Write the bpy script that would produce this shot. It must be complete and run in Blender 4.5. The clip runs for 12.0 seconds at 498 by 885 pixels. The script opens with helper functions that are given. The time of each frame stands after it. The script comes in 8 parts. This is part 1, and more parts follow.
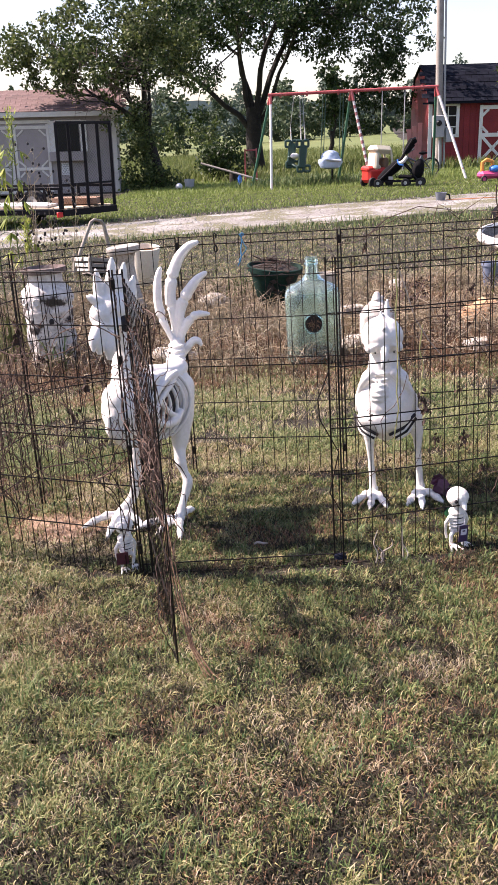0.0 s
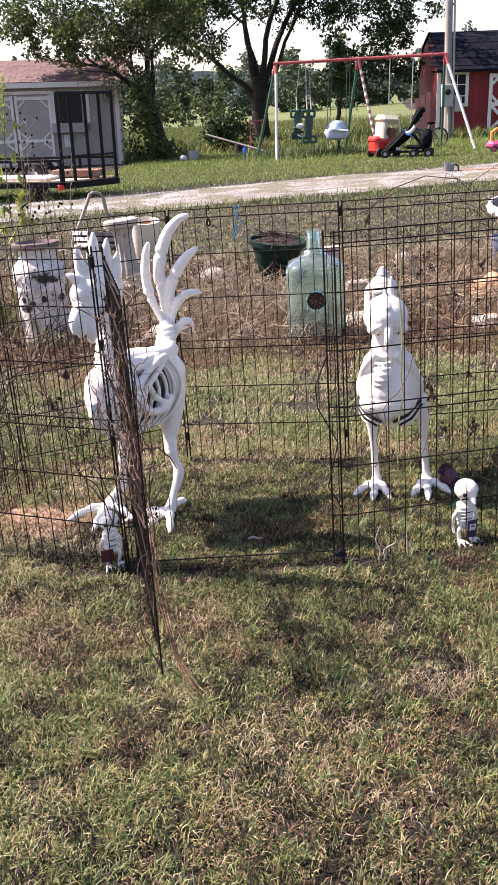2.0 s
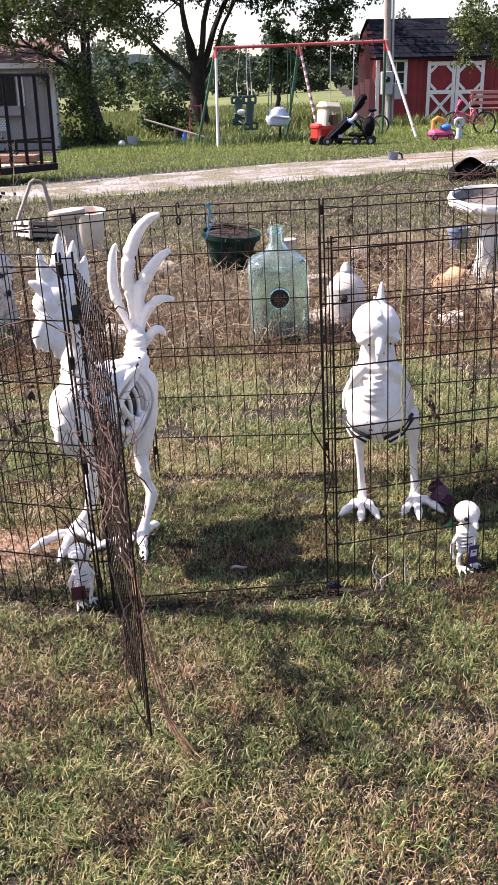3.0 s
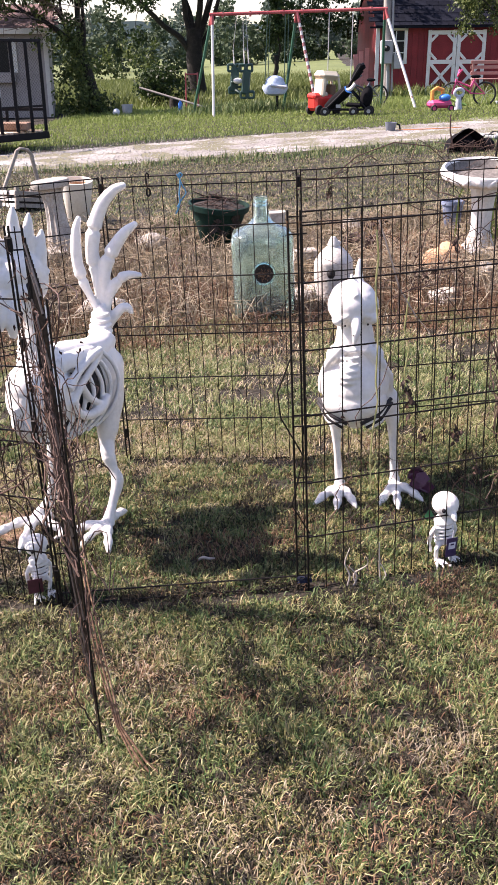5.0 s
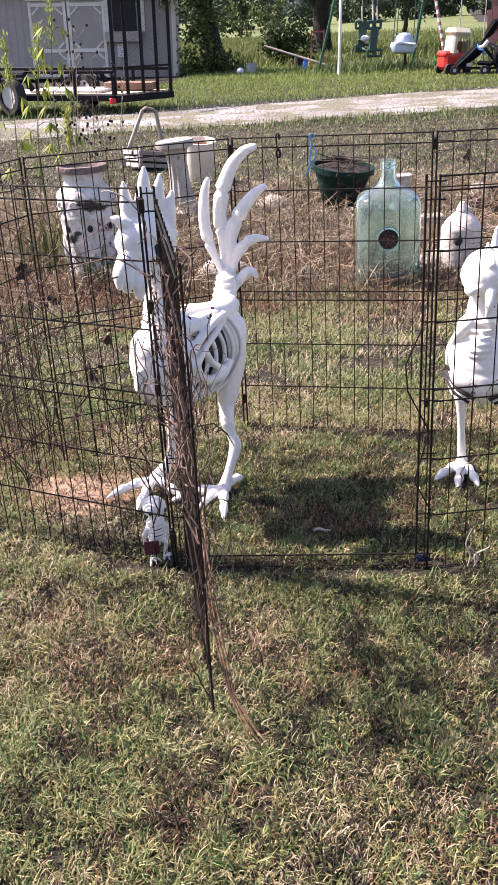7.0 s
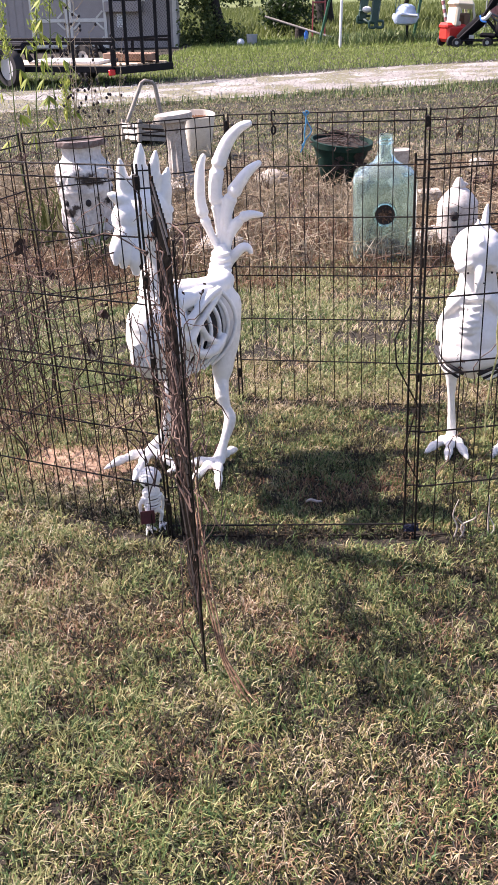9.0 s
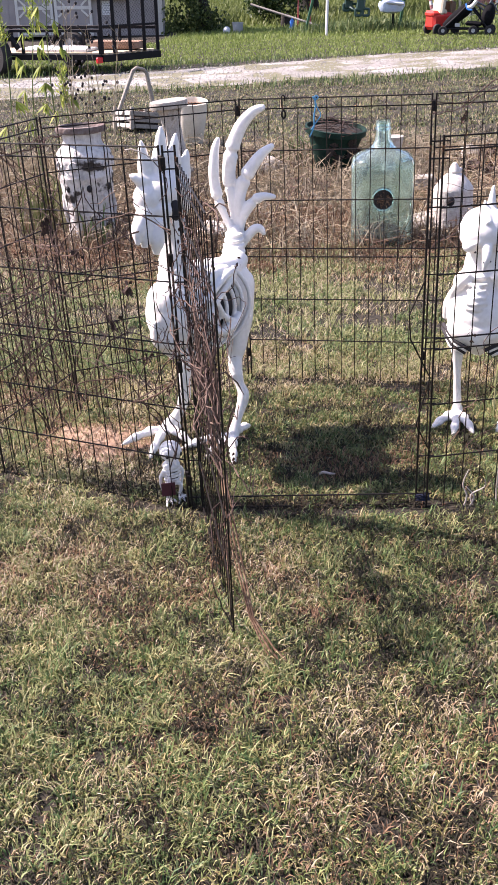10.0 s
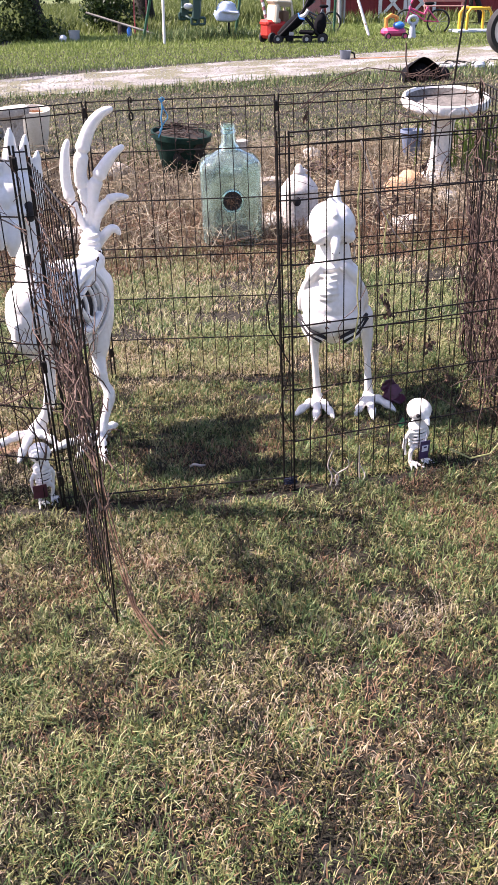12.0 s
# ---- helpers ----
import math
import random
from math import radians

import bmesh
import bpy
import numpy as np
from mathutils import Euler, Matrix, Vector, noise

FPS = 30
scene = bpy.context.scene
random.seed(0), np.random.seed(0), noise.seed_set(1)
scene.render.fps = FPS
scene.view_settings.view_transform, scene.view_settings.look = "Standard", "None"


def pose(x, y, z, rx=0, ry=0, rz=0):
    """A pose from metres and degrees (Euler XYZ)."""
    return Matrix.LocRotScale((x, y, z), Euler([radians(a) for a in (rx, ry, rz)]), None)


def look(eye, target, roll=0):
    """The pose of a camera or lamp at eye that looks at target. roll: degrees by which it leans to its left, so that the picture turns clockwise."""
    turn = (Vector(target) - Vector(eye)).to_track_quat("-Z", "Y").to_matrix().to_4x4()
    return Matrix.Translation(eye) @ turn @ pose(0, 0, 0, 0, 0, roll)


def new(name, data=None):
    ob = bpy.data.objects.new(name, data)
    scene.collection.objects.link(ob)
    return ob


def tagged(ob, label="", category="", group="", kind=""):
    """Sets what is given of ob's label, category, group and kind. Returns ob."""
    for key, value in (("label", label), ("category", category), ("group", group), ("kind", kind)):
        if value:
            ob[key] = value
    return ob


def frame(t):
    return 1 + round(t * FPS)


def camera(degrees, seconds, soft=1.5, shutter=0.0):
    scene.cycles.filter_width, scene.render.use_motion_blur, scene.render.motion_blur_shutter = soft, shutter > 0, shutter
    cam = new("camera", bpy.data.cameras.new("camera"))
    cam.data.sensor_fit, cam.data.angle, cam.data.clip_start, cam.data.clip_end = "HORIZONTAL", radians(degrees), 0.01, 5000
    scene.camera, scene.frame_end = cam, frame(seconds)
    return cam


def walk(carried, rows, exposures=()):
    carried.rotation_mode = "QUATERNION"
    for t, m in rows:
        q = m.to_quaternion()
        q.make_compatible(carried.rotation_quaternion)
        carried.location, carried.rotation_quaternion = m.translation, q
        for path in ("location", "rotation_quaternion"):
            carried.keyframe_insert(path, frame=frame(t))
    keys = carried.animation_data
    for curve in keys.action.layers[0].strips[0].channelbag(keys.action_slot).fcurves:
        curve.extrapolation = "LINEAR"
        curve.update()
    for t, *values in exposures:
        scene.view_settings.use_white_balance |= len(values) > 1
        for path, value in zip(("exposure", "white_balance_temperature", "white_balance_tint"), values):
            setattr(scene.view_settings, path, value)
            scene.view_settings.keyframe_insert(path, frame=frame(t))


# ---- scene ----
cam = camera(30.7, 12.0, 1.4)
PATH = [
    (0, (-0.245, -2.462, 1.202), (-0.272, -0.561, 0.583), -3.6),
    (0.5, (-0.246, -2.458, 1.203), (-0.3, -0.561, 0.571), -3.2),
    (1, (-0.22, -2.436, 1.195), (-0.304, -0.545, 0.551), -3.2),
    (1.5, (-0.167, -2.391, 1.182), (-0.249, -0.504, 0.523), -3.2),
    (2, (-0.206, -2.272, 1.182), (-0.252, -0.389, 0.51), -3.9),
    (2.5, (-0.309, -2.111, 1.213), (-0.281, -0.234, 0.524), -3.7),
    (3, (-0.319, -2.03, 1.202), (-0.234, -0.161, 0.495), -3.2),
    (3.5, (-0.268, -1.962, 1.196), (-0.165, -0.1, 0.474), -3.0),
    (3.7, (-0.256, -1.938, 1.19), (-0.147, -0.079, 0.46), -2.9),
    (5.3, (-0.238, -1.907, 1.185), (-0.169, -0.063, 0.414), -2.7),
    (5.5, (-0.24, -1.905, 1.186), (-0.2, -0.063, 0.408), -2.8),
    (6, (-0.251, -1.898, 1.188), (-0.3, -0.065, 0.39), -2.7),
    (6.5, (-0.269, -1.887, 1.185), (-0.388, -0.063, 0.374), -3.1),
    (7, (-0.27, -1.868, 1.183), (-0.423, -0.052, 0.36), -3.2),
    (7.2, (-0.266, -1.856, 1.176), (-0.432, -0.042, 0.349), -3.4),
    (9, (-0.251, -1.92, 1.2), (-0.404, -0.127, 0.327), -3.0),
    (9.5, (-0.284, -1.966, 1.21), (-0.424, -0.177, 0.328), -2.9),
    (10, (-0.327, -2.016, 1.202), (-0.448, -0.231, 0.308), -2.9),
    (10.5, (-0.349, -2.059, 1.199), (-0.42, -0.273, 0.301), -2.7),
    (11, (-0.371, -2.08, 1.199), (-0.354, -0.285, 0.318), -3.0),
    (11.5, (-0.364, -2.098, 1.195), (-0.26, -0.305, 0.315), -2.9),
    (12, (-0.343, -2.076, 1.189), (-0.165, -0.295, 0.298), -2.4),
]
LEVEL = pose(0, 0, 0, -0.7, -2.0, 0)  # the pen stands on ground that tilts a little
walk(cam, [(t, LEVEL @ look(eye, target, roll)) for t, eye, target, roll in PATH],
     [(0.0, 1.35, 7000, 28), (12.0, 1.51, 6700, 28)])


# ---- world and light ----
world = bpy.data.worlds.new("sky")
scene.world = world
world.use_nodes = True
wn = world.node_tree.nodes
sky = wn.new("ShaderNodeTexSky")
sky.sky_type = "NISHITA"
sky.sun_disc = False
sky.sun_elevation = radians(47.5)
sky.sun_rotation = radians(-75)
sky.air_density, sky.dust_density, sky.ozone_density = 1.0, 1.2, 1.2
wn["Background"].inputs[1].default_value = 0.10
world.node_tree.links.new(sky.outputs[0], wn["Background"].inputs[0])

sun = new("sun", bpy.data.lights.new("sun", "SUN"))
sun.data.energy, sun.data.angle, sun.data.color = 5.0, radians(0.53), (1.0, 0.95, 0.87)
sun.matrix_world = look((0, 0, 30), (0.655, -0.175, 29.263))


# ---- mesh helpers ----
def unit(v):
    return Vector(v).normalized()


class Geo:
    """Vertices and faces gathered for one mesh."""

    def __init__(self):
        self.v, self.f, self.m, self.slot = [], [], [], 0

    def face(self, *idx):
        self.f.append(idx)
        self.m.append(self.slot)

    def tube(self, pts, radii, seg=8, caps=True):
        pts = [Vector(p) for p in pts]
        if not isinstance(radii, (list, tuple)):
            radii = [radii] * len(pts)
        side = None
        rings = []
        for i, p in enumerate(pts):
            d = (pts[min(i + 1, len(pts) - 1)] - pts[max(i - 1, 0)])
            d = d.normalized() if d.length > 1e-9 else Vector((0, 0, 1))
            if side is None:
                side = d.cross(Vector((0, 0, 1)) if abs(d.z) < 0.9 else Vector((1, 0, 0))).normalized()
            else:
                side = (side - d * side.dot(d)).normalized()
            up = d.cross(side)
            start = len(self.v)
            for k in range(seg):
                a = 2 * math.pi * k / seg
                self.v.append(p + (side * math.cos(a) + up * math.sin(a)) * radii[i])
            rings.append(start)
        for a, b in zip(rings, rings[1:]):
            for k in range(seg):
                n = (k + 1) % seg
                self.face(a + k, a + n, b + n, b + k)
        if caps:
            self.face(*[rings[0] + k for k in reversed(range(seg))])
            self.face(*[rings[-1] + k for k in range(seg)])
        return self

    def limb(self, pts, radii, seg=10):
        """A tube along a smooth bend through the points."""
        pts = [Vector(p) for p in pts]
        k = len(pts) - 1
        radii = list(radii) if isinstance(radii, (list, tuple)) else [radii] * (k + 1)
        fine, rr = [], []
        for i in range(k * 4 + 1):
            t = i / 4
            j = min(int(t), k - 1)
            f = t - j
            p0, p1, p2, p3 = pts[max(j - 1, 0)], pts[j], pts[j + 1], pts[min(j + 2, k)]
            fine.append(0.5 * (2 * p1 + (p2 - p0) * f + (2 * p0 - 5 * p1 + 4 * p2 - p3) * f * f + (3 * p1 - p0 - 3 * p2 + p3) * f ** 3))
            e = f * f * (3 - 2 * f)
            rr.append(radii[j] * (1 - e) + radii[j + 1] * e)
        return self.tube(fine, rr, max(seg * 2, 14))

    def ball(self, c, r, turn=None, seg=26, rings=16):
        """An ellipsoid; r is one radius or three."""
        r = (r, r, r) if not isinstance(r, (list, tuple)) else r
        c = Vector(c)
        m = turn or Matrix.Identity(3)
        start = len(self.v)
        for i in range(1, rings):
            t = math.pi * i / rings
            for k in range(seg):
                a = 2 * math.pi * k / seg
                self.v.append(c + m @ Vector((r[0] * math.sin(t) * math.cos(a), r[1] * math.sin(t) * math.sin(a), r[2] * math.cos(t))))
        top, bot = len(self.v), len(self.v) + 1
        self.v += [c + m @ Vector((0, 0, r[2])), c - m @ Vector((0, 0, r[2]))]
        for i in range(rings - 2):
            for k in range(seg):
                n = (k + 1) % seg
                a, b = start + i * seg, start + (i + 1) * seg
                self.face(a + k, b + k, b + n, a + n)
        last = start + (rings - 2) * seg
        for k in range(seg):
            n = (k + 1) % seg
            self.face(top, start + k, start + n)
            self.face(bot, last + n, last + k)
        return self

    def box(self, c, size, turn=None, bevel=0.0):
        """A box with chamfered edges."""
        c = Vector(c)
        m = turn or Matrix.Identity(3)
        h = [s / 2 for s in size]
        b = min(bevel, min(h) * 0.9)
        start = len(self.v)
        if b <= 0:
            for z in (-1, 1):
                for x, y in ((-1, -1), (1, -1), (1, 1), (-1, 1)):
                    self.v.append(c + m @ Vector((x * h[0], y * h[1], z * h[2])))
            s = start
            for q in ((0, 3, 2, 1), (4, 5, 6, 7), (0, 1, 5, 4), (1, 2, 6, 5), (2, 3, 7, 6), (3, 0, 4, 7)):
                self.face(*[s + i for i in q])
            return self
        ids = {}
        for x in (-1, 1):
            for y in (-1, 1):
                for z in (-1, 1):
                    for ax in range(3):
                        e = [h[0] - b, h[1] - b, h[2] - b]
                        e[ax] = h[ax]
                        ids[(x, y, z, ax)] = len(self.v)
                        self.v.append(c + m @ Vector((x * e[0], y * e[1], z * e[2])))
        S = (-1, 1)
        for ax in range(3):
            o1, o2 = [a for a in range(3) if a != ax]
            for s in S:
                q = []
                for p1, p2 in ((-1, -1), (1, -1), (1, 1), (-1, 1)):
                    k = [0, 0, 0]
                    k[ax], k[o1], k[o2] = s, p1, p2
                    q.append(ids[(*k, ax)])
                flip = (s < 0) != (ax == 1)
                self.face(*(reversed(q) if flip else q))
        for ax in range(3):
            o1, o2 = [a for a in range(3) if a != ax]
            for p1 in S:
                for p2 in S:
                    k0, k1 = [0, 0, 0], [0, 0, 0]
                    k0[ax], k1[ax] = -1, 1
                    for k in (k0, k1):
                        k[o1], k[o2] = p1, p2
                    q = [ids[(*k0, o1)], ids[(*k1, o1)], ids[(*k1, o2)], ids[(*k0, o2)]]
                    flip = (p1 * p2 > 0) != (ax == 1)
                    self.face(*(reversed(q) if flip else q))
        for x in S:
            for y in S:
                for z in S:
                    q = [ids[(x, y, z, a)] for a in range(3)]
                    self.face(*(q if x * y * z > 0 else reversed(q)))
        return self

    def lathe(self, profile, c=(0, 0, 0), seg=32, squash=None, close=True):
        """Turns (radius, z) rows round the z axis; squash(angle, r, z) may reshape the radius."""
        c = Vector(c)
        rings = []
        for r, z in profile:
            rings.append(len(self.v))
            for k in range(seg):
                a = 2 * math.pi * k / seg
                rr = squash(a, r, z) if squash else r
                self.v.append(c + Vector((rr * math.cos(a), rr * math.sin(a), z)))
        for a, b in zip(rings, rings[1:]):
            for k in range(seg):
                n = (k + 1) % seg
                self.face(a + k, a + n, b + n, b + k)
        if close:
            self.face(*[rings[0] + k for k in reversed(range(seg))])
            self.face(*[rings[-1] + k for k in range(seg)])
        return self

    def poly(self, pts, depth):
        """A flat outline given depth along a vector."""
        pts = [Vector(p) for p in pts]
        d = Vector(depth)
        s, n = len(self.v), len(pts)
        self.v += pts + [p + d for p in pts]
        self.face(*[s + i for i in range(n)])
        self.face(*[s + n + i for i in reversed(range(n))])
        for i in range(n):
            j = (i + 1) % n
            self.face(s + j, s + i, s + n + i, s + n + j)
        return self

    def leaf(self, p, d, nrm, length, width):
        """A folded leaf of two triangles pairs."""
        p, d, nrm = Vector(p), Vector(d), Vector(nrm)
        s = d.cross(nrm).normalized() * width / 2
        k = len(self.v)
        mid = p + d * length * 0.45 - nrm * width * 0.15
        self.v += [p, mid + s + nrm * width * 0.2, p + d * length, mid - s + nrm * width * 0.2]
        self.face(k, k + 1, k + 2)
        self.face(k, k + 2, k + 3)
        return self

    def mesh(self, name, mats, smooth=False):
        me = bpy.data.meshes.new(name)
        me.from_pydata([tuple(v) for v in self.v], [], self.f)
        for m in (mats if isinstance(mats, (list, tuple)) else [mats]):
            me.materials.append(m)
        if any(self.m):
            me.polygons.foreach_set("material_index", self.m)
        if smooth:
            me.polygons.foreach_set("use_smooth", [True] * len(me.polygons))
            me.set_sharp_from_angle(angle=radians(42))
        me.update()
        return me


def tidy(me):
    bm = bmesh.new()
    bm.from_mesh(me)
    bmesh.ops.recalc_face_normals(bm, faces=bm.faces)
    bm.to_mesh(me)
    bm.free()
    return me


def thing(name, m, label, category, group="", kind=""):
    root = tagged(new(name), label, category, group, kind)
    root.empty_display_size = 0.1
    root.matrix_basis = m
    return root


def part(name, geo, material, parent, label="", smooth=False, at=None):
    """One mesh object under a thing or under a part."""
    me = geo if isinstance(geo, bpy.types.Mesh) else geo.mesh(name, material, smooth)
    ob = new(name, me)
    ob.parent = parent
    if at is not None:
        ob.matrix_basis = at
    if label:
        ob["label"] = label
    return ob


def solo(name, geo, material, m, label, category, group="", kind="", smooth=False):
    me = geo if isinstance(geo, bpy.types.Mesh) else geo.mesh(name, material, smooth)
    ob = tagged(new(name, me), label, category, group, kind)
    ob.matrix_basis = m
    return ob


def yard(x, y, z=0.0, turn=0.0):
    """A pose on the tilted ground of the pen and its garden."""
    return LEVEL @ pose(x, y, z, 0, 0, turn)


def ease(a, b, x):
    t = min(1.0, max(0.0, (x - a) / (b - a)))
    return t * t * (3 - 2 * t)


def ground_z(x, y):
    """Height of the ground: tilted round the pen, level further off, a rising pasture in the distance."""
    yy = min(y, 40.0)
    xx = 9.0 * math.tanh(x / 9.0)
    z = 0.0349 * xx - 0.0122 * yy + 0.15 * ease(13, 21, y)
    if y > 55:
        bank = ease(-0.05, 0.22, x / y)
        z += (y - 55) * (0.002 + 0.020 * bank)
    return z


def stand(x, y, turn=0.0, lift=0.0):
    """An upright pose on the ground further off."""
    return pose(x, y, ground_z(x, y) + lift, 0, 0, turn)


def axis_turn(d, up=(0, 0, 1)):
    """A turn whose x axis is d."""
    d = unit(d)
    s = unit(Vector(up).cross(d))
    return Matrix((d, s, d.cross(s))).transposed()


# ---- materials ----
def material(name, colours, rough=0.7, scale=8.0, fine=60.0, bump=0.3, metal=0.0, spots=None, spread=0.5, island=False, spec=0.5, depth=0.01, per_object=0.0, own=0.62):
    """Colours mixed by a broad and a fine noise; spots: (colour, scale, threshold) for stains or flaking."""
    m = bpy.data.materials.new(name)
    m.use_nodes = True
    n, l = m.node_tree.nodes, m.node_tree.links
    b = n["Principled BSDF"]
    b.inputs["Roughness"].default_value = rough
    b.inputs["Metallic"].default_value = metal
    b.inputs["Specular IOR Level"].default_value = spec
    co = n.new("ShaderNodeTexCoord")
    big, small = n.new("ShaderNodeTexNoise"), n.new("ShaderNodeTexNoise")
    for t, s in ((big, scale), (small, fine)):
        t.inputs["Scale"].default_value = s
        t.inputs["Detail"].default_value = 5
        l.new(co.outputs["Object"], t.inputs["Vector"])
    mix = n.new("ShaderNodeMath")
    mix.operation = "MULTIPLY_ADD"
    l.new(small.outputs["Fac"], mix.inputs[0])
    mix.inputs[1].default_value = spread
    add = n.new("ShaderNodeMath")
    add.operation = "MULTIPLY"
    l.new(big.outputs["Fac"], add.inputs[0])
    add.inputs[1].default_value = 1 - spread
    l.new(add.outputs[0], mix.inputs[2])
    value = mix.outputs[0]
    if island:
        geo = n.new("ShaderNodeNewGeometry")
        k = n.new("ShaderNodeMix")
        k.inputs[0].default_value = own
        l.new(value, k.inputs[2])
        l.new(geo.outputs["Random Per Island"], k.inputs[3])
        value = k.outputs[0]
    ramp = n.new("ShaderNodeValToRGB")
    e = ramp.color_ramp.elements
    lo, hi = (0.06, 0.94) if island else (0.33, 0.67)
    for i, c in enumerate(colours):
        p = lo + (hi - lo) * i / max(1, len(colours) - 1)
        el = e[i] if i < 2 else e.new(p)
        el.position, el.color = p, (*c, 1)
    if len(colours) == 1:
        e[1].color = (*colours[0], 1)
    l.new(value, ramp.inputs[0])
    col = ramp.outputs[0]
    if per_object:
        info = n.new("ShaderNodeObjectInfo")
        hsv = n.new("ShaderNodeHueSaturation")
        rng = n.new("ShaderNodeMapRange")
        rng.inputs[3].default_value, rng.inputs[4].default_value = 1 - per_object, 1 + per_object
        l.new(info.outputs["Random"], rng.inputs[0])
        l.new(rng.outputs[0], hsv.inputs["Value"])
        l.new(col, hsv.inputs["Color"])
        col = hsv.outputs[0]
    if spots:
        sp = n.new("ShaderNodeTexNoise")
        sp.inputs["Scale"].default_value = spots[1]
        sp.inputs["Detail"].default_value = 6
        l.new(co.outputs["Object"], sp.inputs["Vector"])
        r2 = n.new("ShaderNodeValToRGB")
        r2.color_ramp.elements[0].position = spots[2]
        r2.color_ramp.elements[1].position = spots[2] + 0.05
        l.new(sp.outputs["Fac"], r2.inputs[0])
        mx = n.new("ShaderNodeMix")
        mx.data_type = "RGBA"
        l.new(r2.outputs[0], mx.inputs[0])
        l.new(col, mx.inputs[6])
        mx.inputs[7].default_value = (*spots[0], 1)
        col = mx.outputs[2]
    l.new(col, b.inputs["Base Color"])
    if bump:
        bp = n.new("ShaderNodeBump")
        bp.inputs["Strength"].default_value = bump
        bp.inputs["Distance"].default_value = depth
        l.new(small.outputs["Fac"], bp.inputs["Height"])
        l.new(bp.outputs[0], b.inputs["Normal"])
    return m


def leafy(name, colours, rough=0.5, glow=0.35, own=0.62):
    """Thin leaves: light passes through them."""
    m = material(name, colours, rough, 1.1, 5.0, 0, island=True, spec=0.25, own=own)
    n, l = m.node_tree.nodes, m.node_tree.links
    tr, mx = n.new("ShaderNodeBsdfTranslucent"), n.new("ShaderNodeMixShader")
    b = n["Principled BSDF"]
    src = b.inputs["Base Color"].links[0].from_socket
    l.new(src, tr.inputs["Color"])
    mx.inputs[0].default_value = glow
    l.new(b.outputs[0], mx.inputs[1])
    l.new(tr.outputs[0], mx.inputs[2])
    l.new(mx.outputs[0], n["Material Output"].inputs["Surface"])
    return m


M_WIRE = material("black_wire", [(0.004, 0.0035, 0.0035), (0.013, 0.009, 0.007)], 0.55, 20, 200, 0.2, spec=0.2, spots=((0.10, 0.045, 0.02), 30, 0.62), depth=0.0005)
M_BONE = material("white_plastic", [(0.68, 0.655, 0.62), (0.77, 0.745, 0.715), (0.81, 0.79, 0.765)], 0.48, 14, 90, 0.10, depth=0.002)
M_DARK = material("near_black", [(0.006, 0.005, 0.007), (0.018, 0.016, 0.019)], 0.8, 30, 120, 0.2, depth=0.002)
M_VINE = material("dead_vine", [(0.020, 0.010, 0.009), (0.055, 0.028, 0.022), (0.105, 0.062, 0.046), (0.21, 0.145, 0.11)], 0.85, 9, 120, 0.5, depth=0.001, island=True)
M_DRYLEAF = leafy("withered_leaf", [(0.018, 0.009, 0.007), (0.050, 0.024, 0.016), (0.11, 0.055, 0.035)], 0.85, 0.06)
M_STRAW = leafy("straw", [(0.17, 0.12, 0.07), (0.31, 0.24, 0.15), (0.44, 0.375, 0.27), (0.58, 0.52, 0.41)], 0.75, 0.18, 0.5)
M_RUST = leafy("rusty_dead_blade", [(0.07, 0.036, 0.022), (0.20, 0.115, 0.070), (0.39, 0.265, 0.175)], 0.8, 0.30)
M_GRASS = leafy("lawn_blade", [(0.016, 0.028, 0.007), (0.062, 0.088, 0.022), (0.190, 0.172, 0.064), (0.345, 0.295, 0.145), (0.58, 0.51, 0.33)], 0.55, 0.12, 0.6)
M_GREEN = leafy("green_blade", [(0.018, 0.050, 0.016), (0.056, 0.106, 0.034), (0.155, 0.20, 0.068), (0.315, 0.325, 0.155)], 0.5, 0.15)
# near-black blades: shade between the tufts is put into their colour
M_SHADED = leafy("shade_blade", [(0.008, 0.009, 0.005), (0.020, 0.018, 0.010), (0.042, 0.030, 0.019)], 0.8, 0.05)
M_LIGHTGREEN = leafy("light_lawn_blade", [(0.060, 0.088, 0.028), (0.155, 0.180, 0.066), (0.31, 0.315, 0.145), (0.50, 0.48, 0.29)], 0.5, 0.30)
M_VERGE = leafy("verge_blade", [(0.080, 0.130, 0.026), (0.185, 0.255, 0.060), (0.34, 0.39, 0.14)], 0.5, 0.35)
M_LEAF = leafy("tree_leaf", [(0.009, 0.022, 0.007), (0.022, 0.045, 0.013), (0.060, 0.095, 0.026)], 0.5, 0.22)
M_LEAF2 = leafy("mulberry_leaf", [(0.014, 0.026, 0.009), (0.058, 0.088, 0.025), (0.20, 0.23, 0.08)], 0.5, 0.28)
M_BARK = material("bark", [(0.008, 0.007, 0.006), (0.020, 0.016, 0.013), (0.042, 0.035, 0.028)], 0.95, 5, 30, 0.8, depth=0.03)

# soil kept near black, deepening the shade between blades by colour
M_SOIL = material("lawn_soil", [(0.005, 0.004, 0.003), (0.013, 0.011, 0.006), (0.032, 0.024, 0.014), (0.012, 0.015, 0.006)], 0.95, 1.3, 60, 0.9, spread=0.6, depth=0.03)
M_GRAVEL = material("limestone_gravel", [(0.11, 0.10, 0.088), (0.225, 0.215, 0.20), (0.37, 0.36, 0.345)], 0.9, 0.9, 14, 0.8, depth=0.03, spots=((0.12, 0.115, 0.065), 1.3, 0.48))
M_STONE = material("gravel_stone", [(0.10, 0.095, 0.085), (0.25, 0.24, 0.225), (0.42, 0.41, 0.395)], 0.9, 10, 80, 0.4, island=True)

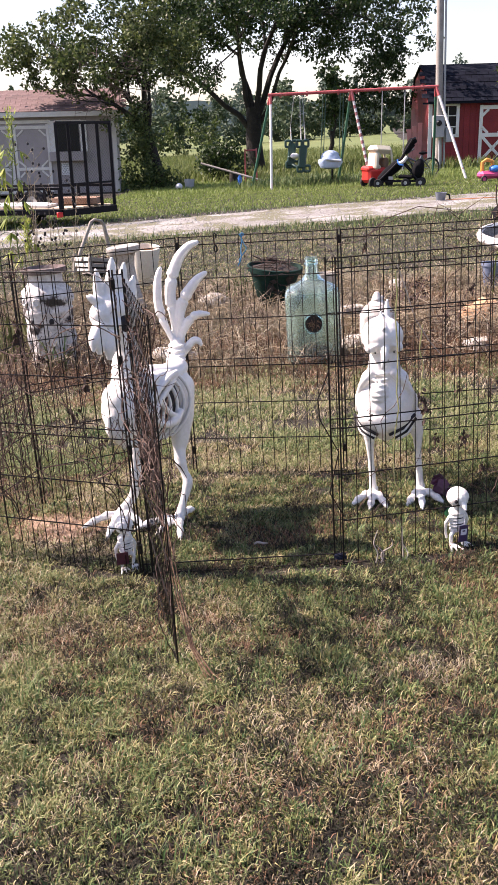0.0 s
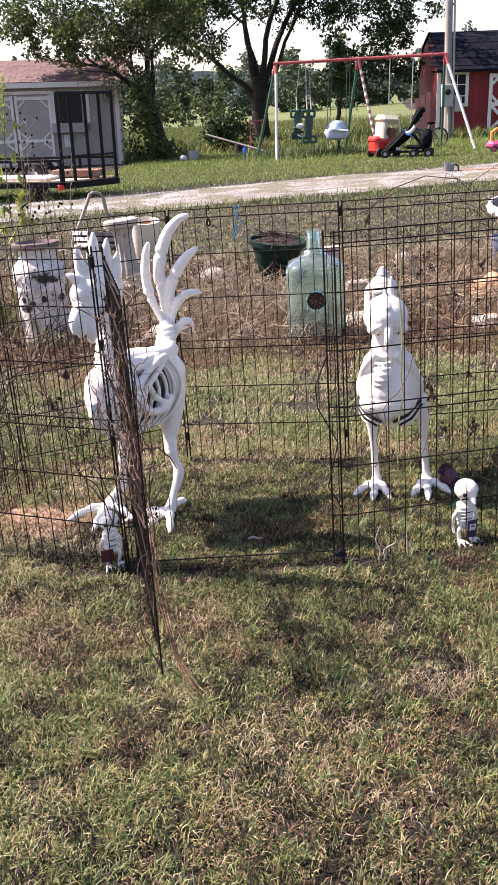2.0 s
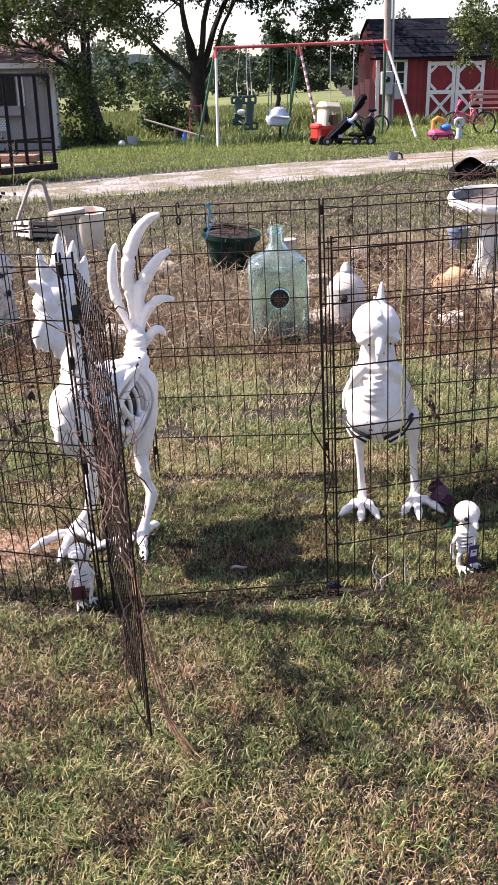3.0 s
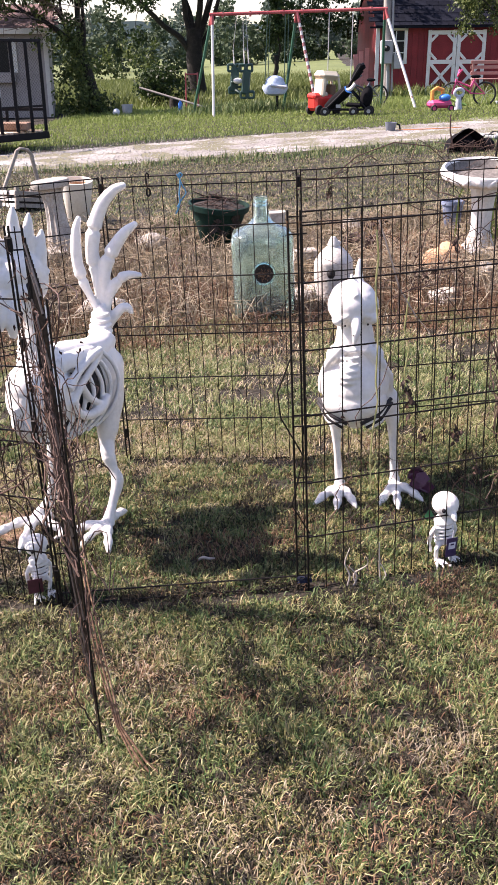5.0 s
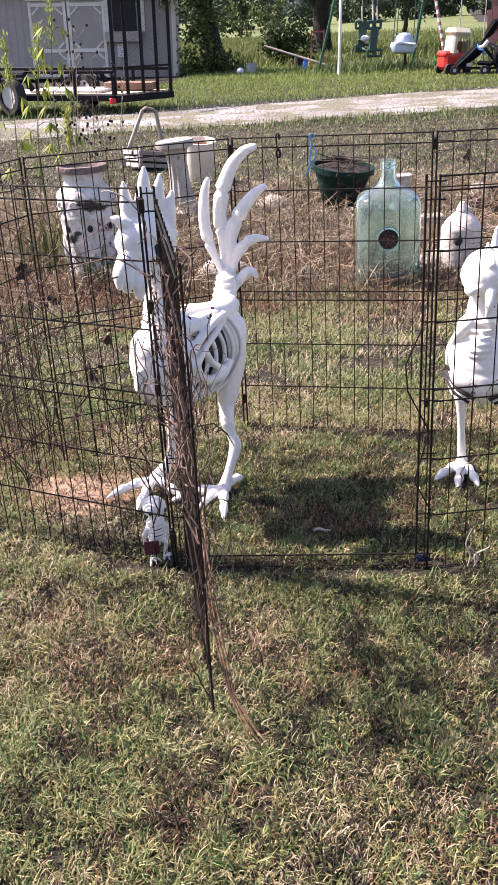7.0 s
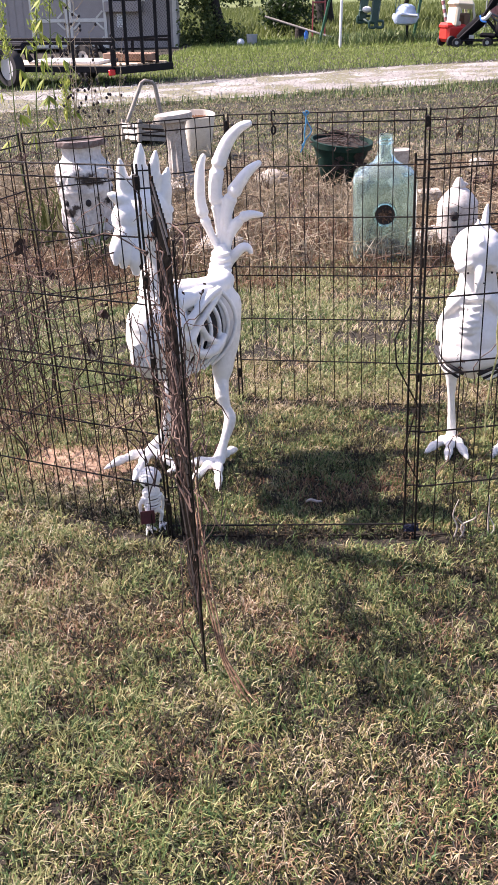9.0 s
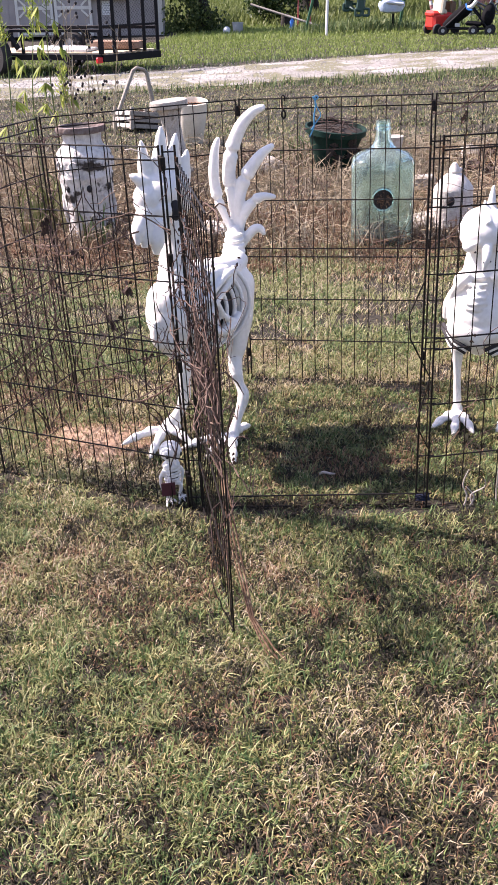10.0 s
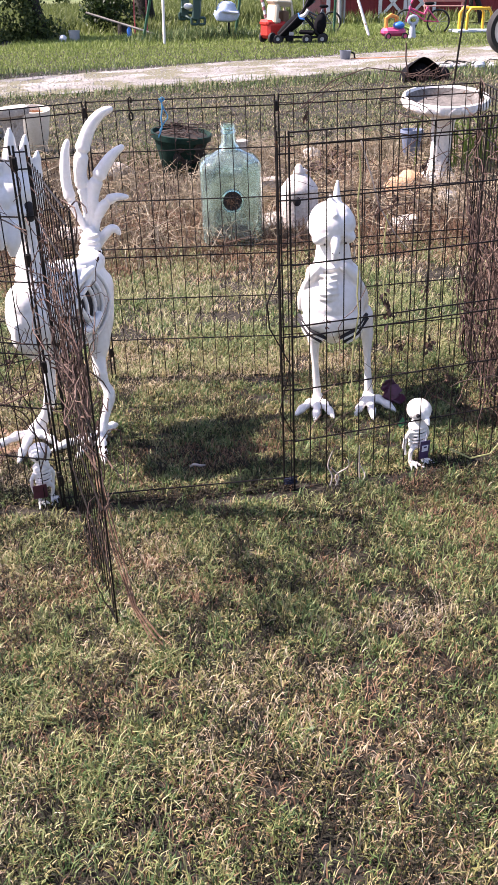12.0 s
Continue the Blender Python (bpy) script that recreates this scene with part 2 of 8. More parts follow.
# ---- ground ----
def ground_mesh():
    xs = sorted({round(v, 3) for v in [*np.linspace(-5, 5, 41), *(-5 - 1.3 ** np.arange(1, 24)), *(5 + 1.3 ** np.arange(1, 24))]})
    ys = sorted({round(v, 3) for v in [*np.linspace(-6, 26, 97), *(-6 - 1.4 ** np.arange(1, 16)), *(26 + 1.22 ** np.arange(3, 36))]})
    v = [(x, y, ground_z(x, y)) for y in ys for x in xs]
    w = len(xs)
    f = [(j * w + i, j * w + i + 1, (j + 1) * w + i + 1, (j + 1) * w + i) for j in range(len(ys) - 1) for i in range(w - 1)]
    me = bpy.data.meshes.new("ground")
    me.from_pydata(v, [], f)
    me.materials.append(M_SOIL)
    me.polygons.foreach_set("use_smooth", [True] * len(me.polygons))
    return me


tagged(new("ground", ground_mesh()), "mown lawn of mixed green and dry grass", "ground", kind="structure")


def road_mid(x):
    return 13.3 + 0.11 * x + 0.9 * math.sin((x + 2) * 0.16)


def road_mesh():
    xs = np.linspace(-40, 30, 141)
    v, f = [], []
    for x in xs:
        half = 1.65 + 0.3 * noise.noise((x * 0.5, 1, 0)) + (0.6 if x > 5 else 0)
        for k in range(7):
            a = -1 + k / 3
            y = road_mid(x) + a * half + 0.15 * noise.noise((x * 1.5, a * 3, 4))
            v.append((x, y, ground_z(x, y) + 0.02 - 0.014 * abs(a) ** 3))
    for i in range(len(xs) - 1):
        for k in range(6):
            f.append((i * 7 + k, (i + 1) * 7 + k, (i + 1) * 7 + k + 1, i * 7 + k + 1))
    me = bpy.data.meshes.new("road")
    me.from_pydata(v, [], f)
    me.materials.append(M_GRAVEL)
    return tidy(me)


tagged(new("road", road_mesh()), "pale crushed limestone driveway with grass at its edges", "gravel road", kind="structure")


# ---- grass ----
def field(x, y, scale, seed):
    """Smooth random values for arrays of places."""
    rng = np.random.RandomState(seed)
    g = rng.rand(64, 64)
    u, w = x * scale, y * scale
    i, j = np.floor(u).astype(int), np.floor(w).astype(int)
    a, b = u - i, w - j
    a, b = a * a * (3 - 2 * a), b * b * (3 - 2 * b)
    i0, i1, j0, j1 = i % 64, (i + 1) % 64, j % 64, (j + 1) % 64
    return (g[i0, j0] * (1 - a) + g[i1, j0] * a) * (1 - b) + (g[i0, j1] * (1 - a) + g[i1, j1] * a) * b


def heights(x, y):
    xx = 9.0 * np.tanh(x / 9.0)
    t = np.clip((y - 13) / 8.0, 0, 1)
    return 0.0349 * xx - 0.0122 * np.minimum(y, 40.0) + 0.15 * t * t * (3 - 2 * t)


def blades(name, x, y, length, width, lean, mat, label, seed, bend=0.6, lift=0.0):
    """Grass: every blade a bent strip of its own."""
    rng = np.random.RandomState(seed)
    n = len(x)
    az = rng.rand(n) * 2 * np.pi
    face = az + np.pi / 2 + rng.randn(n) * 0.4
    z = heights(x, y) + lift
    dx, dy = np.cos(az), np.sin(az)
    sx, sy = np.cos(face) * width / 2, np.sin(face) * width / 2
    h1, r1 = length * 0.5 * np.cos(lean * 0.7), length * 0.5 * np.sin(lean * 0.7)
    l2 = np.minimum(lean * (1 + bend), 1.68)
    h2, r2 = h1 + length * 0.5 * np.cos(l2), r1 + length * 0.5 * np.sin(l2)
    h2 = np.maximum(h2, 0.003)
    v = np.empty((n, 5, 3), np.float32)
    v[:, 0] = np.stack([x - sx, y - sy, z - 0.004], 1)
    v[:, 1] = np.stack([x + sx, y + sy, z - 0.004], 1)
    v[:, 2] = np.stack([x + dx * r1 + sx * 0.9, y + dy * r1 + sy * 0.9, z + h1], 1)
    v[:, 3] = np.stack([x + dx * r1 - sx * 0.9, y + dy * r1 - sy * 0.9, z + h1], 1)
    v[:, 4] = np.stack([x + dx * r2, y + dy * r2, z + h2], 1)
    base = (np.arange(n) * 5)[:, None]
    loops = (base + np.array([0, 1, 2, 3, 3, 2, 4])).astype(np.int32).ravel()
    me = bpy.data.meshes.new(name)
    me.vertices.add(n * 5)
    me.vertices.foreach_set("co", v.ravel())
    me.loops.add(n * 7)
    me.loops.foreach_set("vertex_index", loops)
    me.polygons.add(n * 2)
    starts = (np.arange(n)[:, None] * 7 + np.array([0, 4])).astype(np.int32).ravel()
    me.polygons.foreach_set("loop_start", starts)
    me.materials.append(mat)
    me.update(calc_edges=True)
    return tagged(new(name, me), label, "grass", kind="stuff")


def scatter(n, x0, x1, y0, y1, seed, keep):
    rng = np.random.RandomState(seed)
    x, y = x0 + rng.rand(n) * (x1 - x0), y0 + rng.rand(n) * (y1 - y0)
    k = keep(x, y) > rng.rand(n)
    return x[k], y[k], rng


# patches of the lawn: centre, half sizes, strength
STRAW_PATCHES = ((-0.69, -0.32, 0.11, 0.06, 0.5), (-0.80, -0.34, 0.06, 0.05, 0.3), (-0.21, -0.73, 0.12, 0.06, 0.5), (0.16, -0.58, 0.09, 0.08, 0.35), (-0.48, -0.60, 0.07, 0.04, 0.25), (-0.19, -0.30, 0.09, 0.03, 0.3), (0.10, -0.17, 0.13, 0.04, 0.3))
# greener, darker turf; the gate vine's cast shadow is put into these colours
SHADE_GREEN_PATCHES = ((-0.13, -0.49, 0.13, 0.07, 0.45), (-0.27, -0.60, 0.09, 0.05, 0.3), (-0.02, -0.66, 0.10, 0.05, 0.5), (0.22, -0.32, 0.12, 0.08, 0.5), (-0.25, -0.14, 0.22, 0.05, 0.35), (0.26, -0.82, 0.16, 0.12, 0.40), (0.42, -0.50, 0.12, 0.14, 0.40), (0.45, -0.28, 0.20, 0.10, 0.5), (0.08, -0.82, 0.17, 0.09, 0.28), (0.02, -0.50, 0.12, 0.06, 0.3))
# the first five spots brown the turf in the rooster's cast shadow
RUST_SPOTS = ((-0.20, 0.27), (-0.10, 0.25), (-0.30, 0.24), (-0.18, 0.20), (0.02, 0.22), (-0.3, -0.4), (0.01, -0.35), (-0.77, -0.08), (-0.61, -0.75))


def patches(x, y, rows):
    """Soft ragged patches, summed."""
    wx, wy = 0.05 * (field(x, y, 14.0, 61) - 0.5), 0.05 * (field(x, y, 14.0, 62) - 0.5)
    v = np.zeros_like(x)
    for cx, cy, rx, ry, k in rows:
        q = ((x + wx - cx) / rx) ** 2 + ((y + wy - cy) / ry) ** 2
        v = v + k * np.exp(-q ** 1.5)
    return v


def dry(x, y):
    """How dry the lawn is: 0 green, 1 straw."""
    d = 0.50 * field(x, y, 1.6, 5) + 0.30 * field(x, y, 4.5, 6) + 0.20 * field(x, y, 11.0, 7) + 0.10 * np.clip((y - 0.9) * 0.5, 0, 1)
    d = d + np.where(x > -0.3, -0.22, -0.05) * np.clip((x + 0.45) / 0.35, -1, 1) * np.clip(0.6 - y * 3, 0, 1)
    d = d + 0.12 * np.clip((y - 0.30) / 0.4, 0, 1) * np.clip((6.0 - y), 0, 1)
    d = d - 0.12 * np.clip((-0.35 - x) / 0.3, 0, 1) * np.clip((y - 0.2) / 0.3, 0, 1) * np.clip((2.0 - y) / 0.3, 0, 1)
    d = d + patches(x, y, STRAW_PATCHES) - patches(x, y, SHADE_GREEN_PATCHES)
    d = d - 0.20 * np.clip((x - 0.5) / 0.8, 0, 1) * np.clip((y - 5.0) / 1.5, 0, 1) - 0.34 * np.clip((y - 5.2) / 1.6, 0, 1)
    d = d - 0.26 * inside(x, y) + 0.05 * sunburnt(x, y) - 0.16 * np.exp(-((y - 1.35) / 0.22) ** 2) * (0.3 + field(x, y, 2.2, 53))
    return np.clip((d - 0.41) / 0.20, 0, 1)


def inside(x, y):
    """1 on the lusher, darker turf within the wire pen."""
    e = 0.10 * (field(x, y, 7.0, 51) - 0.5)
    return np.clip((y + e + 0.10) / 0.12, 0, 1) * np.clip((0.80 + e - y) / 0.06, 0, 1) * np.clip((x + 0.75 + e) / 0.25, 0, 1) * np.clip((0.75 - x) / 0.15, 0, 1)


def sunburnt(x, y):
    """1 on the yellow strip along the foot of the back panel."""
    e = 0.12 * (field(x, y, 6.0, 52) - 0.5)
    return np.exp(-((y + e - 0.93) / 0.10) ** 2) * np.clip((x + 0.55) / 0.2, 0, 1)


def rust(x, y):
    v = 0.6 * field(x, y, 2.6, 9) + 0.4 * field(x, y, 7.0, 10) - 0.52
    for px, py in RUST_SPOTS:
        v = v + 0.14 * np.exp(-((x - px) ** 2 + (y - py) ** 2) / 0.010)
    return np.clip(v / 0.16, 0, 1) * np.clip((y + 0.70) / 0.30, 0.5, 1)


def tufts(n, x0, x1, y0, y1, seed, per, spread, keep):
    """Blades gathered in tufts."""
    x, y, rng = scatter(n, x0, x1, y0, y1, seed, keep)
    k = np.repeat(np.arange(len(x)), per)
    return x[k] + rng.randn(len(k)) * spread, y[k] + rng.randn(len(k)) * spread, rng


def bare(x, y):
    """A worn sandy patch inside the pen."""
    d = np.hypot((x + 0.92) / 0.23, (y - 0.42) / 0.15) + 0.35 * (field(x, y, 9.0, 3) - 0.5)
    return np.clip(1.25 - d, 0, 1) ** 0.5


def lumps(x, y):
    return 0.32 + 1.15 * field(x, y, 22.0, 31)


# grass is also thinned in the rooster's cast shadow, baring dark soil
def gaps(x, y):
    return np.clip((0.5 * field(x, y, 30.0, 33) + 0.5 * field(x, y, 13.0, 34) - 0.32) / 0.15, 0.08, 1) * (1 - 0.85 * bare(x, y)) * (1 - 0.75 * np.exp(-((x + 0.26) ** 2 / 0.014 + (y - 0.25) ** 2 / 0.006))) * (1 - 0.7 * np.exp(-((x - -0.04) ** 2 + (y - -0.2) ** 2) / 0.003)) * np.where((np.abs(y) < 0.035) & (x > -0.62) & (x < 0), 0.15, 1.0)


def brown_shadow(x, y):
    """1 on the brown soil in the rooster's cast shadow; the shadow's tone is put into the blades."""
    e = 0.10 * (field(x, y, 11.0, 57) - 0.5)
    return np.exp(-(((x + e + 0.19) / 0.19) ** 2 + ((y - e - 0.235) / 0.085) ** 2) ** 2)


def rail_clearing(x, y):
    """Grass thinned on the camera side of the front panels, so their bottom rails show."""
    v = np.zeros_like(x)
    for ax, ay, bx, by in ((-1.185, 0.225, -0.622, 0.0), (-0.622, 0.0, -0.006, 0.0), (-0.026, -0.01, 0.60, 0.104)):
        k = ((x - ax) * (bx - ax) + (y + 0.022 - ay) * (by - ay)) / ((bx - ax) ** 2 + (by - ay) ** 2)
        k = np.clip(k, 0, 1)
        v = np.maximum(v, np.exp(-((x - ax - k * (bx - ax)) ** 2 + (y + 0.022 - ay - k * (by - ay)) ** 2) / 0.0008))
    return v


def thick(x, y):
    """Full density in the wedge of ground that the camera sees, thin outside."""
    return np.where(np.abs(x + 0.28) < 1.06 + 0.36 * y, 1.0, 0.12) * (1 - 0.85 * rail_clearing(x, y))


near = (-1.9, 1.5, -1.75, 1.25)
x, y, rng = scatter(450000, *near, 11, lambda x, y: 0.95 * gaps(x, y) * thick(x, y) * (1 - 0.4 * np.clip((x + 0.08) / 0.2, 0, 1) * np.clip((-0.15 - y) / 0.2, 0, 1) * np.clip((y + 0.95) / 0.2, 0, 1)) * (1 - 0.6 * brown_shadow(x, y)))
blades("lawn_grass", x, y, (0.012 + 0.020 * rng.rand(len(x))) * lumps(x, y), 0.0018 + 0.0014 * rng.rand(len(x)), 0.3 + 1.15 * rng.rand(len(x)), M_GRASS, "short mixed lawn grass, green and yellowed", 12, 0.9)
x, y, rng = tufts(24000, *near, 17, 11, 0.010, lambda x, y: (0.95 - 0.88 * dry(x, y)) * (1 - bare(x, y)) * (1 - 0.85 * brown_shadow(x, y)) * (0.3 + 0.7 * gaps(x, y)) * thick(x, y))
blades("lawn_grass", x, y, (0.016 + 0.024 * rng.rand(len(x))) * lumps(x, y), 0.0017 + 0.0015 * rng.rand(len(x)), 0.25 + 1.05 * rng.rand(len(x)), M_GREEN, "green lawn grass in small tufts", 18, 0.8)
x, y, rng = tufts(17000, *near, 35, 10, 0.012, lambda x, y: np.clip(0.30 + 0.75 * np.clip((-0.22 - x) / 0.4, -0.40, 1) + 0.5 * (field(x, y, 3.0, 37) - 0.5), 0, 1) * (1 - 0.6 * dry(x, y)) * np.clip(np.clip(0.9 - y, 0, 1) * (1 - 0.75 * inside(x, y)) * np.clip(1 - 1.3 * patches(x, y, SHADE_GREEN_PATCHES), 0, 1) + sunburnt(x, y), 0, 1) * (1 - bare(x, y)) * (0.3 + 0.7 * gaps(x, y)) * thick(x, y))
blades("lawn_grass", x, y, (0.018 + 0.026 * rng.rand(len(x))) * lumps(x, y), 0.0016 + 0.0014 * rng.rand(len(x)), 0.35 + 1.05 * rng.rand(len(x)), M_LIGHTGREEN, "light green lawn grass in soft tufts", 36, 0.8)
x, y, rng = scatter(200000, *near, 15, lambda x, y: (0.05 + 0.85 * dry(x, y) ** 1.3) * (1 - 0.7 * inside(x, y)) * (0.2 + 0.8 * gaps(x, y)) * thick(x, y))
blades("lawn_straw", x, y, 0.012 + 0.024 * rng.rand(len(x)) ** 1.5, 0.0012 + 0.0012 * rng.rand(len(x)), 0.85 + 0.65 * rng.rand(len(x)), M_STRAW, "dead straw lying in the lawn", 16, 0.3, 0.004)
# more near-black blades within the pen and over the vine's shadow patches
x, y, rng = scatter(240000, *near, 39, lambda x, y: np.clip((0.55 * field(x, y, 19.0, 41) + 0.45 * field(x, y, 8.0, 42) - 0.44) / 0.16, 0.05, 1) * np.clip(1.1 - y, 0.3, 1) * (1 + 0.6 * inside(x, y) + 1.6 * patches(x, y, SHADE_GREEN_PATCHES)) * (1 - 0.8 * brown_shadow(x, y)) * (1 - bare(x, y)) * thick(x, y))
blades("lawn_grass", x, y, 0.014 + 0.020 * rng.rand(len(x)), 0.0018 + 0.0014 * rng.rand(len(x)), 0.5 + 0.9 * rng.rand(len(x)), M_SHADED, "near-black grass in small patches, for the shade between tufts", 40, 0.6, 0.004)
x, y, rng = scatter(190000, *near, 19, lambda x, y: (0.11 + 1.0 * rust(x, y) + 0.5 * bare(x, y) + 0.75 * brown_shadow(x, y)) * thick(x, y))
blades("lawn_straw", x, y, 0.010 + 0.018 * rng.rand(len(x)), 0.0015 + 0.0014 * rng.rand(len(x)), 0.6 + 0.8 * rng.rand(len(x)), M_RUST, "reddish brown dead grass in the lawn", 20, 0.3, 0.004)


def hollows(x, y):
    """Thin dark hollows between the mats of the farther lawn."""
    return np.clip((0.5 * field(x, y, 13.0, 45) + 0.5 * field(x, y, 6.0, 46) - 0.36) / 0.14, 0.15, 1)


mid = (-4.8, 4.8, 1.25, 12.2)
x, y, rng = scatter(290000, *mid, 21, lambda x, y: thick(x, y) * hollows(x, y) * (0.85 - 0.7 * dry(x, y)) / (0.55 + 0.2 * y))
blades("lawn_grass", x, y, (0.018 + 0.03 * rng.rand(len(x))) * (0.62 + 0.035 * np.minimum(y, 6)), (0.003 + 0.003 * rng.rand(len(x))) * (0.42 + 0.13 * np.minimum(y, 6)), 0.5 + 0.95 * rng.rand(len(x)), M_GREEN, "short green lawn grass", 22)
x, y, rng = scatter(370000, *mid, 23, lambda x, y: thick(x, y) * hollows(x, y) * (0.6 + 0.3 * dry(x, y)) / (0.45 + 0.17 * y))
blades("lawn_grass", x, y, (0.018 + 0.03 * rng.rand(len(x))) * (0.62 + 0.035 * np.minimum(y, 6)), (0.003 + 0.003 * rng.rand(len(x))) * (0.42 + 0.13 * np.minimum(y, 6)), 0.65 + 0.85 * rng.rand(len(x)), M_GRASS, "mixed green and yellowed lawn grass", 24)
x, y, rng = scatter(360000, *mid, 25, lambda x, y: thick(x, y) * (0.3 + 0.7 * hollows(x, y)) * (0.12 + 0.8 * dry(x, y)) / (0.45 + 0.17 * y))
blades("lawn_straw", x, y, (0.02 + 0.035 * rng.rand(len(x))) * (0.55 + 0.045 * np.minimum(y, 6)), (0.003 + 0.003 * rng.rand(len(x))) * (0.42 + 0.13 * np.minimum(y, 6)), 0.9 + 0.6 * rng.rand(len(x)), M_STRAW, "dead straw lying in the lawn", 26, 0.2, 0.01)

x, y, rng = scatter(150000, -3.0, 3.0, 1.9, 5.6, 27, lambda x, y: thick(x, y) * (0.10 + 0.9 * rust(x * 0.7, y * 0.7)) / (0.5 + 0.15 * y))
blades("lawn_straw", x, y, 0.018 + 0.03 * rng.rand(len(x)), 0.0026 + 0.0024 * rng.rand(len(x)), 0.8 + 0.7 * rng.rand(len(x)), M_RUST, "reddish brown dead growth in the garden bed", 28, 0.2, 0.012)

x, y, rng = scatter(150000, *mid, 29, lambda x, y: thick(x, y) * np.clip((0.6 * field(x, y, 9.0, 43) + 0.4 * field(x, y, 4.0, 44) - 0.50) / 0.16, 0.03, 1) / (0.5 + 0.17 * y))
blades("lawn_grass", x, y, 0.018 + 0.03 * rng.rand(len(x)), (0.003 + 0.003 * rng.rand(len(x))) * (0.45 + 0.13 * np.minimum(y, 6)), 0.4 + 0.9 * rng.rand(len(x)), M_SHADED, "near-black grass in small patches, for the shade between tufts", 30, 0.6, 0.004)

x, y, rng = tufts(5200, -1.9, 1.9, 0.85, 2.6, 91, 12, 0.016, lambda x, y: thick(x, y) * np.clip((0.6 * field(x, y, 7.0, 93) + 0.4 * field(x, y, 3.0, 94) - 0.42) / 0.16, 0, 1))
blades("lawn_grass", x, y, 0.016 + 0.024 * rng.rand(len(x)), 0.0022 + 0.0016 * rng.rand(len(x)), 0.6 + 0.85 * rng.rand(len(x)), M_LIGHTGREEN, "light green grass in matted patches", 92, 0.5, 0.006)
x, y, rng = tufts(5600, -1.9, 1.9, 0.95, 2.4, 95, 13, 0.016, lambda x, y: thick(x, y) * np.clip((0.6 * field(x, y, 6.0, 97) + 0.4 * field(x, y, 2.4, 98) - 0.46) / 0.12, 0, 1))
blades("lawn_grass", x, y, 0.014 + 0.022 * rng.rand(len(x)), 0.0022 + 0.0016 * rng.rand(len(x)), 0.5 + 0.9 * rng.rand(len(x)), M_GREEN, "deep green grass in matted patches", 96, 0.5, 0.005)

# coarser blades outside the camera's wedge
outer = (-7.0, 7.0, -5.0, 12.0)
for k, (count, mat, label) in enumerate(((140000, M_GRASS, "mixed lawn grass round the yard"), (120000, M_GREEN, "green lawn grass round the yard"), (40000, M_STRAW, "dead straw round the yard"))):
    x, y, rng = scatter(count, *outer, 81 + k, lambda x, y: np.where((thick(x, y) < 0.125) | (y < -1.7), 0.9, 0.0) * (0.35 + 0.65 * hollows(x, y)))
    blades("lawn_grass" if k < 2 else "lawn_straw", x, y, 0.035 + 0.035 * rng.rand(len(x)), 0.009 + 0.009 * rng.rand(len(x)), 0.6 + 0.85 * rng.rand(len(x)), mat, label, 85 + k)

M_BARE = material("sandy_soil", [(0.16, 0.095, 0.06), (0.30, 0.20, 0.135), (0.42, 0.31, 0.22)], 0.95, 6, 60, 0.9, depth=0.01)
worn = Geo()
for ring in range(1, 7):
    for k in range(28):
        a = 2 * math.pi * k / 28
        q = ring / 6 * (1 + 0.22 * noise.noise((math.cos(a) * 2, math.sin(a) * 2, 1.5)))
        px, py = -0.92 + 0.23 * q * math.cos(a), 0.42 + 0.15 * q * math.sin(a)
        worn.v.append(Vector((px, py, 0.0045 - 0.0065 * (ring / 6) ** 4)))
worn.v.append(Vector((-0.92, 0.42, 0.005)))
for ring in range(5):
    for k in range(28):
        n = (k + 1) % 28
        worn.face(ring * 28 + k, (ring + 1) * 28 + k, (ring + 1) * 28 + n, ring * 28 + n)
for k in range(28):
    worn.face(168, k, (k + 1) % 28)
solo("bare_soil", worn, M_BARE, LEVEL, "worn patch of pinkish sandy soil", "soil", kind="structure")

# ---- wire pen ----
PEN_H = 0.91
RAILS = (0.004, 0.145, 0.287, 0.428, 0.455, 0.607, 0.757, 0.878, 0.906)
WIRE_V = Geo().tube([(0, 0, 0), (0, 0, PEN_H - 0.002)], 0.0014, 6).mesh("upright_wire", M_WIRE, True)
POST = Geo().tube([(0, 0, -0.03), (0, 0, PEN_H)], 0.0026, 8).mesh("post", M_WIRE, True)
SLEEVE = Geo().box((0, 0, 0), (0.012, 0.010, 0.030), None, 0.002).mesh("sleeve", M_WIRE)


def rail_mesh(length):
    return Geo().tube([(0, 0, 0), (length, 0, 0)], 0.0020, 6).mesh("rail", M_WIRE, True)


def pen_panel(a, b, label, rails=RAILS, spacing=0.0435):
    """A wire panel from a to b on the yard's ground, in its own frame with x along it."""
    a, b = Vector((*a, 0)), Vector((*b, 0))
    d = b - a
    n = d.length
    root = thing("pen_panel", yard(a.x, a.y, 0, math.degrees(math.atan2(d.y, d.x))), label, "wire fence panel", "panels of the wire pen")
    rail = rail_mesh(n - 0.012)
    for z in rails:
        part("rail", rail, None, root, at=pose(0.006, 0.0018, z))
    for x in (0.006, n - 0.006):
        part("post", POST, None, root, at=pose(x, 0, 0))
    k = max(2, round((n - 0.03) / spacing))
    for i in range(1, k):
        part("upright_wire", WIRE_V, None, root, at=pose(0.006 + (n - 0.012) * i / k, -0.0016, 0))
    for z in (PEN_H - 0.035, 0.47, 0.10):
        part("sleeve", SLEEVE, None, root, at=pose(n - 0.002, 0, z))
    return root


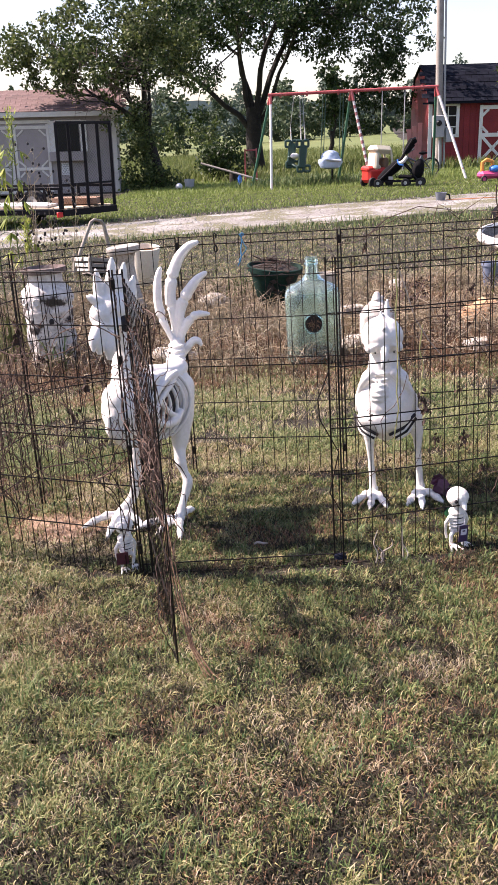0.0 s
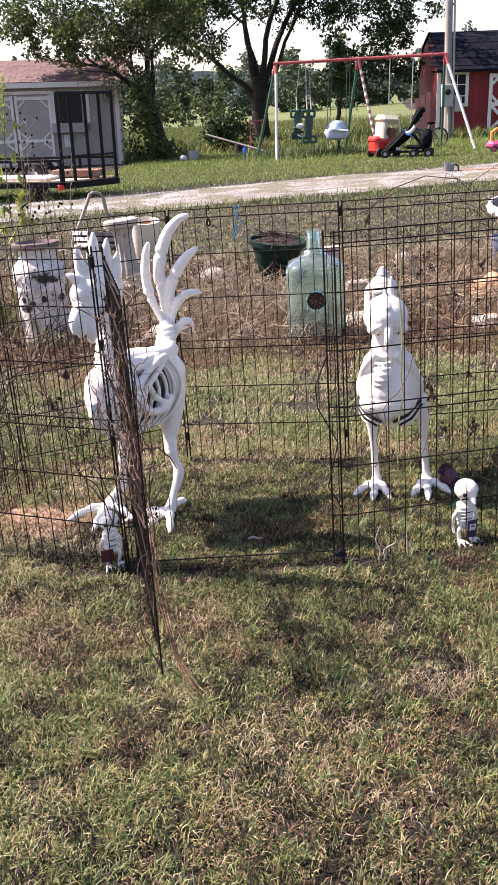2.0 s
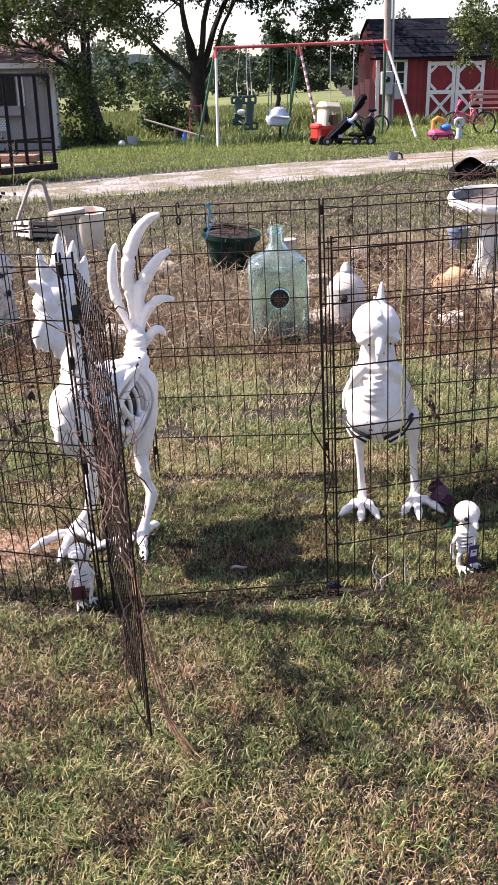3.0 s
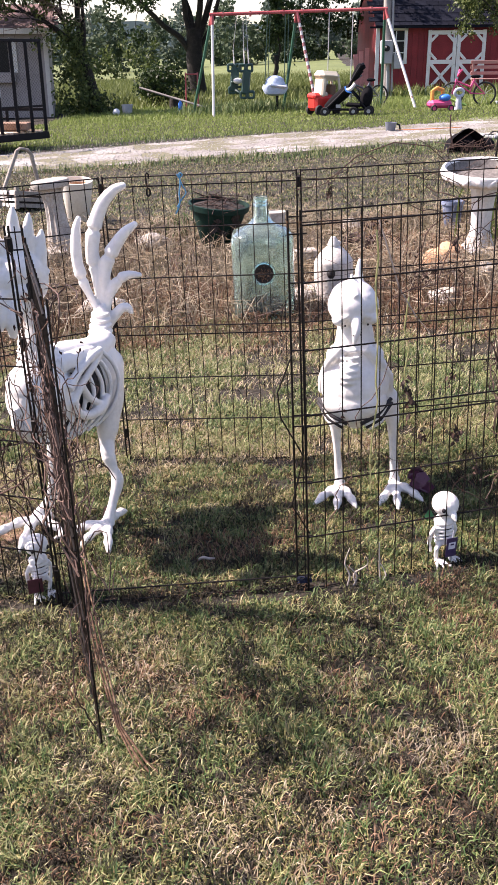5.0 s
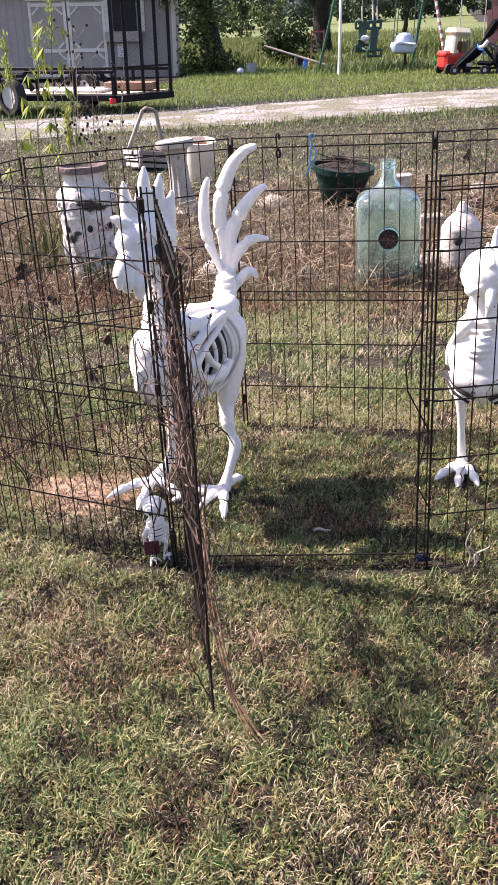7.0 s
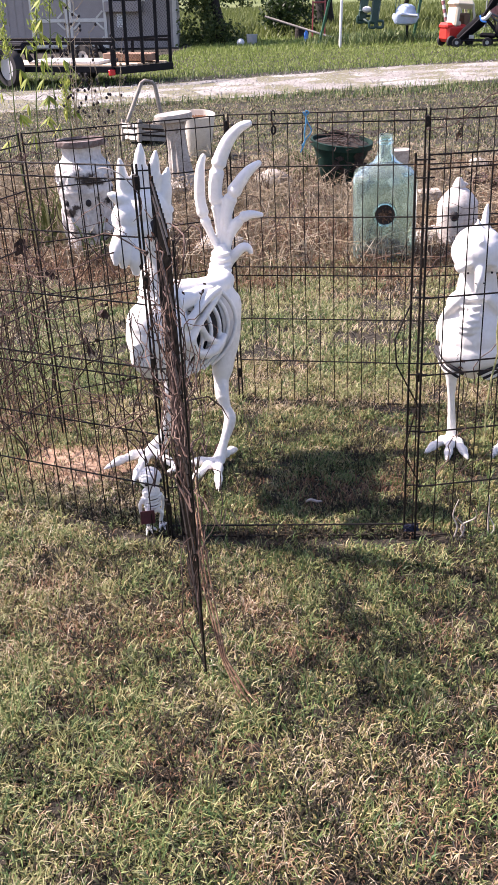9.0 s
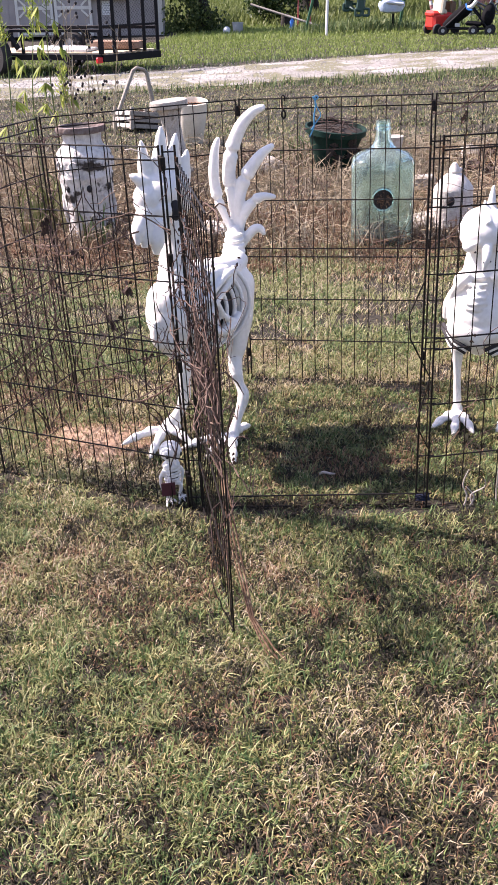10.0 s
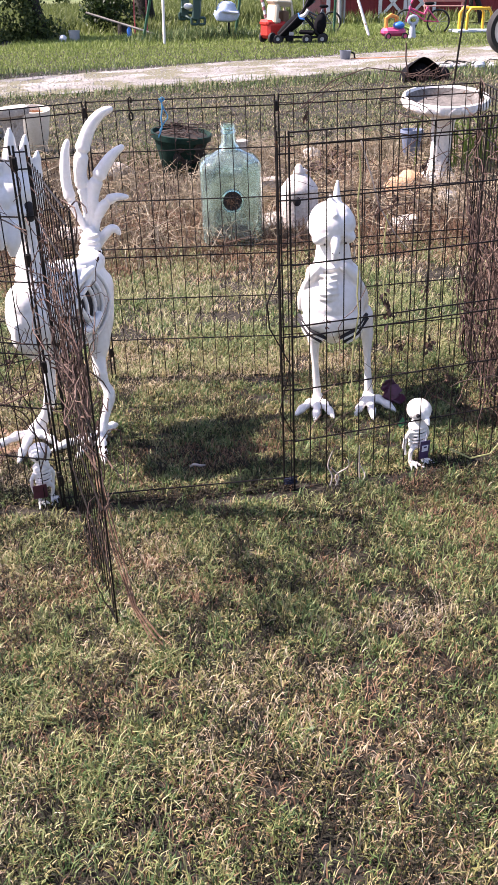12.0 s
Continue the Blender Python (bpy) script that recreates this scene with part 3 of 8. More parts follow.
GATE_L, GATE_R = (-0.622, 0.0), (-0.006, 0.0)
FRONT_L, BACK_LL, BACK_L = (-1.185, 0.225), (-1.05, 0.62), (-0.507, 0.870)
BACK_M, BACK_R, FRONT_R = (0.070, 0.795), (0.722, 0.835), (0.600, 0.104)
pen_panel(FRONT_L, GATE_L, "black wire pen panel with dead vines woven in")
pen_panel(BACK_LL, FRONT_L, "black wire pen panel at the side")
pen_panel(BACK_LL, BACK_L, "black wire pen panel at the back corner")
pen_panel(BACK_L, BACK_M, "black wire pen panel before the garden bed")
pen_panel(BACK_M, BACK_R, "black wire pen panel with dry tendrils on top")
pen_panel(BACK_R, FRONT_R, "black wire pen panel thick with dead vines")
pen_panel((-0.026, -0.010), FRONT_R, "black wire pen panel beside the open gate")

# the gate panel: two narrow strips, a double threshold rail and the open door
gate = thing("gate_panel", yard(*GATE_L), "black wire gate panel with its door swung open", "wire gate")
GATE_W = GATE_R[0] - GATE_L[0]
for x0, x1 in ((0.0, 0.030), (GATE_W - 0.040, GATE_W)):
    part("post", POST, None, gate, at=pose(x0 + 0.003 if x0 == 0 else x0, 0, 0))
    if x0 == 0:
        part("post", POST, None, gate, at=pose(x1, 0, 0))
    part("upright_wire", WIRE_V, None, gate, at=pose((x0 + x1) / 2, 0.0016, 0))
    short = Geo().tube([(0, 0, 0), (x1 - x0, 0, 0)], 0.0018, 6).mesh("cross_wire", M_WIRE, True)
    for z in (0.145, 0.287, 0.30, 0.428, 0.455, 0.607, 0.757, 0.86, 0.896):
        part("cross_wire", short, None, gate, at=pose(x0, 0.001, z))
for z in (0.006, 0.037):
    part("threshold_rail", rail_mesh(GATE_W), None, gate, at=pose(0, 0.002, z))
for z in (0.872, 0.66, 0.40, 0.09):
    part("sleeve", SLEEVE, None, gate, at=pose(0.002, -0.004, z))
knot = Geo()
rnd = random.Random(4)
for i in range(9):
    c = Vector((GATE_W - 0.02, -0.004, 0.03))
    knot.tube([c + Vector((rnd.uniform(-0.024, 0.016), rnd.uniform(-0.008, 0.008), rnd.uniform(-0.008, 0.010))) for _ in range(5)], 0.0016, 6)
part("wire_tie", knot, material("blue_cord", [(0.010, 0.012, 0.022), (0.028, 0.032, 0.055)], 0.9, 20, 80, 0.2, spec=0.05), gate, "dark blue cord knot")
part("latch_loop", Geo().tube([(GATE_W - 0.04, -0.01, 0.60), (GATE_W - 0.075, -0.02, 0.52), (GATE_W - 0.07, -0.02, 0.46), (GATE_W - 0.02, -0.012, 0.36), (GATE_W - 0.05, -0.02, 0.24), (GATE_W - 0.01, -0.01, 0.16)], 0.002, 6), M_WIRE, gate, "bent dark wire hanging from the strip")

DOOR_L = 0.52
door = part("door", Geo().tube([(0, 0, 0.035), (0, 0, 0.885)], 0.0032, 8), M_WIRE, gate, "open wire door overgrown with vines", at=pose(0.034, -0.006, 0, 0, 0, -78))
part("post", Geo().tube([(DOOR_L, 0, -0.01), (DOOR_L, 0.006, 0.870)], 0.0019, 8).mesh("post", M_WIRE, True), None, door)
for i in range(1, 12):
    part("upright_wire", Geo().tube([(DOOR_L * i / 12, 0.002, 0.01), (DOOR_L * i / 12, 0.002, 0.878)], 0.0013, 6).mesh("upright_wire", M_WIRE, True), None, door)
for z in (0.012, 0.145, 0.287, 0.428, 0.455, 0.607, 0.757, 0.846, 0.874):
    part("rail", rail_mesh(DOOR_L), None, door, at=pose(0, -0.002, z))


# ---- dead vines on the wire ----
def vine_mass(name, m, length, count, label, seed, lean=0.012, leaves=14, z0=0.0, z1=0.9, thick=0.0022, climb=0.8, wild=1.0, first=0.0):
    """Twisting stems that climb a panel, with a few withered leaves."""
    r = random.Random(seed)
    root = thing(name, m, label, "dead vine")
    stems, dead = Geo(), Geo()
    for i in range(count):
        up = r.random() < climb
        p = Vector((r.uniform(first, length), r.gauss(0, lean), r.uniform(z0, z1 * 0.5) if up else r.uniform(z0 + 0.1, z1)))
        d = Vector((r.gauss(0, 0.25), 0, 1)) if up else Vector((r.choice((-1, 1)), 0, r.gauss(0, 0.4)))
        d.normalize()
        pts, steps = [], r.randint(8, 20)
        for s in range(steps):
            pts.append(p.copy())
            d = (d + Vector((r.gauss(0, 0.38) * wild, r.gauss(0, 0.22) * wild, r.gauss(0, 0.30) * wild + (0.10 if up else 0)))).normalized()
            p = p + d * 0.028
            p.y = p.y * 0.8
            if not -0.01 < p.x < length + 0.01:
                d.x = -d.x
                p.x = min(max(p.x, -0.01), length + 0.01)
            if p.z > z1 or p.z < 0.01:
                d.z = -d.z
        t = thick * r.uniform(0.4, 1.25)
        stems.tube(pts, [t * (1 - 0.5 * k / steps) for k in range(steps)], 5)
        if r.random() < leaves / max(1, count):
            for _ in range(r.randint(4, 9)):
                dead.leaf(p + Vector((r.gauss(0, 0.007), r.gauss(0, 0.005), r.gauss(0, 0.012))), unit((r.gauss(0, 0.7), r.gauss(0, 0.5), -1)), unit((r.gauss(0, 1), r.gauss(0, 1), r.gauss(0, 0.6))), r.uniform(0.006, 0.014), r.uniform(0.003, 0.007))
    tagged(part("vine_tangle", stems, M_VINE, root), kind="stuff")
    if dead.v:
        tagged(part("withered_foliage", dead, M_DRYLEAF, root), kind="stuff")
    return root


def along(a, b):
    return yard(a[0], a[1], 0, math.degrees(math.atan2(b[1] - a[1], b[0] - a[0]))), math.hypot(b[0] - a[0], b[1] - a[1])


door_pose = yard(*GATE_L) @ pose(0.034, -0.006, 0, 0, 0, -78)
vine_mass("dead_vine", door_pose, DOOR_L * 0.97, 40, "dense brown dead vine twisted through the open gate door", 31, 0.005, 5, 0.36, 0.80, 0.0018, 0.85, 1.35, 0.30 * DOOR_L)
vine_mass("dead_vine", door_pose, DOOR_L * 0.97, 34, "dark tangled vine on the upper half of the gate door", 39, 0.005, 6, 0.52, 0.84, 0.0019, 0.7, 1.1, 0.22 * DOOR_L)
vine_mass("dead_vine", door_pose @ Matrix.Translation((DOOR_L * 0.80, 0, 0)), DOOR_L * 0.19, 11, "brown dead vine stems at the foot of the gate door", 38, 0.004, 1, 0.0, 0.50, 0.0016, 1.0, 0.85)
m, n = along(FRONT_L, GATE_L)
vine_mass("dead_vine", m, n, 84, "thin dead vine on the black wire panel", 32, 0.008, 9, 0.1, 0.82, 0.0017, 0.75)
m, n = along(BACK_R, FRONT_R)
vine_mass("dead_vine", m, n, 240, "thick mat of dry brown vine on the side panel", 33, 0.014, 30, 0.0, 0.92, 0.0024)
m, n = along(BACK_M, BACK_R)
vine_mass("dead_vine", m, n, 20, "loose dry tendrils over the back panel", 34, 0.02, 10, 0.45, 0.93, 0.0018, 0.35)
m, n = along(GATE_R, FRONT_R)
vine_mass("dead_vine", m, n, 12, "few thin tendrils on the black wire panel", 35, 0.006, 8, 0.05, 0.8, 0.0016, 0.6)
m, n = along(BACK_LL, FRONT_L)
vine_mass("dead_vine", m, n, 80, "dry vine on the side panel of the pen", 36, 0.012, 20, 0.1, 0.85, 0.0018, 0.6)

M_STEM = material("tan_stem", [(0.045, 0.022, 0.012), (0.14, 0.075, 0.040), (0.34, 0.235, 0.15)], 0.8, 14, 90, 0.4, depth=0.001)
root_stem = thing("dead_vine", yard(-0.40, -0.60), "thick brown vine stem rooted in the lawn", "dead vine")
for k, off in enumerate((0.0, 0.012, -0.010)):
    part("stem", Geo().tube([(0.030 + off * 2.2, -0.015 - off, 0.0), (-0.005 + off * 0.9, 0.02, 0.02), (-0.040 + off * 0.3, 0.06, 0.07), (-0.068 + off * 0.7, 0.12, 0.18), (-0.092 + off * 0.5, 0.20, 0.30), (-0.125 + off, 0.36, 0.38 + 0.03 * k)], [0.0018, 0.0027 - 0.0005 * k, 0.0023, 0.0021 - 0.0003 * k, 0.0018, 0.0012], 7), M_STEM, root_stem, smooth=True)

M_PALE = material("pale_vine", [(0.30, 0.25, 0.22), (0.48, 0.43, 0.38)], 0.8, 9, 90, 0.4, depth=0.001)
M_LIVE = material("yellow_green_vine", [(0.16, 0.17, 0.06), (0.30, 0.30, 0.12), (0.42, 0.36, 0.20)], 0.7, 9, 90, 0.4, depth=0.001)


def tendril(pts, r, mat, label):
    """One long curling stem hung on the wire."""
    return solo("vine_tendril", Geo().tube([Vector(p) for p in pts], [r] * (len(pts) - 1) + [r * 0.5], 6), mat, LEVEL, label, "dead vine", "loose tendrils on the pen", smooth=True)


tendril([(-0.697, -0.01, 0.905), (-0.682, -0.02, 0.908), (-0.668, -0.022, 0.903), (-0.650, -0.02, 0.894), (-0.637, -0.018, 0.880)], 0.0014, M_PALE, "pale bent vine end over the wire panel")
tendril([(-0.637, -0.018, 0.880), (-0.622, -0.02, 0.862), (-0.612, -0.02, 0.843), (-0.611, -0.02, 0.828), (-0.615, -0.02, 0.812), (-0.632, -0.02, 0.796)], 0.0011, M_VINE, "dark curling tendril by the gate hinge")
tendril([(0.144, 0.012, 0.857), (0.149, 0.014, 0.80), (0.143, 0.016, 0.740), (0.148, 0.014, 0.66), (0.149, 0.016, 0.60), (0.145, 0.014, 0.52), (0.150, 0.014, 0.47), (0.138, 0.012, 0.40), (0.133, 0.012, 0.33), (0.137, 0.02, 0.24)], 0.0021, M_LIVE, "yellow-green vine climbing the wire panel")
tendril([(0.154, 0.04, 0.873), (0.178, 0.04, 0.80), (0.202, 0.045, 0.722), (0.241, 0.05, 0.656), (0.276, 0.055, 0.613)], 0.0016, M_PALE, "straw-coloured stalk leaning on the wire")
tendril([(0.225, 0.05, 0.70), (0.215, 0.045, 0.63), (0.228, 0.05, 0.58), (0.219, 0.05, 0.53), (0.226, 0.05, 0.45)], 0.0018, M_LIVE, "thin green tendril on the wire panel")
tendril([(0.42, 0.055, 0.05), (0.47, 0.03, 0.03), (0.53, 0.045, 0.03), (0.565, 0.06, 0.06), (0.57, 0.075, 0.12), (0.555, 0.09, 0.19)], 0.0026, M_LIVE, "bent green stem at the panel's foot")
tendril([(0.16, 0.86, 0.86), (0.25, 0.86, 0.93), (0.36, 0.85, 0.965), (0.46, 0.84, 0.95), (0.52, 0.85, 0.90)], 0.0018, M_VINE, "brown tendril arching over the back panel")
tendril([(0.40, 0.85, 0.88), (0.43, 0.85, 0.97), (0.50, 0.84, 0.93), (0.60, 0.84, 0.99)], 0.0016, M_VINE, "brown tendril arching over the back panel")
leafmold = material("dead_leaf", [(0.010, 0.006, 0.005), (0.034, 0.018, 0.013), (0.085, 0.045, 0.030)], 0.85, 30, 120, 0.5, depth=0.002)


def dead_leaves(p, seed, size=0.024):
    """A crumpled bunch of withered leaves caught in the wire."""
    r, g = random.Random(seed), Geo()
    size = size * 0.62
    for i in range(16):
        q = Vector((r.gauss(0, 0.005), r.gauss(0, 0.005), r.gauss(0, 0.010)))
        d = unit((r.gauss(0, 0.5), r.gauss(0, 0.4), -1))
        g.leaf(q, d, unit((r.gauss(0, 1), -1, r.gauss(0, 0.4))), size * r.uniform(0.7, 1.3), size * r.uniform(0.4, 0.8))
    return solo("dead_leaves", g, leafmold, LEVEL @ Matrix.Translation(p), "dark withered leaves caught in the pen wire", "dead leaf", "withered leaves on the pen")


for k, p in enumerate(((0.163, 0.822, 0.84), (0.458, 0.826, 0.576), (0.55, 0.828, 0.67), (0.33, 0.052, 0.514), (0.221, 0.034, 0.503), (0.232, 0.036, 0.462), (0.46, 0.075, 0.514), (0.262, 0.042, 0.365), (0.346, 0.055, 0.368), (0.404, 0.066, 0.262), (-0.73, 0.035, 0.587), (-0.78, 0.055, 0.50), (-0.70, 0.022, 0.42), (-0.86, 0.09, 0.66), (-0.93, 0.12, 0.72))):
    dead_leaves(p, 200 + k, 0.020 + 0.004 * (k % 3))
tendril([(-0.600, -0.03, 0.36), (-0.56, 0.10, 0.335), (-0.53, 0.20, 0.30), (-0.505, 0.26, 0.245), (-0.490, 0.28, 0.20)], 0.0021, M_VINE, "dark vine arching from the door past the rooster")
tendril([(-0.625, -0.10, 0.40), (-0.66, -0.09, 0.37), (-0.70, -0.07, 0.345), (-0.735, -0.05, 0.33)], 0.0020, M_VINE, "bent dark twig hooked on the gate")
tendril([(-0.735, -0.05, 0.33), (-0.70, -0.08, 0.36), (-0.66, -0.10, 0.39), (-0.63, -0.11, 0.405)], 0.0016, M_VINE, "bent dark twig hooked on the gate")
clip = thing("snap_clip", yard(-0.368, 0.845, 0.0), "black metal snap clip hung on the back panel", "clip")
part("hook", Geo().tube([(0.004, 0, 0.900), (0.0045, 0, 0.912), (0.0, 0, 0.917), (-0.0045, 0, 0.912), (-0.004, 0, 0.885), (0, 0, 0.874)], 0.0026, 8), M_WIRE, clip, smooth=True)
part("ring", Geo().tube([(0.0055 * math.cos(t), 0, 0.862 + 0.011 * math.sin(t)) for t in [2 * math.pi * k / 12 for k in range(13)]], 0.003, 8), M_WIRE, clip, smooth=True)
for k, (px, py, h) in enumerate(((0.075, 0.0, 0.105), (0.100, 0.004, 0.085), (0.088, -0.004, 0.060), (0.160, 0.012, 0.110), (0.166, 0.014, 0.050))):
    rk = random.Random(70 + k)
    q = 0.003 if k == 3 else 0.009
    solo("dry_stem", Geo().limb([(0, 0, -0.004), (rk.gauss(0, q), rk.gauss(0, 0.006), h * 0.3), (rk.gauss(0, q), rk.gauss(0, 0.006), h * 0.6), (rk.gauss(0, q * 1.4), rk.gauss(0, 0.006), h)], [0.0022, 0.0019, 0.0016, 0.0010], 6), M_PALE, yard(px, py), "pale dry weed stem at the foot of the panel", "dry stem", "dry stems at the panel", smooth=True)
solo("twig", Geo().limb([(-0.020, 0, 0.006), (-0.006, 0.003, 0.010), (0.010, -0.002, 0.008), (0.024, 0.002, 0.006)], [0.003, 0.0042, 0.0036, 0.002], 6), M_PALE, yard(-0.268, 0.170), "short pale twig on the bare soil", "twig", smooth=True)
curl = Geo()
for k in range(5):
    a = -0.5 + 0.25 * k
    curl.poly([(0.0, 0.0, 0.0), (0.022 * math.cos(a), 0.012 * math.sin(a) - 0.004, 0.018 + 0.006 * k), (0.034, 0.010 * math.sin(a * 2), 0.046 + 0.003 * k), (0.010, 0.006, 0.030 + 0.004 * k)], (0.0005, 0.0012, 0))
solo("dead_leaf", curl, leafmold, yard(-0.560, 0.425, 0.004), "curled dark brown leaf beside the rooster's foot", "dead leaf")
solo("green_leaf", Geo().leaf((0, 0, 0), (0.12, 0.1, 0.98), (0.2, -0.95, 0.1), 0.040, 0.030), leafy("bright_leaf", [(0.03, 0.14, 0.06), (0.07, 0.26, 0.12)], 0.5, 0.3), yard(0.352, 0.30, 0.0), "bright green leaf at the hen's foot", "leaf")


# ---- plastic skeleton birds ----
def molded(name, solid, dark, m, label, category, voxel=0.0042, group=""):
    """Fuses the white forms into one moulded skin and adds near-black forms for the painted and shaded hollows to the
    same mesh.
    """
    me = tidy(solid.mesh(name, M_BONE))
    temp = new("temp", me)
    mod = temp.modifiers.new("fuse", "REMESH")
    mod.mode, mod.voxel_size, mod.use_smooth_shade = "VOXEL", voxel, True
    sm = temp.modifiers.new("soften", "SMOOTH")
    sm.factor, sm.iterations = 0.5, 1
    bpy.context.view_layer.update()
    fused = bpy.data.meshes.new_from_object(temp.evaluated_get(bpy.context.evaluated_depsgraph_get()))
    bpy.data.objects.remove(temp)
    bm = bmesh.new()
    bm.from_mesh(fused)
    for f in bm.faces:
        f.material_index = 0
        f.smooth = True
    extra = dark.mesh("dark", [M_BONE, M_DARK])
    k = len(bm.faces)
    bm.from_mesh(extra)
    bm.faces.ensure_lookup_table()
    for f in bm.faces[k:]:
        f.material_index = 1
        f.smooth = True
    out = bpy.data.meshes.new(name)
    bm.to_mesh(out)
    bm.free()
    out.materials.append(M_BONE)
    out.materials.append(M_DARK)
    ob = tagged(new(name, out), label, category, group)
    ob.matrix_basis = m
    return ob


def arc(a, b, c, n=7):
    """Points on a smooth bend from a through b to c."""
    a, b, c = Vector(a), Vector(b), Vector(c)
    k = 2 * b - (a + c) / 2
    return [a * (1 - t) ** 2 + k * 2 * t * (1 - t) + c * t * t for t in [i / (n - 1) for i in range(n)]]


def bone(g, pts, radii):
    """A limb with knuckles where it is thick."""
    pts = [Vector(p) for p in pts]
    g.limb(pts, radii, 10)
    g.ball(pts[0], radii[0], seg=10, rings=7)
    g.ball(pts[-1], radii[-1], seg=10, rings=7)


def foot(g, ankle, toes, r=0.013):
    """Toes with two knuckles each and a tapering claw."""
    ankle = Vector(ankle)
    g.ball(ankle + Vector((0, 0, 0.004)), r * 1.05, seg=12, rings=8)
    for t in toes:
        t = Vector(t)
        a, b = ankle.lerp(t, 0.36) + Vector((0, 0, 0.013)), ankle.lerp(t, 0.68) + Vector((0, 0, 0.010))
        bone(g, [ankle, ankle.lerp(a, 0.55) + Vector((0, 0, 0.003)), a, a.lerp(b, 0.5), b, b.lerp(t, 0.55), t], [r * 0.9, r * 0.70, r * 0.95, r * 0.66, r * 0.82, r * 0.52, r * 0.18])


def feather(g, pts, r, joints=()):
    """A jointed tail feather: slim at its root, waisted at each joint, blunt at the tip."""
    pts = [Vector(p) for p in pts]
    k = len(pts) - 1
    fine, radii = [], []
    for i in range(k * 4 + 1):
        t = i / 4
        j = min(int(t), k - 1)
        f = t - j
        p0, p1, p2, p3 = pts[max(j - 1, 0)], pts[j], pts[j + 1], pts[min(j + 2, k)]
        fine.append(0.5 * (2 * p1 + (p2 - p0) * f + (2 * p0 - 5 * p1 + 4 * p2 - p3) * f * f + (3 * p1 - p0 - 3 * p2 + p3) * f ** 3))
        q = t / k
        w = (0.52 + 0.48 * min(1.0, q / 0.38)) * (1.0 if q < 0.6 else 1.0 - 0.52 * ((q - 0.6) / 0.4) ** 1.6)
        for c in joints:
            d = t - c
            w *= 1 - 0.30 * math.exp(-(d / 0.17) ** 2) + 0.17 * math.exp(-((d - 0.32) / 0.22) ** 2) + 0.12 * math.exp(-((d + 0.30) / 0.22) ** 2)
        radii.append(r * w)
    g.tube(fine, radii, 12)
    g.ball(fine[-1], radii[-1], seg=10, rings=7)


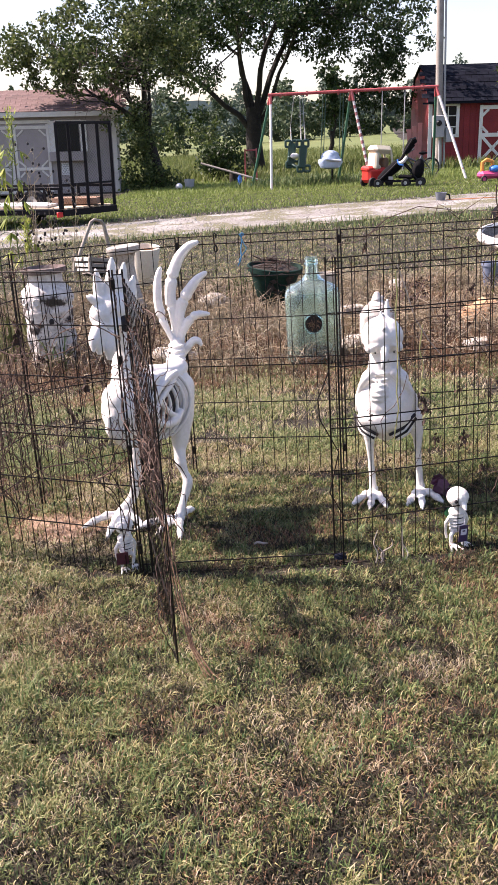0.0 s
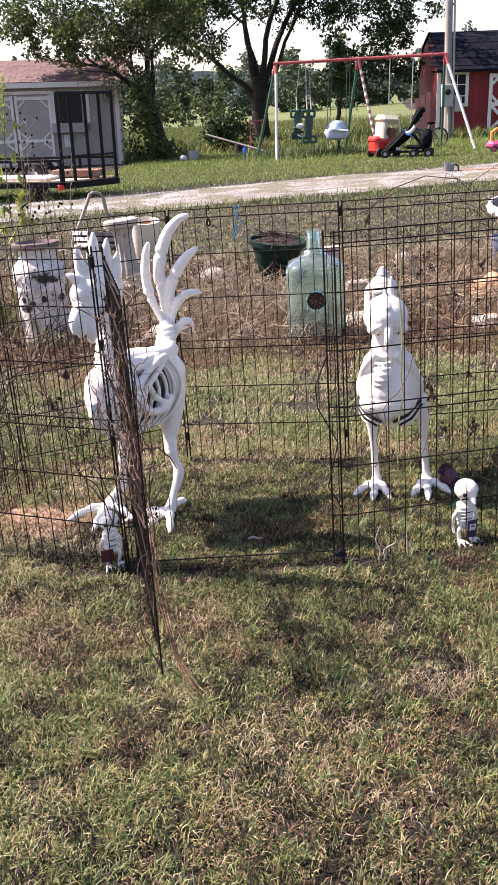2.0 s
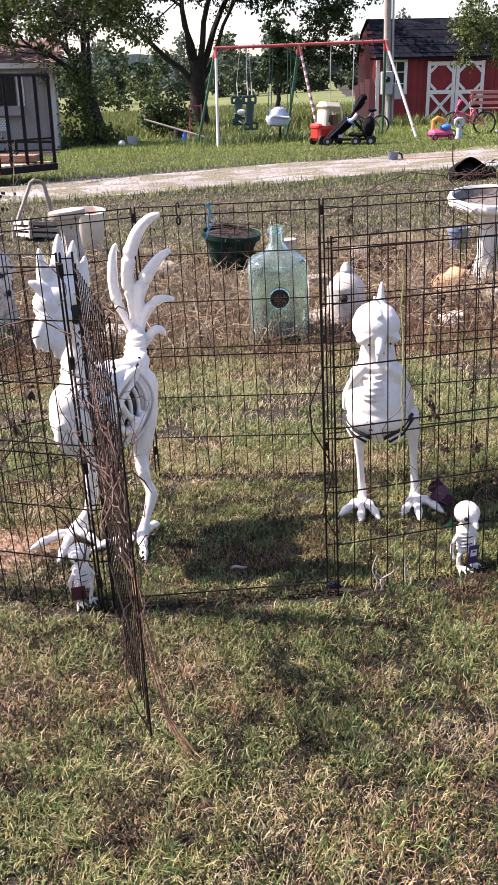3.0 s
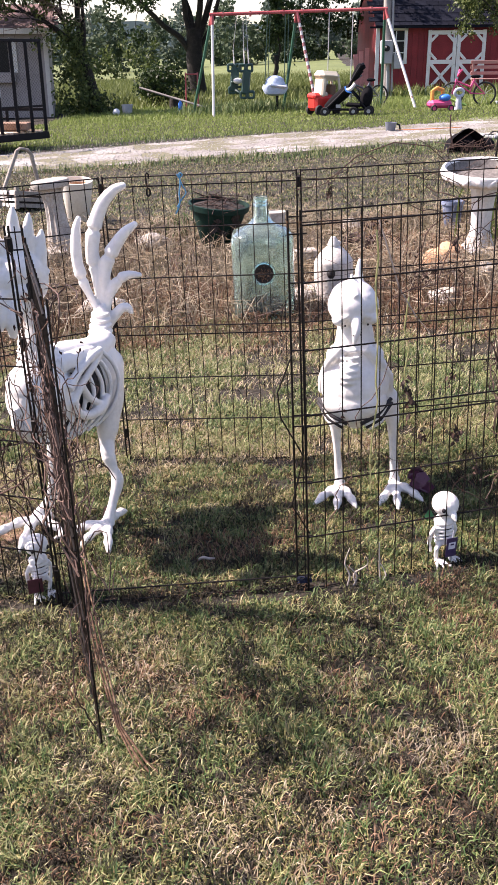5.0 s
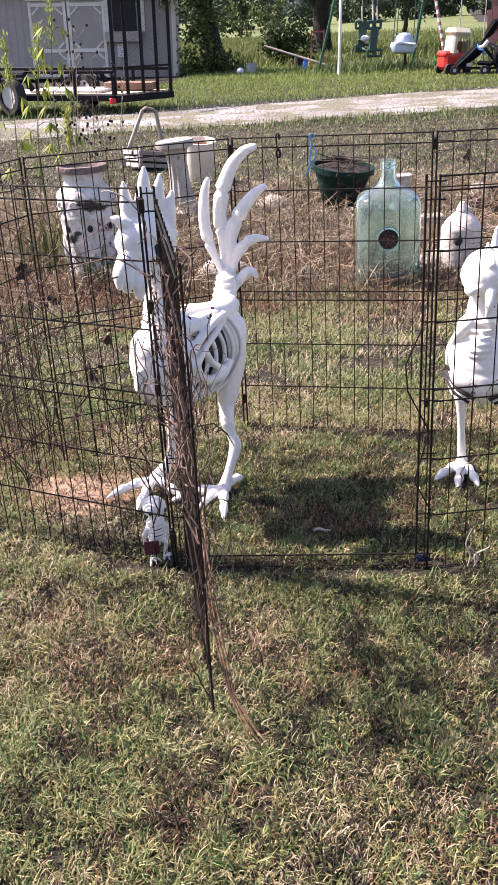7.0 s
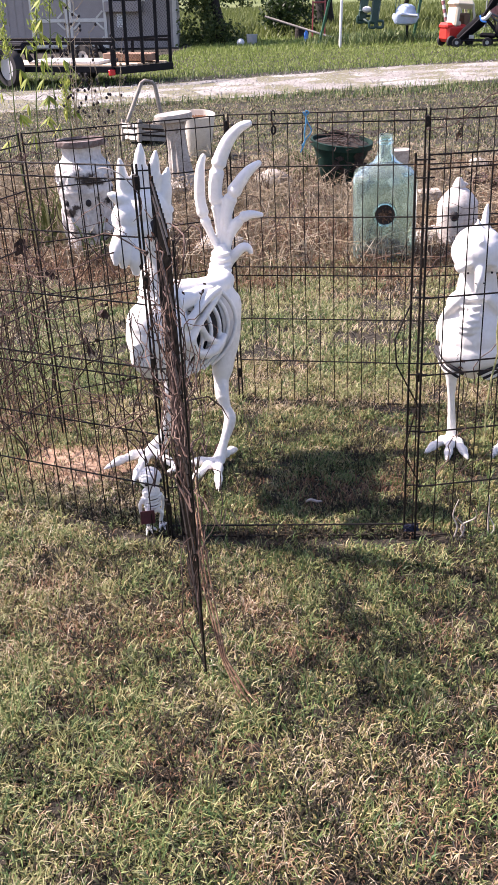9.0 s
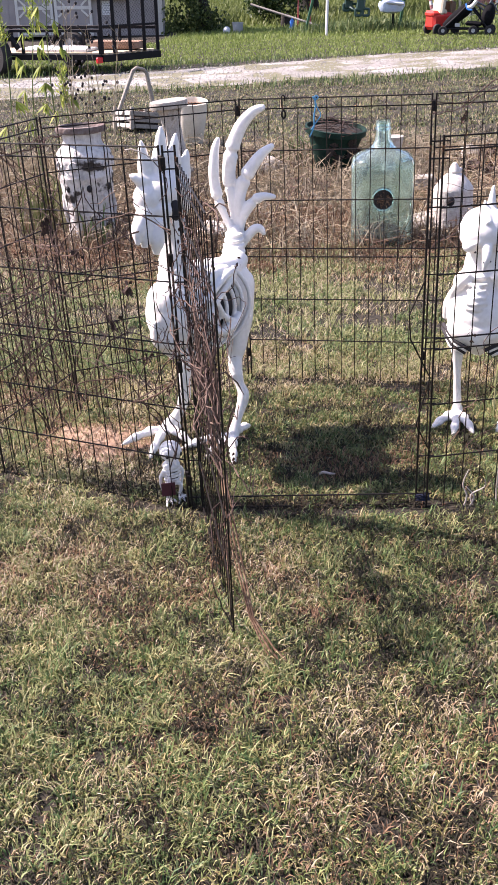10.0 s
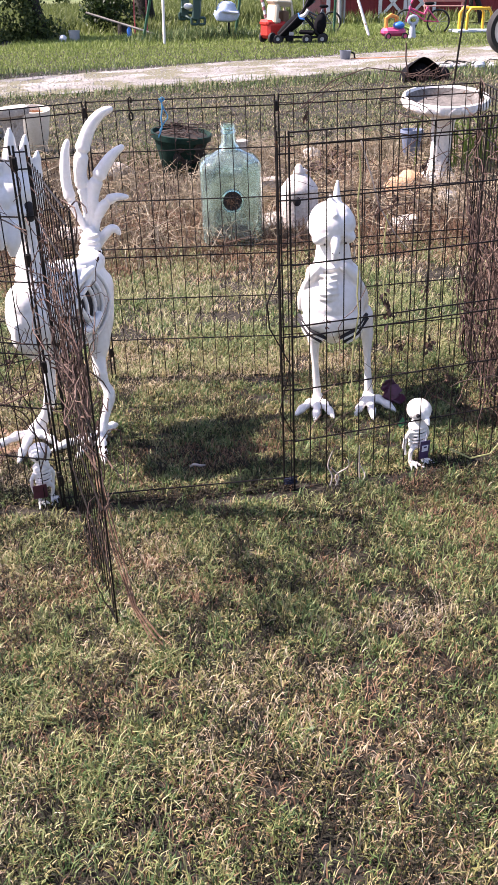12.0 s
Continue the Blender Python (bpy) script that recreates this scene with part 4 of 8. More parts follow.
def rooster():
    g, dk = Geo(), Geo()
    f = unit((-0.52, -0.85, 0.04))                      # the way it faces
    s = unit(Vector((0, 0, 1)).cross(f))                # its left side
    u = f.cross(s)
    turn = Matrix((f, s, u)).transposed()
    c = Vector((-0.590, 0.375, 0.445))
    # breast, keel and neck
    g.ball(c + f * 0.120 - u * 0.002, (0.096, 0.078, 0.100), turn)
    g.ball(c + f * 0.160 + u * 0.030, (0.054, 0.058, 0.062), turn)
    g.ball(c + f * 0.158 - u * 0.052, (0.058, 0.050, 0.050), turn)
    g.limb([c + f * 0.212 - u * 0.005, c + f * 0.205 - u * 0.060, c + f * 0.140 - u * 0.108, c + f * 0.070 - u * 0.118], [0.012, 0.014, 0.020, 0.014], 10)
    g.limb([c + f * 0.115 + u * 0.06, c + f * 0.120 + u * 0.125, c + f * 0.112 + u * 0.19, (-0.665, 0.290, 0.70)], [0.060, 0.042, 0.036, 0.042], 12)
    for i in range(6):
        g.limb([c + f * (0.158 - 0.005 * i) + s * a + u * (0.075 + 0.021 * i) for a in (-0.032, 0, 0.032)], 0.0072, 6)
    # back, pelvis and tail root
    g.limb([c + f * 0.09 + u * 0.076, c + f * 0.01 + u * 0.074, c - f * 0.07 + u * 0.064, c - f * 0.135 + u * 0.066, c - f * 0.175 + u * 0.085], [0.046, 0.040, 0.038, 0.034, 0.026], 12)
    for a in (-1, 1):
        g.limb([c + f * 0.10 + s * a * 0.045 + u * 0.075, c + f * 0.02 + s * a * 0.052 + u * 0.082, c - f * 0.05 + s * a * 0.040 + u * 0.080], [0.022, 0.020, 0.012], 10)
    g.ball(c - f * 0.140 + u * 0.004, (0.058, 0.048, 0.076), turn)
    g.ball(c - f * 0.158 + s * 0.006 + u * 0.012, 0.043)
    g.limb([c - f * 0.160 + s * 0.006 + u * 0.012, c - f * 0.142 + s * 0.012 - u * 0.075, c - f * 0.118 + s * 0.018 - u * 0.150, (-0.522, 0.452, 0.245)], [0.043, 0.042, 0.032, 0.022], 12)
    g.limb([c - f * 0.150 - s * 0.030 + u * 0.010, c - f * 0.125 - s * 0.040 - u * 0.085, c - f * 0.085 - s * 0.044 - u * 0.130], [0.046, 0.040, 0.026], 12)
    g.limb([c - f * 0.150 + u * 0.070, (-0.517, 0.535, 0.520), (-0.513, 0.558, 0.560), (-0.510, 0.570, 0.60)], [0.036, 0.031, 0.025, 0.010], 12)
    for i in range(5):
        k = Vector((-0.516 + 0.001 * i, 0.540 + 0.005 * i, 0.520 + 0.015 * i))
        q = 0.034 - 0.0026 * i
        g.limb([k + s * (q * math.sin(t)) + f * (q * math.cos(t)) - u * 0.004 * math.cos(t) for t in (-1.9, -1.2, -0.5, 0.0, 0.5, 1.2, 1.9)], 0.0052, 6)
    # ribs over a near-black ball: dark wash and shade of the gaps in one colour
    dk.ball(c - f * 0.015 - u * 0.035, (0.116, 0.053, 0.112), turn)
    for side in (-1, 1):
        for i in range(6):
            x = 0.085 - 0.037 * i
            g.limb(arc(c + f * (x + 0.020) + s * side * 0.036 + u * 0.078, c + f * (x - 0.020) + s * side * 0.066 - u * 0.010, c + f * (x + 0.012) + s * side * 0.048 - u * 0.102)
                   + [c + f * (x + 0.045) + s * side * 0.024 - u * 0.136], 0.0062, 8)
        # folded wing: two arm bones and the looped hand
        w = c + s * side * 0.076 + f * 0.028
        g.limb([w + f * 0.075 + u * 0.020, w + f * 0.030 + u * 0.052, w - f * 0.025 + u * 0.078, w - f * 0.070 + u * 0.088], [0.014, 0.011, 0.011, 0.009], 12)
        g.limb([w + f * 0.060 - u * 0.015, w + f * 0.020 + u * 0.020, w - f * 0.030 + u * 0.052, w - f * 0.068 + u * 0.080], [0.013, 0.010, 0.010, 0.008], 12)
        g.limb([w + f * 0.062 - u * 0.010, w + f * 0.045 - u * 0.050, w + f * 0.005 - u * 0.070, w - f * 0.045 - u * 0.066, w - f * 0.085 - u * 0.040], [0.014, 0.012, 0.012, 0.015, 0.008], 12)
        g.limb([w + f * 0.020 + u * 0.012, w - f * 0.010 - u * 0.030, w - f * 0.050 - u * 0.052], [0.009, 0.009, 0.008], 10)
    # skull, brow, beak, comb and wattles
    g.ball((-0.668, 0.275, 0.762), (0.062, 0.058, 0.056))
    g.ball((-0.632, 0.292, 0.742), (0.034, 0.040, 0.056))
    g.ball((-0.700, 0.240, 0.748), (0.037, 0.036, 0.042))
    g.ball((-0.668, 0.250, 0.722), (0.044, 0.040, 0.030))
    g.limb([(-0.702, 0.225, 0.722), (-0.720, 0.190, 0.690), (-0.724, 0.172, 0.652)], [0.026, 0.019, 0.005], 10)
    g.limb([(-0.698, 0.215, 0.705), (-0.708, 0.198, 0.668), (-0.710, 0.192, 0.640)], [0.016, 0.017, 0.008], 10)
    g.limb([(-0.668, 0.225, 0.700), (-0.680, 0.212, 0.655), (-0.686, 0.210, 0.618)], [0.020, 0.020, 0.008], 10)
    dk.ball((-0.634, 0.236, 0.722), (0.0155, 0.016, 0.027), axis_turn((0.9, -0.5, 0.1)))
    for root_, tip, wide in (((-0.700, 0.255, 0.790), (-0.705, 0.250, 0.887), 0.0150), ((-0.668, 0.268, 0.800), (-0.656, 0.265, 0.916), 0.0175), ((-0.642, 0.284, 0.790), (-0.623, 0.280, 0.897), 0.0155), ((-0.620, 0.296, 0.765), (-0.600, 0.295, 0.856), 0.0150), ((-0.700, 0.240, 0.788), (-0.736, 0.222, 0.812), 0.0135)):
        a, b = Vector(root_), Vector(tip)
        g.limb([a, a.lerp(b, 0.35), a.lerp(b, 0.72), b], [wide * 1.40, wide * 1.22, wide * 0.78, wide * 0.24], 10)
    g.limb([(-0.705, 0.252, 0.785), (-0.668, 0.270, 0.802), (-0.636, 0.286, 0.790), (-0.606, 0.300, 0.745)], [0.016, 0.020, 0.019, 0.016], 10)
    # tail
    feather(g, [(-0.520, 0.575, 0.58), (-0.543, 0.575, 0.640), (-0.555, 0.578, 0.674), (-0.563, 0.580, 0.720), (-0.562, 0.580, 0.765), (-0.556, 0.580, 0.809), (-0.547, 0.580, 0.835)], 0.0155, (2.0,))
    feather(g, [(-0.512, 0.590, 0.58), (-0.519, 0.595, 0.679), (-0.522, 0.600, 0.702), (-0.522, 0.602, 0.750), (-0.512, 0.602, 0.801), (-0.500, 0.602, 0.832), (-0.479, 0.600, 0.871), (-0.448, 0.600, 0.901), (-0.422, 0.600, 0.911)], 0.0195, (2.0, 4.0))
    feather(g, [(-0.504, 0.585, 0.58), (-0.496, 0.585, 0.655), (-0.489, 0.590, 0.697), (-0.476, 0.590, 0.729), (-0.454, 0.590, 0.761), (-0.428, 0.590, 0.791), (-0.400, 0.590, 0.810)], 0.0185, (3.0,))
    feather(g, [(-0.497, 0.580, 0.57), (-0.490, 0.580, 0.611), (-0.478, 0.580, 0.637), (-0.454, 0.580, 0.666), (-0.428, 0.580, 0.677), (-0.398, 0.580, 0.675)], 0.0145, (3.0,))
    feather(g, [(-0.500, 0.575, 0.52), (-0.491, 0.575, 0.545), (-0.477, 0.575, 0.566), (-0.457, 0.575, 0.586), (-0.440, 0.575, 0.588), (-0.430, 0.575, 0.574)], 0.0140, ())
    # legs
    bone(g, [(-0.522, 0.458, 0.27), (-0.522, 0.446, 0.240), (-0.521, 0.432, 0.212)], [0.026, 0.021, 0.020])
    bone(g, [(-0.520, 0.430, 0.205), (-0.510, 0.424, 0.170), (-0.501, 0.418, 0.135), (-0.520, 0.400, 0.075), (-0.537, 0.382, 0.022)], [0.020, 0.0135, 0.0175, 0.0125, 0.019])
    foot(g, (-0.537, 0.380, 0.020), [(-0.524, 0.225, 0.008), (-0.610, 0.268, 0.008), (-0.685, 0.335, 0.010), (-0.488, 0.455, 0.022)], 0.016)
    bone(g, [(-0.640, 0.40, 0.33), (-0.660, 0.388, 0.25), (-0.668, 0.39, 0.165)], [0.032, 0.019, 0.017])
    bone(g, [(-0.668, 0.39, 0.16), (-0.690, 0.40, 0.10), (-0.730, 0.405, 0.045)], [0.018, 0.016, 0.022])
    foot(g, (-0.735, 0.400, 0.040), [(-0.860, 0.335, 0.025), (-0.770, 0.270, 0.008), (-0.655, 0.345, 0.020), (-0.700, 0.470, 0.01)], 0.016)
    return molded("rooster_statue", g, dk, LEVEL, "white plastic skeleton rooster statue on the grass", "statue", 0.0032, group="skeleton poultry")


def hen():
    g, dk = Geo(), Geo()
    c = Vector((0.182, 0.49, 0.363))
    f = unit((-0.20, -0.98, 0.0))
    s = unit(Vector((0, 0, 1)).cross(f))
    u = f.cross(s)
    turn = Matrix((f, s, u)).transposed()
    # breast shield, shoulders and rump
    g.ball(c + f * 0.050 + u * 0.005, (0.098, 0.094, 0.090), turn)
    g.ball(c + f * 0.085 - u * 0.030, (0.066, 0.088, 0.056), turn)
    g.ball(c + f * 0.045 + u * 0.060, (0.074, 0.080, 0.058), turn)
    g.ball(c + f * 0.035 + u * 0.082, (0.064, 0.080, 0.046), turn)
    g.ball(c - f * 0.08 - u * 0.010, (0.10, 0.092, 0.098), turn)
    g.limb([c + f * 0.040 - u * 0.06, c + f * 0.010 - u * 0.12], [0.054, 0.030], 10)
    g.limb([c + f * 0.040 + u * 0.085, c + f * 0.050 + u * 0.135, c + f * 0.058 + u * 0.185], [0.072, 0.052, 0.044], 12)
    for i in range(8):
        k = c + f * (0.146 - 0.0022 * (i - 3) ** 2) + u * (0.008 + 0.0155 * i) - s * 0.012
        g.limb([k + s * a - f * abs(a) * 0.45 for a in (-0.026, 0, 0.026)], 0.0060, 8)
    g.limb([c + f * 0.136 - s * 0.006 - u * 0.030, c + f * 0.126 - s * 0.004 - u * 0.060, c + f * 0.104 - u * 0.080], [0.016, 0.020, 0.014], 10)
    g.ball(c + f * 0.060 + u * 0.030, (0.080, 0.088, 0.070), turn)
    for a in (-1, 1):
        # collar bones, ribs below the shield and folded wings
        g.limb([c + f * 0.110 + s * a * 0.030 + u * 0.128, c + f * 0.098 + s * a * 0.062 + u * 0.090, c + f * 0.070 + s * a * 0.084 + u * 0.040], [0.015, 0.014, 0.010], 10)
        for q in range(2):
            dk.tube([c + f * (0.136 - 0.020 * q) + s * a * (0.018 + 0.014 * q) - u * (0.080 + 0.018 * q), c + f * (0.121 - 0.022 * q) + s * a * (0.061 + 0.010 * q) - u * (0.062 + 0.018 * q), c + f * (0.074 - 0.022 * q) + s * a * (0.099 + 0.003 * q) - u * (0.028 + 0.020 * q)], 0.0055 - 0.0008 * q, 8)
            g.limb([c + f * (0.112 - 0.022 * q) + s * a * (0.026 + 0.012 * q) - u * (0.092 + 0.017 * q), c + f * (0.094 - 0.022 * q) + s * a * (0.066 + 0.008 * q) - u * (0.074 + 0.018 * q), c + f * (0.050 - 0.022 * q) + s * a * (0.092 + 0.003 * q) - u * (0.040 + 0.020 * q)], 0.0075, 8)
        w = c + s * a * 0.090
        g.limb([w + f * 0.025 + u * 0.045 - s * a * 0.022, w + f * 0.000 + u * 0.008 - s * a * 0.002, w - f * 0.015 - u * 0.042 + s * a * 0.004], [0.022, 0.016, 0.011], 10)
        g.limb([w - f * 0.015 - u * 0.040 + s * a * 0.003, w - f * 0.050 - u * 0.005, w - f * 0.100 - u * 0.010 - s * a * 0.005], [0.013, 0.016, 0.010], 10)
        # legs
        x = 0.126 if (s * a).x < 0 else 0.290
        bone(g, [(x + (0.016 if x < 0.2 else -0.016), 0.50, 0.30), (x, 0.497, 0.235)], [0.034, 0.021])
        bone(g, [(x, 0.495, 0.235), (x + 0.004, 0.500, 0.15), (x + 0.010, 0.505, 0.060), (x + 0.010, 0.505, 0.025)], [0.018, 0.0105, 0.0125, 0.019])
    foot(g, (0.139, 0.500, 0.022), [(0.050, 0.432, 0.010), (0.108, 0.385, 0.006), (0.170, 0.398, 0.006), (0.15, 0.575, 0.008)], 0.0165)
    foot(g, (0.300, 0.495, 0.022), [(0.234, 0.400, 0.006), (0.284, 0.368, 0.006), (0.368, 0.410, 0.006), (0.32, 0.575, 0.008)], 0.0165)
    # skull with folded beak and comb
    h = Vector((0.166, 0.432, 0.594))
    g.ball(h, (0.068, 0.068, 0.058))
    g.ball(h + Vector((0, 0.005, 0.018)), (0.060, 0.060, 0.046))
    for a in (-1, 1):
        g.ball(h + Vector((a * 0.042, -0.030, -0.030)), (0.020, 0.026, 0.018))
        dk.ball(h + Vector((a * 0.030 - 0.002, -0.062, -0.040)), (0.003, 0.003, 0.003))
        dk.ball(h + Vector((a * 0.010 - 0.005, -0.086, -0.060)), 0.0018)
        g.limb([h + Vector((a * 0.006, -0.060, -0.006)), h + Vector((a * 0.030, -0.056, -0.020)), h + Vector((a * 0.052, -0.034, -0.024))], 0.0065, 8)
    g.limb([h + Vector((0, -0.052, -0.024)), h + Vector((-0.005, -0.076, -0.052)), h + Vector((-0.012, -0.082, -0.090))], [0.017, 0.0120, 0.004], 12)
    for tip, q in (((0.186, 0.450, 0.712), 0.013), ((0.160, 0.425, 0.678), 0.012)):
        t = Vector(tip)
        g.limb([h + Vector((t.x - h.x, 0.005, 0.035)) , t.lerp(h, 0.35) + Vector((0.004, 0, 0)), t], [q * 1.2, q * 0.8, q * 0.3], 10)
    g.limb([h + Vector((-0.002, -0.058, 0.030)), h + Vector((0, 0.0, 0.062)), h + Vector((0.004, 0.05, 0.05))], 0.010, 8)
    # stub tail
    g.limb([c - f * 0.16 + u * 0.05, c - f * 0.21 + u * 0.10, c - f * 0.22 + u * 0.15], [0.05, 0.035, 0.015], 10)
    return molded("hen_statue", g, dk, LEVEL, "white plastic skeleton hen statue facing the gate", "statue", group="skeleton poultry")


def chick(m, turn, label):
    g, dk = Geo(), Geo()
    g.ball((0, 0, 0.165), (0.033, 0.037, 0.031), None, 14, 10)
    g.tube([(0, -0.026, 0.154), (0, -0.040, 0.146), (0, -0.048, 0.137)], [0.013, 0.008, 0.003], 8)
    for a in (-1, 1):
        dk.ball((a * 0.021, -0.026, 0.162), (0.0055, 0.005, 0.0065))
        g.tube([(a * 0.012, 0.0, 0.06), (a * 0.024, -0.004, 0.045), (a * 0.02, 0.004, 0.012)], [0.009, 0.006, 0.006], 8)
        for t in (-0.02, 0.0, 0.02):
            g.tube([(a * 0.02, 0.004, 0.010), (a * 0.02 + t * 0.5, -0.018, 0.012), (a * 0.02 + t, -0.036, 0.004)], [0.006, 0.005, 0.002], 6)
        g.tube([(a * 0.024, 0.0, 0.105), (a * 0.036, 0.006, 0.085), (a * 0.034, 0.015, 0.055), (a * 0.03, 0.012, 0.03)], [0.008, 0.006, 0.005, 0.004], 8)
    g.tube([(0, 0.006, 0.145), (0, 0.010, 0.12), (0, 0.012, 0.07)], [0.013, 0.012, 0.014], 8)
    g.ball((0, 0.004, 0.118), (0.027, 0.022, 0.016))
    dk.ball((0, 0.002, 0.090), (0.0215, 0.0185, 0.024))
    for i in range(5):
        z = 0.112 - 0.0098 * i
        g.tube([(math.cos(t) * 0.0235, math.sin(t) * 0.020 + 0.002, z - 0.004 * math.sin(t)) for t in [math.pi * 2 * k / 12 for k in range(13)]], 0.0036, 6)
    g.ball((0, 0.006, 0.060), (0.023, 0.018, 0.012))
    return molded("chick_statue", g, dk, m @ pose(0, 0, 0, 0, 0, turn), label, "statue", 0.0022, "skeleton poultry")


rooster()
hen()
chick(yard(-0.672, 0.055) @ Matrix.Scale(0.88, 4), 30, "small white skeleton chick statue behind the wire")
chick(yard(0.338, 0.088, -0.004), 18, "small white skeleton chick statue with a tag")

M_TAGRED = material("maroon_card", [(0.05, 0.012, 0.02), (0.09, 0.02, 0.035)], 0.5, 20, 90, 0.1)
M_TAGBLUE = material("purple_card", [(0.035, 0.02, 0.06), (0.06, 0.035, 0.10)], 0.45, 20, 90, 0.1)
M_TAGWHITE = material("printed_white", [(0.55, 0.52, 0.60), (0.7, 0.68, 0.74)], 0.5, 30, 90, 0.05)


def hang_tag(m, mat, label, w=0.034, h=0.055, bars=True):
    root = thing("hang_tag", m, label, "tag", "tags of the skeleton birds")
    part("card", Geo().box((0, 0, 0), (w, 0.0016, h), None, 0.0006), mat, root)
    part("string", Geo().tube([(0, 0, h / 2), (0.004, 0.006, h / 2 + 0.02), (0.0, 0.012, h / 2 + 0.035)], 0.0007, 5), M_TAGWHITE, root)
    if bars:
        part("print_block", Geo().box((0, -0.0016, 0.006), (w * 0.62, 0.001, h * 0.34)), M_TAGWHITE, root)
        part("print_bar", Geo().box((0, -0.0022, 0.010), (w * 0.3, 0.001, h * 0.08)), mat, root)
    return root


hang_tag(yard(-0.680, 0.018) @ pose(0, 0, 0.052, 12, 0, 12), M_TAGRED, "dark maroon paper tag hung on a skeleton chick", 0.036, 0.044, False)
hang_tag(yard(0.350, 0.062, -0.004) @ pose(0, 0, 0.055, 8, 0, 14), M_TAGBLUE, "dark purple card tag hung on a skeleton chick", 0.030, 0.058)
tag = Geo()
rl = random.Random(12)
for i in range(9):
    p = Vector((rl.gauss(0.006, 0.010), rl.gauss(0, 0.006), rl.uniform(0.0, 0.07)))
    tag.poly([p + Vector((-0.020, 0, 0.004)), p + Vector((0.004, rl.gauss(0, 0.006), -0.010)), p + Vector((0.024, rl.gauss(0, 0.006), 0.006)), p + Vector((0.010, rl.gauss(0, 0.006), 0.026)), p + Vector((-0.014, rl.gauss(0, 0.006), 0.024))], (0.001, 0.0018, 0.0))
solo("paper_tag", tag, material("purple_foil", [(0.022, 0.004, 0.014), (0.055, 0.009, 0.034), (0.11, 0.03, 0.075)], 0.4, 40, 120, 0.2, island=True), yard(0.355, 0.45, 0.016), "crumpled purple foil tag at the hen's foot", "tag", "tags of the skeleton birds")

# ---- garden bed behind the pen ----
M_CEMENT = material("weathered_cement", [(0.26, 0.235, 0.205), (0.40, 0.37, 0.33), (0.53, 0.50, 0.46)], 0.9, 9, 70, 0.6, spots=((0.20, 0.18, 0.15), 12, 0.62), depth=0.006)
M_PALE_SLAT = material("pale_slat", [(0.40, 0.37, 0.34), (0.60, 0.57, 0.54), (0.72, 0.70, 0.67)], 0.85, 8, 60, 0.6, spots=((0.07, 0.05, 0.042), 7, 0.53), depth=0.006)
M_CREAM = material("cream_glaze", [(0.58, 0.53, 0.44), (0.72, 0.68, 0.60)], 0.5, 6, 60, 0.2, spots=((0.45, 0.36, 0.26), 8, 0.66))
M_POTGREEN = material("green_plastic", [(0.0015, 0.012, 0.009), (0.004, 0.030, 0.022)], 0.7, 12, 80, 0.15, spec=0.2)
M_DIRT = material("dry_potting_soil", [(0.012, 0.009, 0.008), (0.035, 0.026, 0.020)], 0.95, 20, 90, 0.9, depth=0.01)
M_ROT = material("rotten_leaf", [(0.015, 0.009, 0.007), (0.045, 0.024, 0.018), (0.09, 0.05, 0.036)], 0.85, 20, 90, 0.4)
M_TWINE = material("blue_twine", [(0.03, 0.16, 0.30), (0.06, 0.28, 0.45)], 0.7, 20, 90, 0.2)
M_WOOD = material("grey_weathered_wood", [(0.16, 0.14, 0.12), (0.28, 0.25, 0.21), (0.38, 0.34, 0.29)], 0.85, 4, 60, 0.5, depth=0.004)
M_SAND = material("sandstone", [(0.36, 0.19, 0.095), (0.48, 0.28, 0.155), (0.55, 0.37, 0.23)], 0.9, 6, 50, 0.7, depth=0.01)


def glass(name, colour, rough=0.08):
    m = bpy.data.materials.new(name)
    m.use_nodes = True
    n, l = m.node_tree.nodes, m.node_tree.links
    b = n["Principled BSDF"]
    b.inputs["Base Color"].default_value = (*colour, 1)
    b.inputs["Transmission Weight"].default_value = 0.95
    b.inputs["Roughness"].default_value = rough
    b.inputs["IOR"].default_value = 1.45
    co, tx, rp = n.new("ShaderNodeTexCoord"), n.new("ShaderNodeTexNoise"), n.new("ShaderNodeValToRGB")
    tx.inputs["Scale"].default_value, tx.inputs["Detail"].default_value = 7, 6
    l.new(co.outputs["Object"], tx.inputs["Vector"])
    rp.color_ramp.elements[0].position, rp.color_ramp.elements[0].color = 0.35, (0.04, 0.04, 0.04, 1)
    rp.color_ramp.elements[1].position, rp.color_ramp.elements[1].color = 0.75, (0.14, 0.14, 0.14, 1)
    l.new(tx.outputs["Fac"], rp.inputs[0])
    l.new(rp.outputs[0], b.inputs["Roughness"])
    return m


M_GLASS = glass("dusty_aqua_glass", (0.76, 0.945, 0.92))


